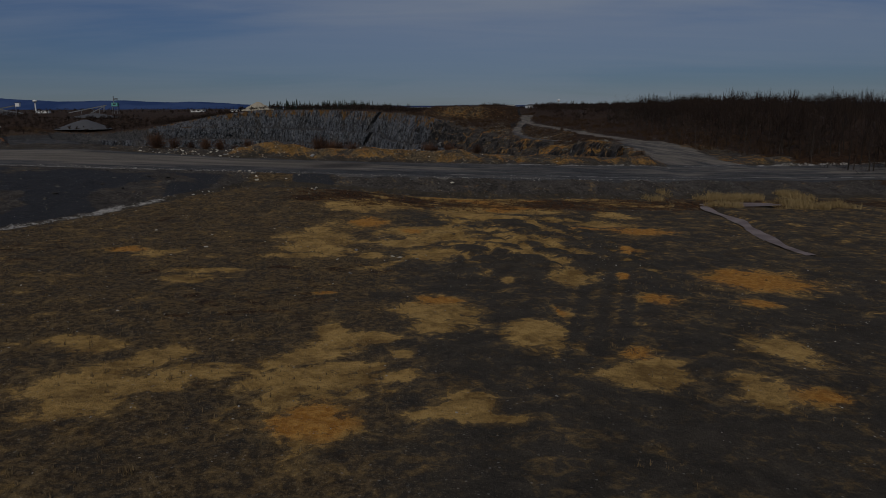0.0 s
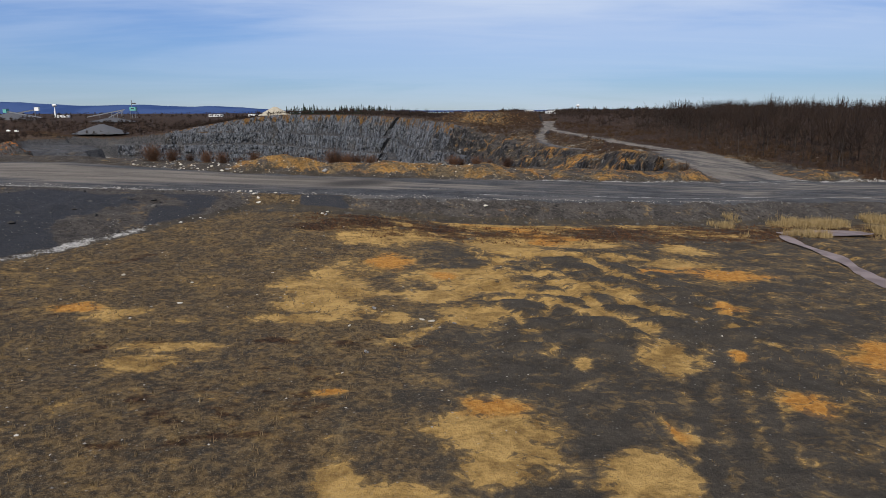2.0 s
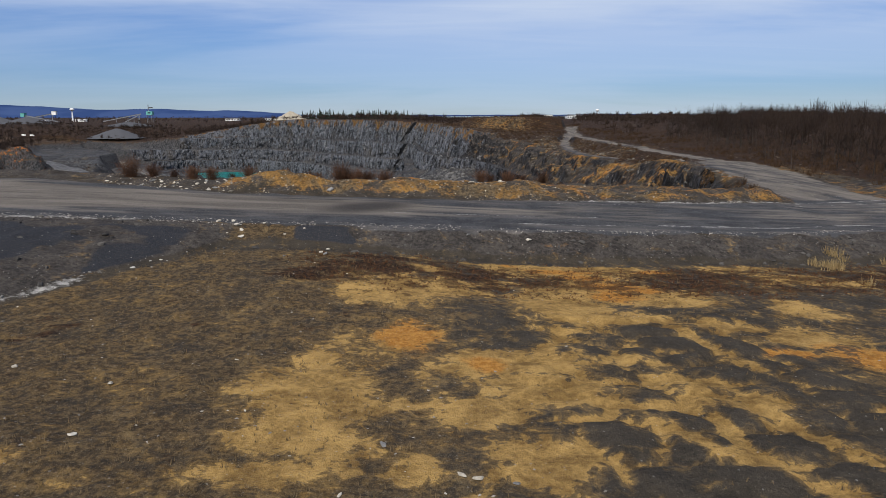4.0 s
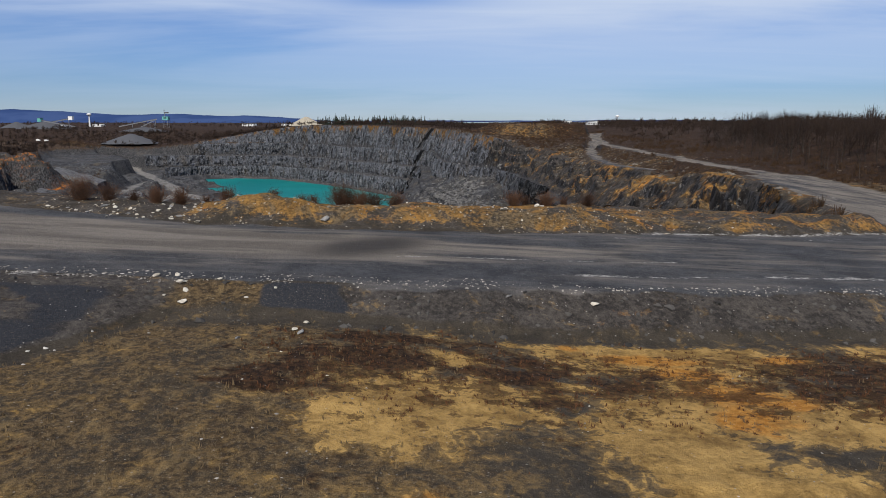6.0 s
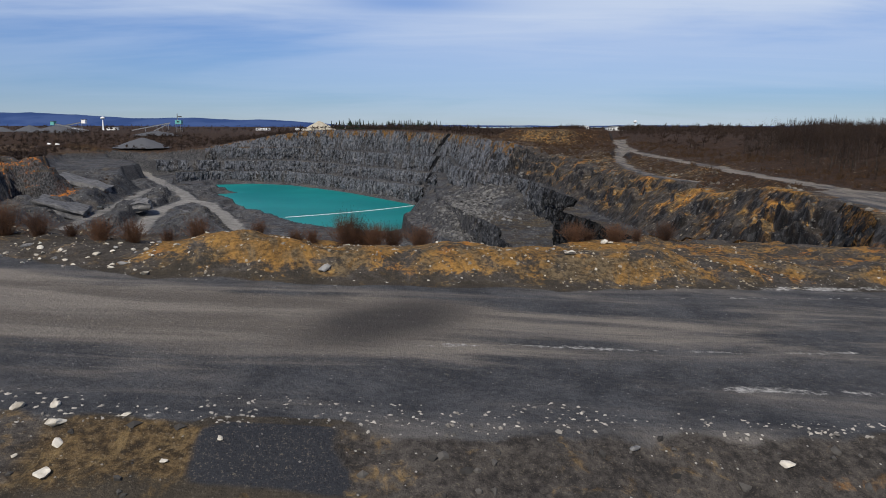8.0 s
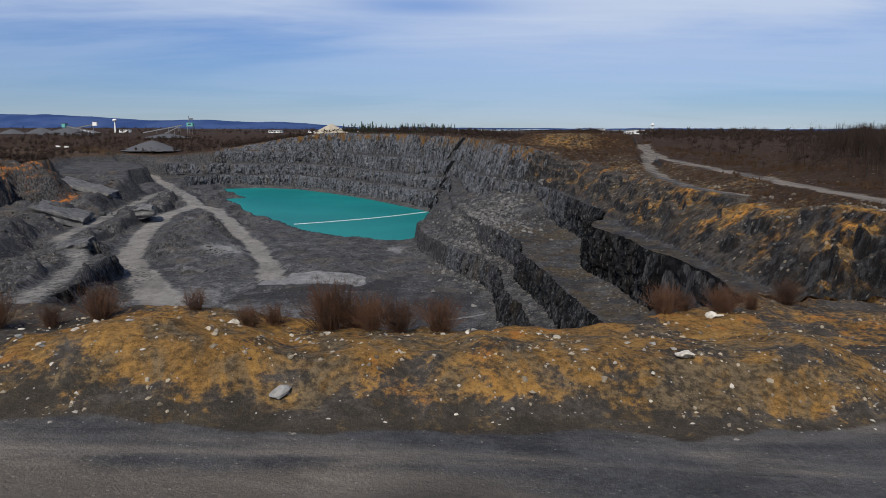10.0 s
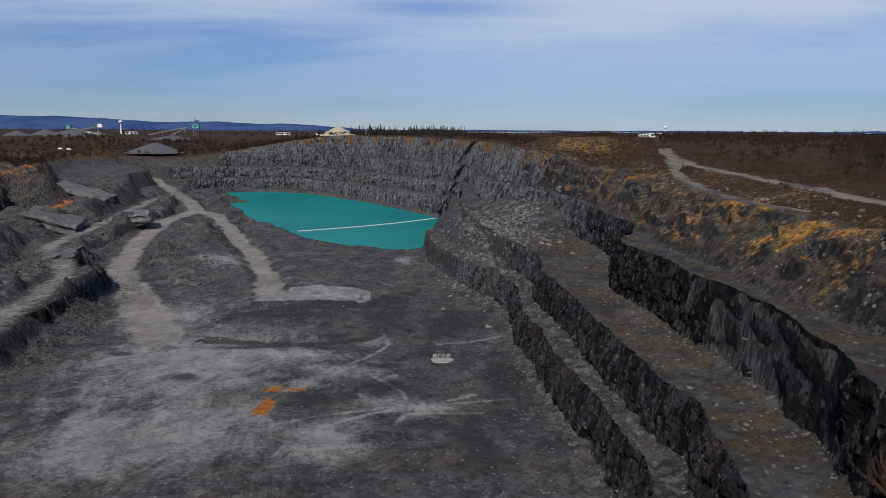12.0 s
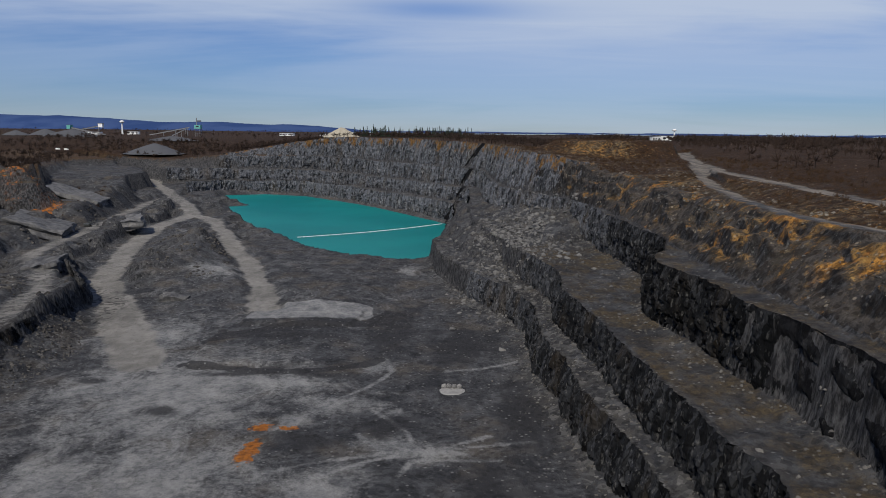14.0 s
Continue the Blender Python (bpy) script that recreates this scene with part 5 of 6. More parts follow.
for k in range(5):
    h = (11.5, 13, 10, 14, 9)[k]
    (tv, tf), (cv, cf) = bare_tree(rng, h, 2, 3)
    tree = new("bare_tree")
    tagged(tree, "leafless grey-brown broadleaf tree at the wood's edge", "tree", "bare trees at the wood edge")
    part("trunk", mesh_from("trunk", tv, tf, BARK), None, tree)
    part("crown", mesh_from("crown", cv, cf, TWIG), None, tree, "bare branches and twigs")
    tree_kinds.append(tree)
edge_spots = spots_in(900, (104, 240, 130, 600), lambda x, y: (x - wood_edge(y) > 0) & (x - wood_edge(y) < 22) & clear_of_roads(x, y))[:150]
for k, (x, y, z) in enumerate(edge_spots):
    m = pose(x, y, z, 0, 0, rng.uniform(0, 360))
    if k < 5:
        tree_kinds[k].matrix_basis = m
    else:
        copy_thing(tree_kinds[k % 5], m)

light_trees = [whip_tree(rng, h, 18) for h in (12.5, 11, 13.5, 9)]
deep_wood = spots_in(3200, (118, 380, 110, 760), lambda x, y: (x - wood_edge(y) > 16) & (rng.random(x.shape) < np.interp(x - wood_edge(y), (16, 45, 70, 240), (1, 0.9, 0.42, 0.2))))
thicket("bare_wood", light_trees, deep_wood, rng, TWIG, "dense leafless brown winter wood beside the quarry", "woods", (0.88, 1.08))

under = spots_in(2100, (104, 240, 120, 600), lambda x, y: (x - wood_edge(y) > -3) & (x - wood_edge(y) < 40) & clear_of_roads(x, y))
thicket("wood_undergrowth", [shrub(rng, 3.2, 8, 0.6, 1), shrub(rng, 2.4, 8, 0.6, 1)], under, rng, TWIG, "dark bare undergrowth along the wood", "undergrowth", (0.7, 1.5))

# scrub on the hillside, along the pit's edge and behind the far wall
def far_shrub(height):
    """A low twiggy clump as it shows from a few hundred metres."""
    out = []
    for _ in range(16):
        a, t = rng.uniform(0, 2 * math.pi), abs(rng.normal(0, 0.8))
        b = np.array([math.cos(a), math.sin(a), 0]) * rng.uniform(0, 0.5) * height
        out.append(tube(b, b + np.array([math.cos(a) * math.sin(t), math.sin(a) * math.sin(t), math.cos(t)]) * height * rng.uniform(0.6, 1.0), 0.04 * height, 0.012))
    return gather(out)


low_shrubs = [far_shrub(h) for h in (1.2, 1.8, 0.9, 1.4)]
hill_scrub = spots_in(7000, (5, 135, 196, 900), lambda x, y: (inside(RIM, x, y) < -2) & clear_of_roads(x, y, 1) & (fbm(x / 14, y / 14, 91, 3) > -0.12))
thicket("hillside_scrub", low_shrubs, hill_scrub, rng, HILLSCRUB, "low red-brown bare scrub on the clay hillside", "scrub", (0.6, 1.4))
def far_clump(size=1.0):
    """A bare treetop as it shows a mile off: a trunk and a dome of twigs."""
    out = [tube((0, 0, 0), (0, 0, 5 * size), 0.35 * size, 0.2 * size)]
    for _ in range(12):
        a, t = rng.uniform(0, 2 * math.pi), math.acos(rng.uniform(-0.05, 1.0))
        way = np.array([math.cos(a) * math.sin(t) * 4.2, math.sin(a) * math.sin(t) * 4.2, math.cos(t) * 4.6]) * size
        out.append(tube(np.array((0, 0, 3.6 * size)) + way * 0.25, np.array((0, 0, 4.0 * size)) + way * rng.uniform(0.8, 1.08), 0.38 * size, 0.10 * size))
    return gather(out)


far_trees = [far_clump(0.85) for _ in range(4)]
far_band = spots_in(3900, (-760, 420, 885, 1500), lambda x, y: (inside(RIM, x, y) < -6) & (fbm(x / 90, y / 90, 93, 3) > -0.35 - 0.5 * (y < 1300)) & ~((y < 1340) & (np.abs(x - 0.222 * (y - 182) + 12) < 26)))
west_top = spots_in(2600, (-720, -250, 480, 1220), lambda x, y: (inside(RIM, x, y) > 10) & (inside(BENCH_1, x, y) < -3) & (fbm(x / 50, y / 50, 96, 3) > -0.05))
far_band = np.concatenate([far_band, west_top])
thicket("far_bare_wood", far_trees, far_band, rng, FARWOOD, "brown leafless woodland behind the far quarry wall", "woods", (0.8, 1.5))
rough_spots = spots_in(3800, (105, 560, 420, 1250), lambda x, y: (fbm(x / 40, y / 40, 94, 3) > -0.08) & clear_of_roads(x, y, 6) & (x > 105 + 0.12 * (y - 420)) & (inside(MOUND, x, y) < -4) & ~((y < 1340) & (np.abs(x - 0.222 * (y - 182) + 12) < 26)))
thicket("scattered_bare_trees", [far_clump(s) for s in (0.55, 0.8, 0.42)], rough_spots, rng, TWIG, "scattered bare trees on rough ground", "woods", (0.6, 1.2))
plain_spots = spots_in(2200, (-3200, 2600, 1500, 4300), lambda x, y: fbm(x / 350, y / 350, 95, 4) > -0.15)
thicket("distant_woodland", [far_clump() for _ in range(3)], plain_spots, rng, FARWOOD, "distant brown woodland on the plain", "woods", (0.7, 1.5))


def conifer():
    out = [tube((0, 0, 0), (0, 0, 9), 0.15, 0.05)]
    for h in np.linspace(1.5, 9.5, 9):
        for _ in range(7):
            a, r = rng.uniform(0, 2 * math.pi), (10.2 - h) * 0.27 * rng.uniform(0.7, 1.1)
            out.append(tube((0, 0, h), (math.cos(a) * r, math.sin(a) * r, h - 0.6), 0.35, 0.08))
    return gather(out)


pines = spots_in(150, (-190, -20, 1215, 1290), lambda x, y: rng.random(x.shape) < 0.8)
thicket("conifer_row", [conifer(), conifer()], pines, rng, CONIFER, "row of dark green conifers on the skyline", "woods", (1.0, 1.6))

# bushes on the rim of the pit
bush_kinds = []
for k, h in enumerate((3.4, 2.4, 1.6)):
    bush = new("bush")
    tagged(bush, "bare red-brown bush of thin upright stems on the berm", "bush", "bushes on the pit rim")
    v, f = shrub(rng, h, (260, 200, 150)[k], 0.55, 5)
    part("stem_clump", mesh_from("stem_clump", v, f, SHRUB), None, bush)
    bush_kinds.append(bush)
BUSHES = ((-15.8, 180.5, 0), (-13.0, 180.2, 1), (-11.2, 180.4, 1), (-14.4, 181.2, 1), (-8.4, 181.3, 1), (-19.6, 180.2, 2), (-21.0, 179.0, 2), (9.2, 189.6, 1), (11.0, 190.6, 2),
          (14.5, 191.2, 1), (17.5, 193, 2), (-40, 176.5, 1), (-37, 177, 1), (-43.5, 177.5, 2), (-34, 178.5, 2), (-31.5, 180, 1), (-47, 178, 1), (-51, 178.5, 0), (-25.5, 181.5, 2), (22, 197, 1))
used = set()
for x, y, k in BUSHES:
    m = pose(x, y, float(ground_at(x, y)[0]) - 0.08, 0, 0, rng.uniform(0, 360))
    if k in used:
        copy_thing(bush_kinds[k], m)
    else:
        bush_kinds[k].matrix_basis = m
        used.add(k)


# ---- weeds, reeds and grass of the spoil ground ----
def tuft(height, blades, width, lean=0.5):
    v, f = [], []
    for k in range(blades):
        a, t = rng.uniform(0, 2 * math.pi), abs(rng.normal(0, lean))
        tip = np.array([math.cos(a) * math.sin(t), math.sin(a) * math.sin(t), math.cos(t)]) * height * rng.uniform(0.5, 1)
        side = np.array([-math.sin(a), math.cos(a), 0]) * width
        base = rng.normal(0, height * 0.2, 3) * (1, 1, 0)
        v += [base - side, base + side, base + tip]
        f.append((3 * k, 3 * k + 1, 3 * k + 2))
    return np.array(v), np.array(f)


def field_foot(x):
    return np.interp(x, *zip(*FOOT))


rust_spots = spots_in(15000, (-24, 60, 80, 140), lambda x, y: (y < field_foot(x) - 0.5) & (np.exp(-(((y - field_foot(x) + 9) / 8) ** 2)) * smooth(x, -22, -8) + 0.6 * fbm(x / 2.2, y / 2.2, 97, 4) > 0.55))
thicket("rust_weeds", [tuft(0.24, 12, 0.03, 1.25) for _ in range(4)], rust_spots, rng, RUSTWEED, "rust-brown dead weeds on the sandy ground", "weeds", (0.6, 1.5))
grass_spots = spots_in(16000, (-60, 48, 30, 136), lambda x, y: (y < field_foot(x)) & (0.55 * smooth(-x, -6, 14) + fbm(x / 5, y / 5, 98, 4) > 0.30))
thicket("dry_grass", [tuft(0.28, 7, 0.02) for _ in range(4)], grass_spots, rng, island_material("brown_grass", (0.07, 0.048, 0.026), (0.19, 0.135, 0.07)), "sparse dry brown grass on the spoil ground", "grass", (0.5, 1.5))
reed_spots = spots_in(3800, (44, 78, 126, 150), lambda x, y: (y < field_foot(x) + 2) & (fbm(x / 5, y / 5, 99, 3) + 0.5 * np.exp(-(((x - 58) / 9) ** 2 + ((y - 138) / 5) ** 2)) > 0.22))
thicket("reeds", [tuft(1.3, 12, 0.035) for _ in range(3)], reed_spots, rng, DRYGRASS, "pale yellow dry reeds beside the puddle", "reeds")


# ---- boulders and rubble ----
def rock_mesh(name, seed, mat, rough=0.35, detail=2):
    r = np.random.default_rng(seed)
    bm = bmesh.new()
    bmesh.ops.create_icosphere(bm, subdivisions=detail, radius=0.5)
    squash = r.uniform(0.65, 1.1, 3) * (1.5, 1.1, 0.9)
    cuts = [(Vector(r.normal(0, 1, 3)).normalized(), r.uniform(0.18, 0.40)) for _ in range(11)]
    for v in bm.verts:
        p = v.co.copy()
        for nrm, d in cuts:
            over = p.dot(nrm) - d
            if over > 0:
                p -= nrm * over
        p += Vector(r.normal(0, 0.012 + 0.02 * rough, 3))
        v.co = Vector((p.x * squash[0] * 1.25, p.y * squash[1] * 1.25, p.z * squash[2] * 1.25))
    me = bpy.data.meshes.new(name)
    bm.to_mesh(me)
    bm.free()
    me.materials.append(mat)
    return me


pale_rocks = [rock_mesh("boulder", 20 + k, LIMESTONE) for k in range(5)]
grey_rocks = [rock_mesh("boulder", 40 + k, GREYSTONE) for k in range(4)]


def boulder(x, y, z, size, pale, flat=1.0):
    me = (pale_rocks if pale else grey_rocks)[int(rng.integers(0, 5 if pale else 4))]
    size *= 0.62
    ob = new("boulder", me)
    ob.matrix_basis = pose(x, y, z + size * 0.17 * flat, rng.uniform(-15, 15), rng.uniform(-15, 15), rng.uniform(0, 360)) @ Matrix.Diagonal((size, size * rng.uniform(0.7, 1), size * flat, 1))
    return tagged(ob, "pale cream limestone boulder lying on loose ground" if pale else "grey limestone boulder lying on loose ground", "boulder", "boulders")


ROCKS_BANK = ((-23.7, 137.0, 0.9), (-25.2, 136.6, 0.8), (-22.1, 134.1, 0.8), (-21.7, 132.2, 1.2), (-20.0, 136.2, 0.6), (-12.0, 130.4, 0.8), (-23.5, 133.2, 0.5), (-17.2, 133.3, 0.6),
              (-12.6, 128.4, 0.7), (-12.0, 128.0, 0.8), (-16.0, 126.0, 0.5), (-22.8, 135.4, 1.3), (10.4, 136.2, 0.8), (3.5, 136.4, 0.6), (-15.2, 134.6, 0.5))
ROCKS_ROADSIDE = ((-45.5, 173.1, 1.2), (-43.9, 172.5, 0.8), (-41.7, 172.0, 0.9), (-31.1, 165.4, 1.2), (-37.6, 170.4, 0.9), (-36.5, 171.2, 0.7), (-36.7, 172.3, 0.8), (-34.7, 171.7, 0.8),
                  (-38.5, 167.9, 0.6), (-33.0, 170.4, 0.8), (-46.3, 170.2, 0.6), (-34.2, 168.0, 0.9), (-39.8, 169.0, 0.6), (-31.6, 168.6, 0.7), (-48.5, 171.5, 0.8), (-42.4, 169.6, 0.6),
                  (-30.4, 171.0, 0.8), (-52.0, 172.5, 0.7))
ROCKS_RIM = ((-21.8, 178.2, 1.5), (-5.8, 179.0, 0.9), (-0.5, 179.6, 0.9), (-8.1, 178.7, 0.7), (12.6, 188.5, 1.5), (6.4, 174.4, 1.8), (-17.0, 175.6, 0.5), (-15.5, 177.5, 0.8),
             (-6.1, 177.5, 0.6), (-6.5, 176.3, 0.5), (13.4, 188.9, 1.0), (-29.5, 173.0, 0.7), (3.5, 176.5, 0.5))
ROCKS_FIELD = ((-20.3, 93.6, 0.8), (0.5, 83.0, 0.8), (-0.3, 83.2, 0.6), (-19.3, 86.6, 0.8), (-4.0, 86.0, 0.6), (-4.1, 75.5, 0.5), (-5.6, 81.1, 0.4), (-27.0, 96.0, 0.5), (2.2, 82.6, 0.4), (-14.0, 98.0, 0.4))
for group_of, flat in ((ROCKS_BANK, 0.8), (ROCKS_ROADSIDE, 0.9), (ROCKS_RIM, 0.7), (ROCKS_FIELD, 0.6)):
    for (x, y, size), z in zip(group_of, ground_at([q[0] for q in group_of], [q[1] for q in group_of])):
        boulder(x, y, float(z), size, rng.random() < 0.85, flat)
boulder(-16.4, 168.4, float(ground_at(-16.4, 168.4)[0]), 1.3, False, 0.8)
for x, y, z in spots_in(60, (-52, 22, 165, 181), lambda x, y: (y > np.interp(x, *zip(*ROAD_FAR)) + 0.5) & (y < 180))[:44]:
    boulder(x, y, z, rng.uniform(0.3, 0.6), rng.random() < 0.6, 0.8)
for x, y, z in spots_in(70, (-54, -28, 165, 177), lambda x, y: y > np.interp(x, *zip(*ROAD_FAR)) - 0.5)[:30]:
    boulder(x, y, z, rng.uniform(0.4, 0.95), rng.random() < 0.9, 0.8)
for x, y, z in spots_in(90, (-46, 40, 60, 132), lambda x, y: (y < field_foot(x)) & (rng.random(x.shape) < 0.6 - 0.4 * (x > 0)))[:36]:
    boulder(x, y, z, rng.uniform(0.2, 0.4), True, 0.6)


def chip(rough):
    """A rough stone of a few faces."""
    bm = bmesh.new()
    bmesh.ops.create_icosphere(bm, subdivisions=1, radius=0.5)
    v = np.array([p.co for p in bm.verts]) + rng.normal(0, rough, (len(bm.verts), 3))
    v *= rng.uniform(0.6, 1.2, 3) * (1, 1, 0.95)
    bm.verts.index_update()
    f = np.array([[p.index for p in q.verts] for q in bm.faces])
    bm.free()
    return v, f


chips = [chip(0.09) for _ in range(5)]


def rubble(name, spots, sizes, mat, label):
    s = rng.uniform(0, 1, len(spots)) ** 3 * (sizes[1] - sizes[0]) + sizes[0]
    pieces = []
    for k, t in enumerate(chips):
        v, f = scattered(t, np.zeros((len(spots[k::5]), 3)), rng, (1, 1))
        nv = len(t[0])
        v = v.reshape(-1, nv, 3) * s[k::5][:, None, None] + spots[k::5][:, None, :]
        pieces.append((v.reshape(-1, 3), f))
    v, f = gather(pieces)
    return tagged(new(name, mesh_from(name, v, f, mat, flat=True)), label, "rubble", kind="stuff")


def near_edge(x, y):
    return np.interp(x, *zip(*ROAD_NEAR))


def far_edge(x, y):
    return np.interp(x, *zip(*ROAD_FAR))


road_side = spots_in(20000, (-60, 60, 128, 182), lambda x, y: (np.abs(y - near_edge(x, y) - 0.6 + 0.8 * fbm(x / 4, y / 4, 101, 3)) < 0.9 + 0.6 * (x < 0)) | ((y > far_edge(x, y) - 0.5) & (y < far_edge(x, y) + 12) & (rng.random(x.shape) < 0.3)))
shoulder = spots_in(15000, (-60, 62, 133, 149), lambda x, y: np.abs(y - near_edge(x, y) - 1.0 + 1.2 * fbm(x / 4, y / 4, 101, 3)) < 1.0 + 0.7 * smooth(-x, -5, 5))
road_side = np.concatenate([road_side, shoulder])
rubble("roadside_gravel", road_side, (0.05, 0.32), RUBBLE_PALE, "pale gravel and broken stones along the haul road")
bank_rubble = spots_in(7000, (-60, 75, 95, 156), lambda x, y: (y > field_foot(x) - 1.5) & (y < near_edge(x, y)) & ((x > -26) | (rng.random(x.shape) < 0.25)) & ~((x > -16.8) & (x < -10) & (y > 127)))
rubble("bank_rubble", bank_rubble, (0.08, 0.75), RUBBLE_DARK, "dark broken shale on the bank below the road")
pebbles = spots_in(7000, (-50, 45, 28, 132), lambda x, y: (y < field_foot(x)) & (fbm(x / 6, y / 6, 103, 3) + 0.3 * smooth(-x, -5, 15) > 0.12))
rubble("field_pebbles", pebbles, (0.05, 0.24), RUBBLE_PALE, "small pale stones strewn over the spoil ground")
berm_stones = spots_in(9000, (-55, 34, 165, 204), lambda x, y: (y > far_edge(x, y) + 0.5) & (inside(RIM, x, y) < -0.5) & (fbm(x / 4, y / 4, 104, 3) > -0.1))
rubble("berm_stones", berm_stones, (0.05, 0.42), island_material("clay_stones", (0.035, 0.027, 0.018), (0.40, 0.34, 0.25)), "small stones and clods on the ochre clay berm")
white_foot = spots_in(2000, (-62, -24, 60, 132), lambda x, y: np.abs(y - field_foot(x) - 0.3) < 1.6)
rubble("spoil_foot_stones", white_foot, (0.08, 0.5), island_material("white_rubble", (0.10, 0.098, 0.09), (0.55, 0.53, 0.48)), "white stones along the foot of the dark spoil slope")


def on_bench(x, y):
    d1, d2, d3 = inside(BENCH_1, x, y), inside(BENCH_2, x, y), inside(FLOOR, x, y)
    r = inside(RIM, x, y)
    toe = np.minimum.reduce([np.where(d > 2, d - 2, 99) for d in (r, d1, d2, d3)])
    return (r > 3) & (rng.random(x.shape) < 0.95 * np.exp(-toe / 3.6) + 0.025 * (d3 < 0))


bench_rubble = spots_in(56000, (-30, 85, 225, 640), on_bench)
rubble("bench_rubble", bench_rubble, (0.2, 1.15), island_material("bench_stone", (0.011, 0.0105, 0.0105), (0.150, 0.143, 0.131)), "grey and dark broken rock at the foot of the bench faces")
slope_stones = spots_in(16000, (0, 95, 215, 720), lambda x, y: (inside(RIM, x, y) < 2) & (inside(RIM, x, y) > -26) & clear_of_roads(x, y, 1) & (fbm(x / 9, y / 9, 109, 4) > 0.12))
rubble("slope_rubble", slope_stones, (0.25, 1.5), island_material("slope_stone", (0.02, 0.018, 0.015), (0.20, 0.18, 0.15)), "broken stones on the clay slope above the benches")
slide = spots_in(15000, (-36, 50, 450, 720), lambda x, y: (inside(RIM, x, y) > 2) & (inside(LAKE, x, y) < -4) & (np.exp(-(((x - 8) / 20) ** 2 + ((y - 575) / 60) ** 2)) > rng.random(x.shape)))
rubble("rock_slide", slide, (0.5, 3.2), island_material("slide_rubble", (0.016, 0.016, 0.017), (0.17, 0.167, 0.16)), "heap of fallen grey boulders on the quarry slope")
left_talus = spots_in(16000, (-230, -120, 330, 560), lambda x, y: (inside(FLOOR, x, y) > 1) & (inside(FLOOR, x, y) < 22) & clear_of_roads(x, y, 7))
rubble("left_talus", left_talus, (0.25, 1.5), RUBBLE_DARK, "dark blocky talus below the terrace face")
spoil = spots_in(9000, (-240, -135, 520, 740), lambda x, y: (np.exp(-(((x + 188 + (y - 630) * 0.32) / 22) ** 2 + ((y - 630) / 66) ** 2)) > 0.25) & clear_of_roads(x, y, 2) & (fbm(x / 12, y / 12, 105, 3) > -0.1))
rubble("spoil_rubble", spoil, (0.4, 2.4), RUBBLE_DARK, "dark broken rock on the spoil hill between the ramps")
terrace = spots_in(12000, (-330, -180, 380, 860), lambda x, y: (inside(FLOOR, x, y) < -2) & clear_of_roads(x, y, 2) & (fbm(x / 16, y / 16, 106, 3) > 0.12))
rubble("terrace_rubble", terrace, (0.4, 2.8), RUBBLE_DARK, "broken rock scattered over the quarry terraces")
shore = spots_in(9000, (-300, -40, 560, 960), lambda x, y: (inside(LAKE, x, y) < -1) & (inside(LAKE, x, y) > -22) & (inside(FLOOR, x, y) > 2) & clear_of_roads(x, y, 1) & (fbm(x / 12, y / 12, 107, 3) > 0.0))
rubble("shore_rubble", shore, (0.3, 1.8), RUBBLE_DARK, "loose stones along the lake shore")
knoll_scrub = spots_in(700, (-520, -320, 690, 860), lambda x, y: (fbm(x / 14, y / 14, 108, 3) > -0.1))
thicket("knoll_scrub", low_shrubs, knoll_scrub, rng, HILLSCRUB, "low brown scrub on the knoll", "scrub", (0.8, 2.0))


# ---- water: puddle on the spoil ground, floating boom on the lake ----
def ribbon(line, half):
    """Flat outline of a strip along a line."""
    pts, _ = resample(line, 1.5)
    t = np.gradient(pts, axis=0)
    t /= np.linalg.norm(t, axis=1, keepdims=True)
    nrm = np.stack([-t[:, 1], t[:, 0]], -1)
    w = half * (1 + 0.8 * fbm(np.arange(len(pts)) / 2.0, np.zeros(len(pts)), 111, 3))[:, None]
    return pts - nrm * w, pts + nrm * w


def make_puddle():
    n = Nodes("muddy_water", 0.5, 0.16)
    mat = n.done(n.mix((0.12, 0.088, 0.078), (0.21, 0.165, 0.150), n.step(n.noise(0.4, 4), 0.35, 0.65)), n.noise(2.0, 3), 0.05, 0.05)
    a, b = ribbon(STREAM, 0.8)
    k = len(a)
    v = np.concatenate([np.c_[a, np.full(k, -2.09)], np.c_[b, np.full(k, -2.09)]])
    f = np.array([(i, i + 1, k + i + 1, k + i) for i in range(k - 1)])
    ang = np.linspace(0, 2 * math.pi, 40, endpoint=False)
    r = 1 + 0.2 * fbm(np.cos(ang) * 2, np.sin(ang) * 2, 113, 3)
    pool = np.c_[59 + 7 * np.cos(ang) * r, 131.5 + 2.6 * np.sin(ang) * r, np.full(40, -2.26)]
    centre = np.array([[59, 131.5, -2.26]])
    quads = np.array([(2 * k + i, 2 * k + i + 1, 2 * k + (i + 2) % 40, 2 * k + 40) for i in range(0, 40, 2)])
    me = mesh_from("puddle", np.concatenate([v, pool, centre]), np.concatenate([f, quads]), mat)
    tagged(new("puddle", me), "shallow mauve-brown muddy water in a rut", "puddle", kind="structure")


make_puddle()
BOOM_A, BOOM_B = np.array((-153.0, 756.0)), np.array((-44.0, 854.0))


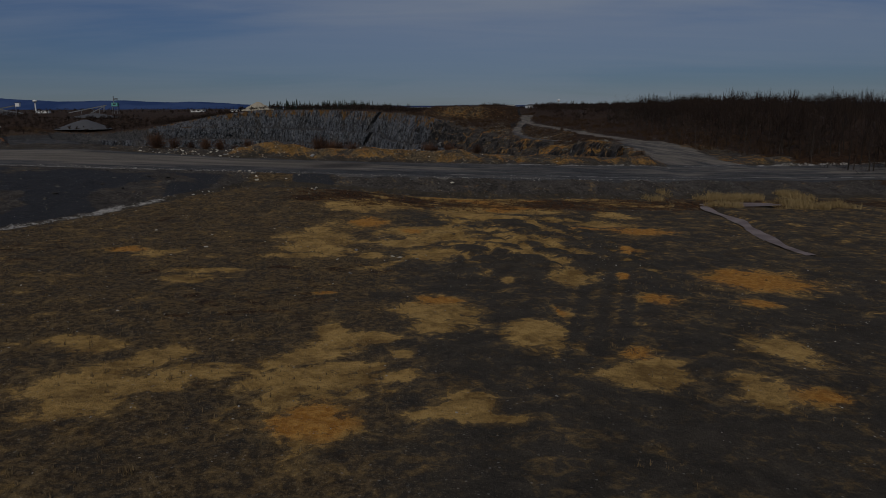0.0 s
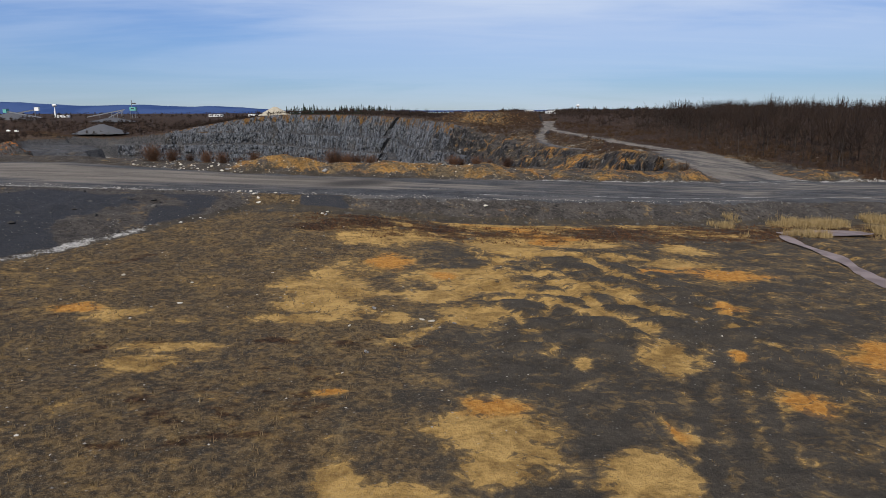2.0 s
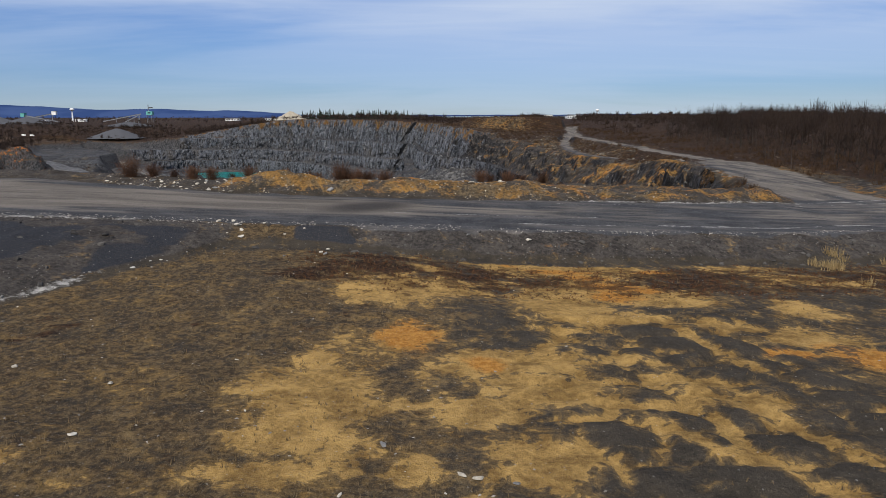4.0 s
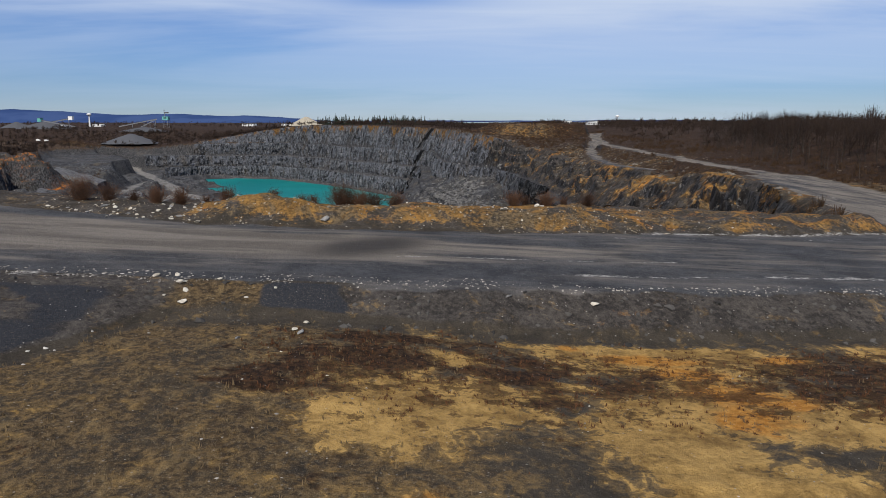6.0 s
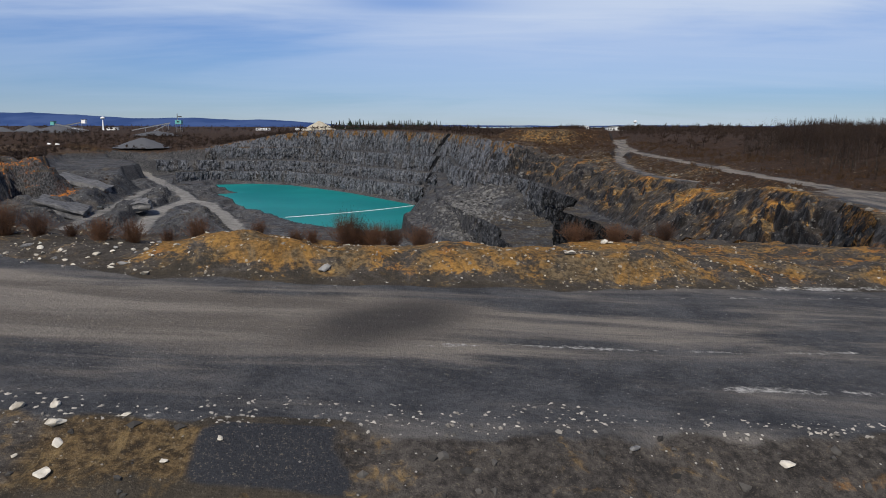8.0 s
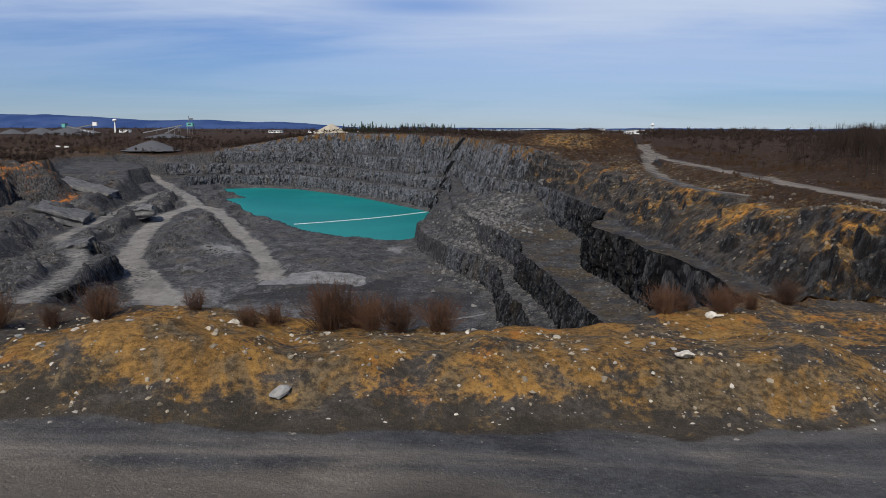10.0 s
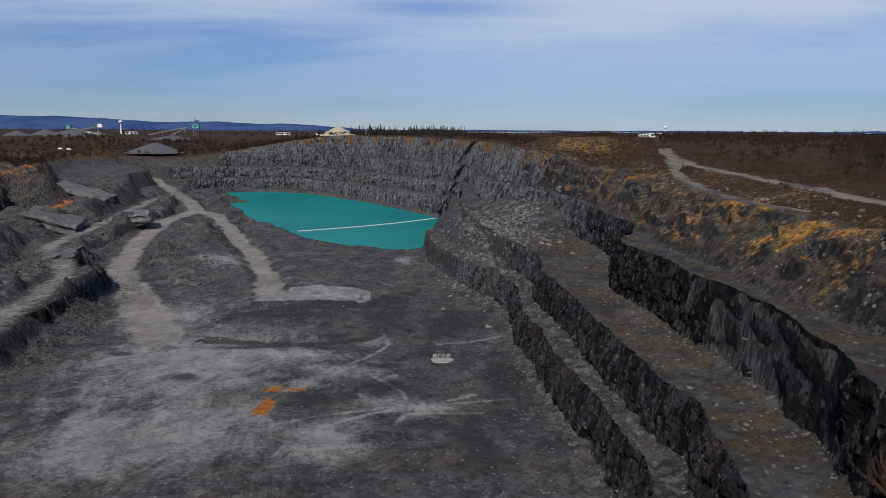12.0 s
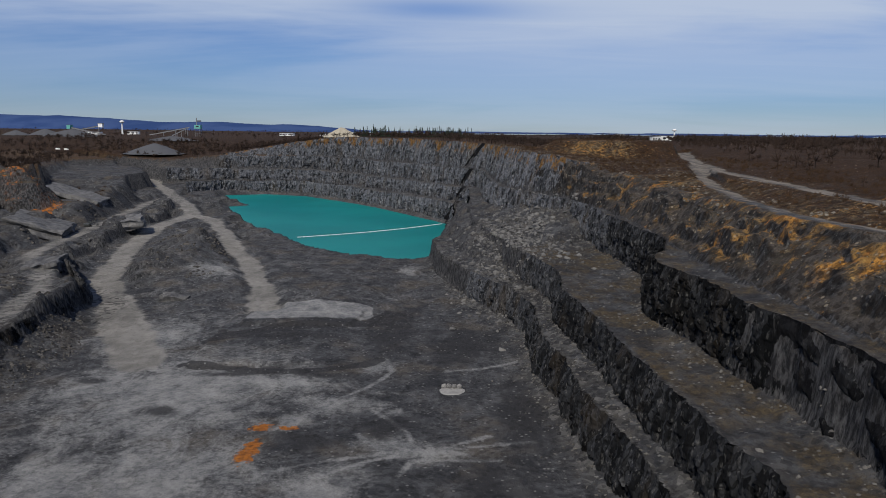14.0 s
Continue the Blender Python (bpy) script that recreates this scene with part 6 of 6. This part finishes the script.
def make_boom():
    boom = new("floating_boom")
    boom.location = (float(BOOM_A[0]), float(BOOM_A[1]), LAKE_LEVEL)
    tagged(boom, "line of pale floats and pipe across the turquoise lake", "floating boom")
    white = plain_material("float_plastic", (0.45, 0.50, 0.50), (0.70, 0.74, 0.74), 0.5, 0.5)
    count = 72
    sag = lambda t: np.array(((BOOM_B - BOOM_A)[0] * t + 5 * math.sin(math.pi * t), (BOOM_B - BOOM_A)[1] * t - 5 * math.sin(math.pi * t)))
    pipe = gather([tube((*sag(i / 40), 0.15), (*sag((i + 1) / 40), 0.15), 0.3, 0.3, 6) for i in range(40)])
    part("pipe", mesh_from("pipe", *pipe, white), None, boom)
    bm = bmesh.new()
    bmesh.ops.create_cone(bm, cap_ends=True, segments=8, radius1=0.45, radius2=0.45, depth=1.5)
    bmesh.ops.rotate(bm, verts=bm.verts, matrix=Matrix.Rotation(radians(90), 3, "Y"))
    me = bpy.data.meshes.new("buoy")
    bm.to_mesh(me)
    bm.free()
    me.materials.append(white)
    for i in range(count):
        ob = new("buoy", me)
        ob.parent = boom
        p = sag((i + 0.5) / count)
        ob.location = (float(p[0]), float(p[1]), 0.2)
        ob.rotation_euler = (0, 0, math.atan2(96, 104) + 0.2 * math.sin(i))


make_boom()


def box(bm, size, at, turn=None):
    r = bmesh.ops.create_cube(bm, size=1)
    m = Matrix.Translation(at) @ (turn or Matrix()) @ Matrix.Diagonal((*size, 1))
    bmesh.ops.transform(bm, matrix=m, verts=r["verts"])
    return r["verts"]


def boxes(*items):
    bm = bmesh.new()
    for it in items:
        box(bm, *it)
    bmesh.ops.bevel(bm, geom=list(bm.edges), offset=0.04, segments=1, affect="EDGES")
    return bm


def thing(name, at, label, category, turn=0.0, group=""):
    ob = new(name)
    ob.matrix_basis = pose(*at, 0, 0, turn)
    return tagged(ob, label, category, group)


def on_ground(x, y, lift=0.0):
    return x, y, float(ground_at(x, y)[0]) + lift


STEEL = plain_material("galvanised_steel", (0.14, 0.145, 0.15), (0.26, 0.265, 0.27), 0.4, 0.5, metallic=0.4)
TEAL = plain_material("teal_paint", (0.10, 0.33, 0.30), (0.16, 0.45, 0.40), 0.5, 0.6)
WHITE = plain_material("white_cladding", (0.62, 0.62, 0.60), (0.78, 0.78, 0.76), 0.2, 0.6)
DARKROOF = plain_material("dark_roof", (0.06, 0.06, 0.065), (0.11, 0.11, 0.115), 0.3, 0.8)
GLASS = plain_material("dark_window", (0.02, 0.025, 0.03), (0.03, 0.035, 0.04), 0.5, 0.15, specular=0.5)
RUBBER = plain_material("black_rubber", (0.012, 0.012, 0.012), (0.03, 0.03, 0.03), 2.0, 0.9)


def screening_tower(x, y, height, mat):
    """A braced steel tower with a cabin and a head pulley frame."""
    base = on_ground(x, y)
    t = thing("screening_tower", base, "teal steel screening tower with a cabin and mast", "industrial tower")
    w = 5.0
    for sx in (-1, 1):
        for sy in (-1, 1):
            part("leg", boxes(((0.6, 0.6, height * 0.5), (sx * w, sy * w, height * 0.25))), STEEL, t)
    for z in (0.2, 0.45):
        for sy in (-1, 1):
            part("brace", boxes(((2 * w, 0.4, 0.4), (0, sy * w, height * z))), STEEL, t)
    cab = part("cabin", boxes(((13, 11, height * 0.22), (0, 0, height * 0.6))), mat, t)
    part("window", boxes(((6, 0.2, height * 0.08), (0, -5.6, height * 0.62))), GLASS, cab)
    part("deck", boxes(((15, 13, 0.5), (0, 0, height * 0.48))), STEEL, t)
    part("mast", boxes(((1.2, 1.2, height * 0.45), (-3, 0, height * 0.92))), STEEL, t)
    part("head_frame", boxes(((9, 2, 2.5), (2, 0, height * 0.95))), DARKROOF, t)
    return t


def conveyor(x, y, length, rise, turn, mat=None):
    base = on_ground(x, y)
    t = thing("conveyor", base, "inclined steel conveyor gallery on trestles", "conveyor", turn, "plant conveyors")
    tilt = math.atan2(rise, length)
    run = math.hypot(length, rise)
    rot = Matrix.Rotation(-tilt, 4, "Y")
    part("gallery", boxes(((run, 2.4, 1.8), (length / 2, 0, rise / 2 + 2), rot)), STEEL, t)
    part("roof", boxes(((run, 2.8, 0.3), (length / 2, 0, rise / 2 + 3.3), rot)), DARKROOF, t)
    for k in (0.35, 0.65, 0.95):
        part("trestle", boxes(((0.8, 2.2, rise * k + 2), (length * k, 0, (rise * k + 1) / 2))), STEEL, t)
    if mat:
        head = part("head_house", boxes(((9, 8, 8), (length, 0, rise + 3))), mat, t)
        part("roof", boxes(((10, 9, 0.6), (length, 0, rise + 7.3))), DARKROOF, head)
    return t


screening_tower(-600, 1730, 34, TEAL)
conveyor(-700, 1720, 80, 16, 12)
conveyor(-900, 1720, 95, 18, 2, WHITE)
conveyor(-780, 1690, 90, 14, 165, TEAL)
conveyor(-640, 1690, 28, 14, 20)


def water_tower(x, y, height):
    t = thing("water_tower", on_ground(x, y), "white ball-topped water tower in the distance", "water tower")
    bm = bmesh.new()
    bmesh.ops.create_uvsphere(bm, u_segments=20, v_segments=12, radius=5.5)
    bmesh.ops.scale(bm, vec=(1, 1, 0.62), verts=bm.verts)
    bmesh.ops.translate(bm, vec=(0, 0, height), verts=bm.verts)
    part("bowl", bm, WHITE, t)
    bm = bmesh.new()
    bmesh.ops.create_cone(bm, segments=14, radius1=2.2, radius2=1.1, depth=height, cap_ends=True)
    bmesh.ops.translate(bm, vec=(0, 0, height / 2), verts=bm.verts)
    part("column", bm, WHITE, t)


water_tower(-870, 1950, 30)
water_tower(520, 2250, 24)


def warehouse(x, y, w, d, h, turn, label="long white industrial building with a low dark roof", bays=5):
    t = thing("warehouse", on_ground(x, y), label, "building", turn, "distant buildings")
    wall = part("wall", boxes(((w, d, h), (0, 0, h / 2))), WHITE, t)
    part("roof", boxes(((w + 1, d + 1, 0.7), (0, 0, h + 0.35))), DARKROOF, t)
    for k in range(bays):
        part("window", boxes(((w / bays * 0.55, 0.3, h * 0.32), ((k - (bays - 1) / 2) * w / bays, -d / 2 - 0.1, h * 0.62))), GLASS, wall)
    part("door", boxes(((4, 0.3, 4), (w * 0.36, -d / 2 - 0.1, 2))), STEEL, wall)
    return t


warehouse(279, 1350, 44, 18, 9, 4)
warehouse(253, 1325, 13, 10, 7, 10, bays=3)
warehouse(372, 2240, 26, 12, 12, 0, bays=4)
warehouse(-560, 2300, 40, 16, 8, 0)
warehouse(-440, 2250, 26, 14, 7, -6, bays=3)
warehouse(-960, 2200, 30, 14, 8, 5, bays=3)
warehouse(-1150, 2350, 44, 16, 8, -3)
warehouse(-320, 2400, 30, 14, 7, 4, bays=3)
warehouse(760, 2400, 34, 14, 8, 4, bays=4)


def stockpile(x, y, radius, height, mat, label, stretch=1.0):
    """A heap of loose stone at its angle of rest, ridged and gullied."""
    ang, rad = np.linspace(0, 2 * math.pi, 64, endpoint=False), np.linspace(0, 1, 14)
    A, R = np.meshgrid(ang, rad)
    wob = 1 + 0.14 * fbm(np.cos(A) * 2 + x, np.sin(A) * 2 + y, 121, 4)
    X, Y = R * radius * stretch * wob * np.cos(A), R * radius * wob * np.sin(A)
    Z = height * np.clip(1.06 - R, 0, 1) ** 0.95 - 0.4 + 0.05 * height * fbm(X / 5, Y / 5, 123, 4)
    i = np.arange(13)[:, None] * 64
    j = np.arange(64)[None]
    f = np.stack([i + j, i + (j + 1) % 64, i + 64 + (j + 1) % 64, i + 64 + j], -1).reshape(-1, 4)
    ob = new("stockpile", mesh_from("stockpile", np.stack([X, Y, Z], -1).reshape(-1, 3), f, mat))
    ob.location = on_ground(x, y)
    return tagged(ob, label, "stockpile", "stockpiles of crushed stone")


GREYPILE = island_material("grey_aggregate", (0.045, 0.047, 0.053), (0.10, 0.103, 0.11))
PALEPILE = plain_material("pale_sand", (0.27, 0.24, 0.18), (0.38, 0.345, 0.27), 0.2, 0.95)
stockpile(-203, 1222, 17, 15, PALEPILE, "large pale cream sand heap behind the quarry wall", 1.5)
stockpile(-487, 1262, 34, 17, GREYPILE, "blue-grey heap of crushed stone beyond the ramp", 1.3)
stockpile(-900, 1680, 30, 14, GREYPILE, "dark grey cone of crushed stone at the plant", 1.1)
stockpile(-950, 1660, 24, 11, GREYPILE, "dark grey cone of crushed stone at the plant", 1.2)
stockpile(-800, 1600, 36, 15, GREYPILE, "broad grey heap of crushed stone at the plant", 1.5)
stockpile(-560, 1500, 30, 9, GREYPILE, "low grey heap of crushed stone near the plant", 1.6)


def excavator(x, y, turn):
    t = thing("excavator", on_ground(x, y, 0.05), "dark tracked excavator parked on the terrace", "excavator", turn)
    dark = plain_material("dark_machine_paint", (0.03, 0.035, 0.035), (0.07, 0.075, 0.075), 0.8, 0.5)
    for sy in (-1.3, 1.3):
        part("track", boxes(((4.6, 0.7, 1.0), (0, sy, 0.5))), RUBBER, t)
    body = part("body", boxes(((4.2, 2.9, 1.4), (-0.4, 0, 1.9)), ((1.6, 2.8, 1.0), (-2.0, 0, 1.8))), dark, t)
    cab = part("cab", boxes(((1.6, 1.1, 1.7), (1.1, 0.8, 3.0))), dark, t)
    part("window", boxes(((1.2, 0.06, 0.9), (1.1, 1.36, 3.2))), GLASS, cab)
    part("boom", boxes(((4.6, 0.5, 0.6), (3.6, -0.3, 3.6), Matrix.Rotation(radians(-28), 4, "Y"))), dark, t)
    part("stick", boxes(((3.4, 0.4, 0.45), (6.2, -0.3, 3.4), Matrix.Rotation(radians(58), 4, "Y"))), dark, t)
    part("bucket", boxes(((1.3, 1.2, 1.0), (7.0, -0.3, 1.5))), dark, t)


excavator(-297, 712, 6)


def van(x, y, turn):
    t = thing("van", on_ground(x, y), "white van parked by the quarry track", "van", turn, "parked vans")
    body = part("body", boxes(((6.2, 2.1, 1.7), (0, 0, 1.5)), ((4.4, 2.0, 0.8), (-0.8, 0, 2.6))), WHITE, t)
    part("windscreen", boxes(((0.1, 1.7, 0.7), (1.5, 0, 2.5))), GLASS, body)
    for sx in (-2, 2):
        for sy in (-0.95, 0.95):
            bm = bmesh.new()
            bmesh.ops.create_cone(bm, cap_ends=True, segments=14, radius1=0.42, radius2=0.42, depth=0.3)
            bmesh.ops.rotate(bm, verts=bm.verts, matrix=Matrix.Rotation(radians(90), 3, "X"))
            bmesh.ops.translate(bm, vec=(sx, sy, 0.42), verts=bm.verts)
            part("wheel", bm, RUBBER, t)


van(-640, 1272, 3)
van(-628, 1274, 8)


# rock slabs that dip towards the terrace road
def slab(x, y, size, dip, turn, label):
    bm = bmesh.new()
    bmesh.ops.create_cube(bm, size=1)
    bmesh.ops.subdivide_edges(bm, edges=bm.edges, cuts=9, use_grid_fill=True)
    for v in bm.verts:
        k = noise.noise(v.co * 3.1 + Vector((x, y, 0)))
        q = v.co * 2.2 + Vector((y, x, 3))
        v.co = Vector((v.co.x * size[0] * (1 + 0.28 * k), v.co.y * size[1] * (1 + 0.28 * noise.noise(q)), v.co.z * size[2] * (1 + 0.35 * k) + 0.7 * noise.noise(q * 2.7)))
    me = bpy.data.meshes.new("rock_slab")
    bm.to_mesh(me)
    bm.free()
    me.materials.append(SLAB)
    ob = new("rock_slab", me)
    ob.matrix_basis = Matrix.Translation(on_ground(x, y, -size[2] * 0.18)) @ Matrix.Rotation(radians(turn), 4, "Z") @ Matrix.Rotation(radians(dip), 4, "Y")
    return tagged(ob, label, "rock slab", "dipping rock slabs")


SLAB = plain_material("grey_slab_rock", (0.055, 0.055, 0.056), (0.15, 0.148, 0.145), 0.25, 0.85, (1, 1, 0.4))
slab(-305, 668, (34, 44, 9), 16, 20, "big smooth grey dipping slab above the terrace")
slab(-352, 800, (40, 40, 10), 18, 12, "big smooth grey dipping slab above the terrace")
slab(-268, 716, (20, 30, 8), -10, 25, "broken grey slab beside the ramp")
slab(-238, 560, (16, 26, 8), -8, 15, "dark broken slab beside the ramp")
slab(-215, 700, (16, 18, 7), 8, 40, "dark rock outcrop between the ramps")
slab(-155, 523, (12, 8, 6), 10, 5, "black shale lump beside the pit floor")


# worn pale pad with four small heaps of drill cuttings
def drill_pad():
    x, y = -19.5, 411.0
    t = thing("drill_pad", on_ground(x, y, 0.02), "pale dusty pad with four small stone heaps", "stone pad")
    bm = bmesh.new()
    bmesh.ops.create_cone(bm, cap_ends=True, segments=28, radius1=4.6, radius2=3.4, depth=0.35)
    for v in bm.verts:
        v.co.x *= 1.0 + 0.12 * noise.noise(v.co * 0.6)
    part("pad", bm, plain_material("pad_dust", (0.17, 0.17, 0.165), (0.28, 0.275, 0.26), 0.5), t)
    for k in range(4):
        bm = bmesh.new()
        bmesh.ops.create_icosphere(bm, subdivisions=2, radius=0.9)
        for v in bm.verts:
            v.co *= 1 + 0.25 * noise.noise(v.co * 2 + Vector((k * 5, 0, 0)))
        bmesh.ops.translate(bm, vec=(-2.4 + 1.6 * k, 2.4, 0.6), verts=bm.verts)
        part("stone_heap", bm, GREYSTONE, t)


drill_pad()


# ---- the far ridge ----
def ridge():
    n = Nodes("haze_painted_hill", 1.0, 0.0)
    # the haze of the distance is painted in as a blue base colour
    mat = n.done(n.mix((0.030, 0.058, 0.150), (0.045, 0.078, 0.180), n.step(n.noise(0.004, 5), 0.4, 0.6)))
    x = np.linspace(-4400, 4400, 260)
    crest = np.interp(x, (-4400, -2900, -2540, -2200, -1920, -1750, -1575, -1335, -1160, -890, -700, 400, 1200, 1700, 2400, 4400),
                      (70, 80, 78, 62, 47, 44, 48, 39, 40, 22, 8, 4, 7, 5, 8, 12)) + 5 * fbm(x / 260, x * 0, 131, 5)
    rows = []
    for dy, k in ((-420, -0.3), (-260, 0.35), (-120, 0.8), (0, 1.0), (140, 0.7)):
        rows.append(np.stack([x, np.full(x.shape, 4620.0 + dy) - 60 * np.abs(x) / 4400, crest * k + 3 * fbm(x / 90, x * 0 + dy, 133, 4)], -1))
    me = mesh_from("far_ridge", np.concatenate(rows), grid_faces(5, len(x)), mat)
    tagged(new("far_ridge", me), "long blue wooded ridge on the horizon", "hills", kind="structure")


ridge()
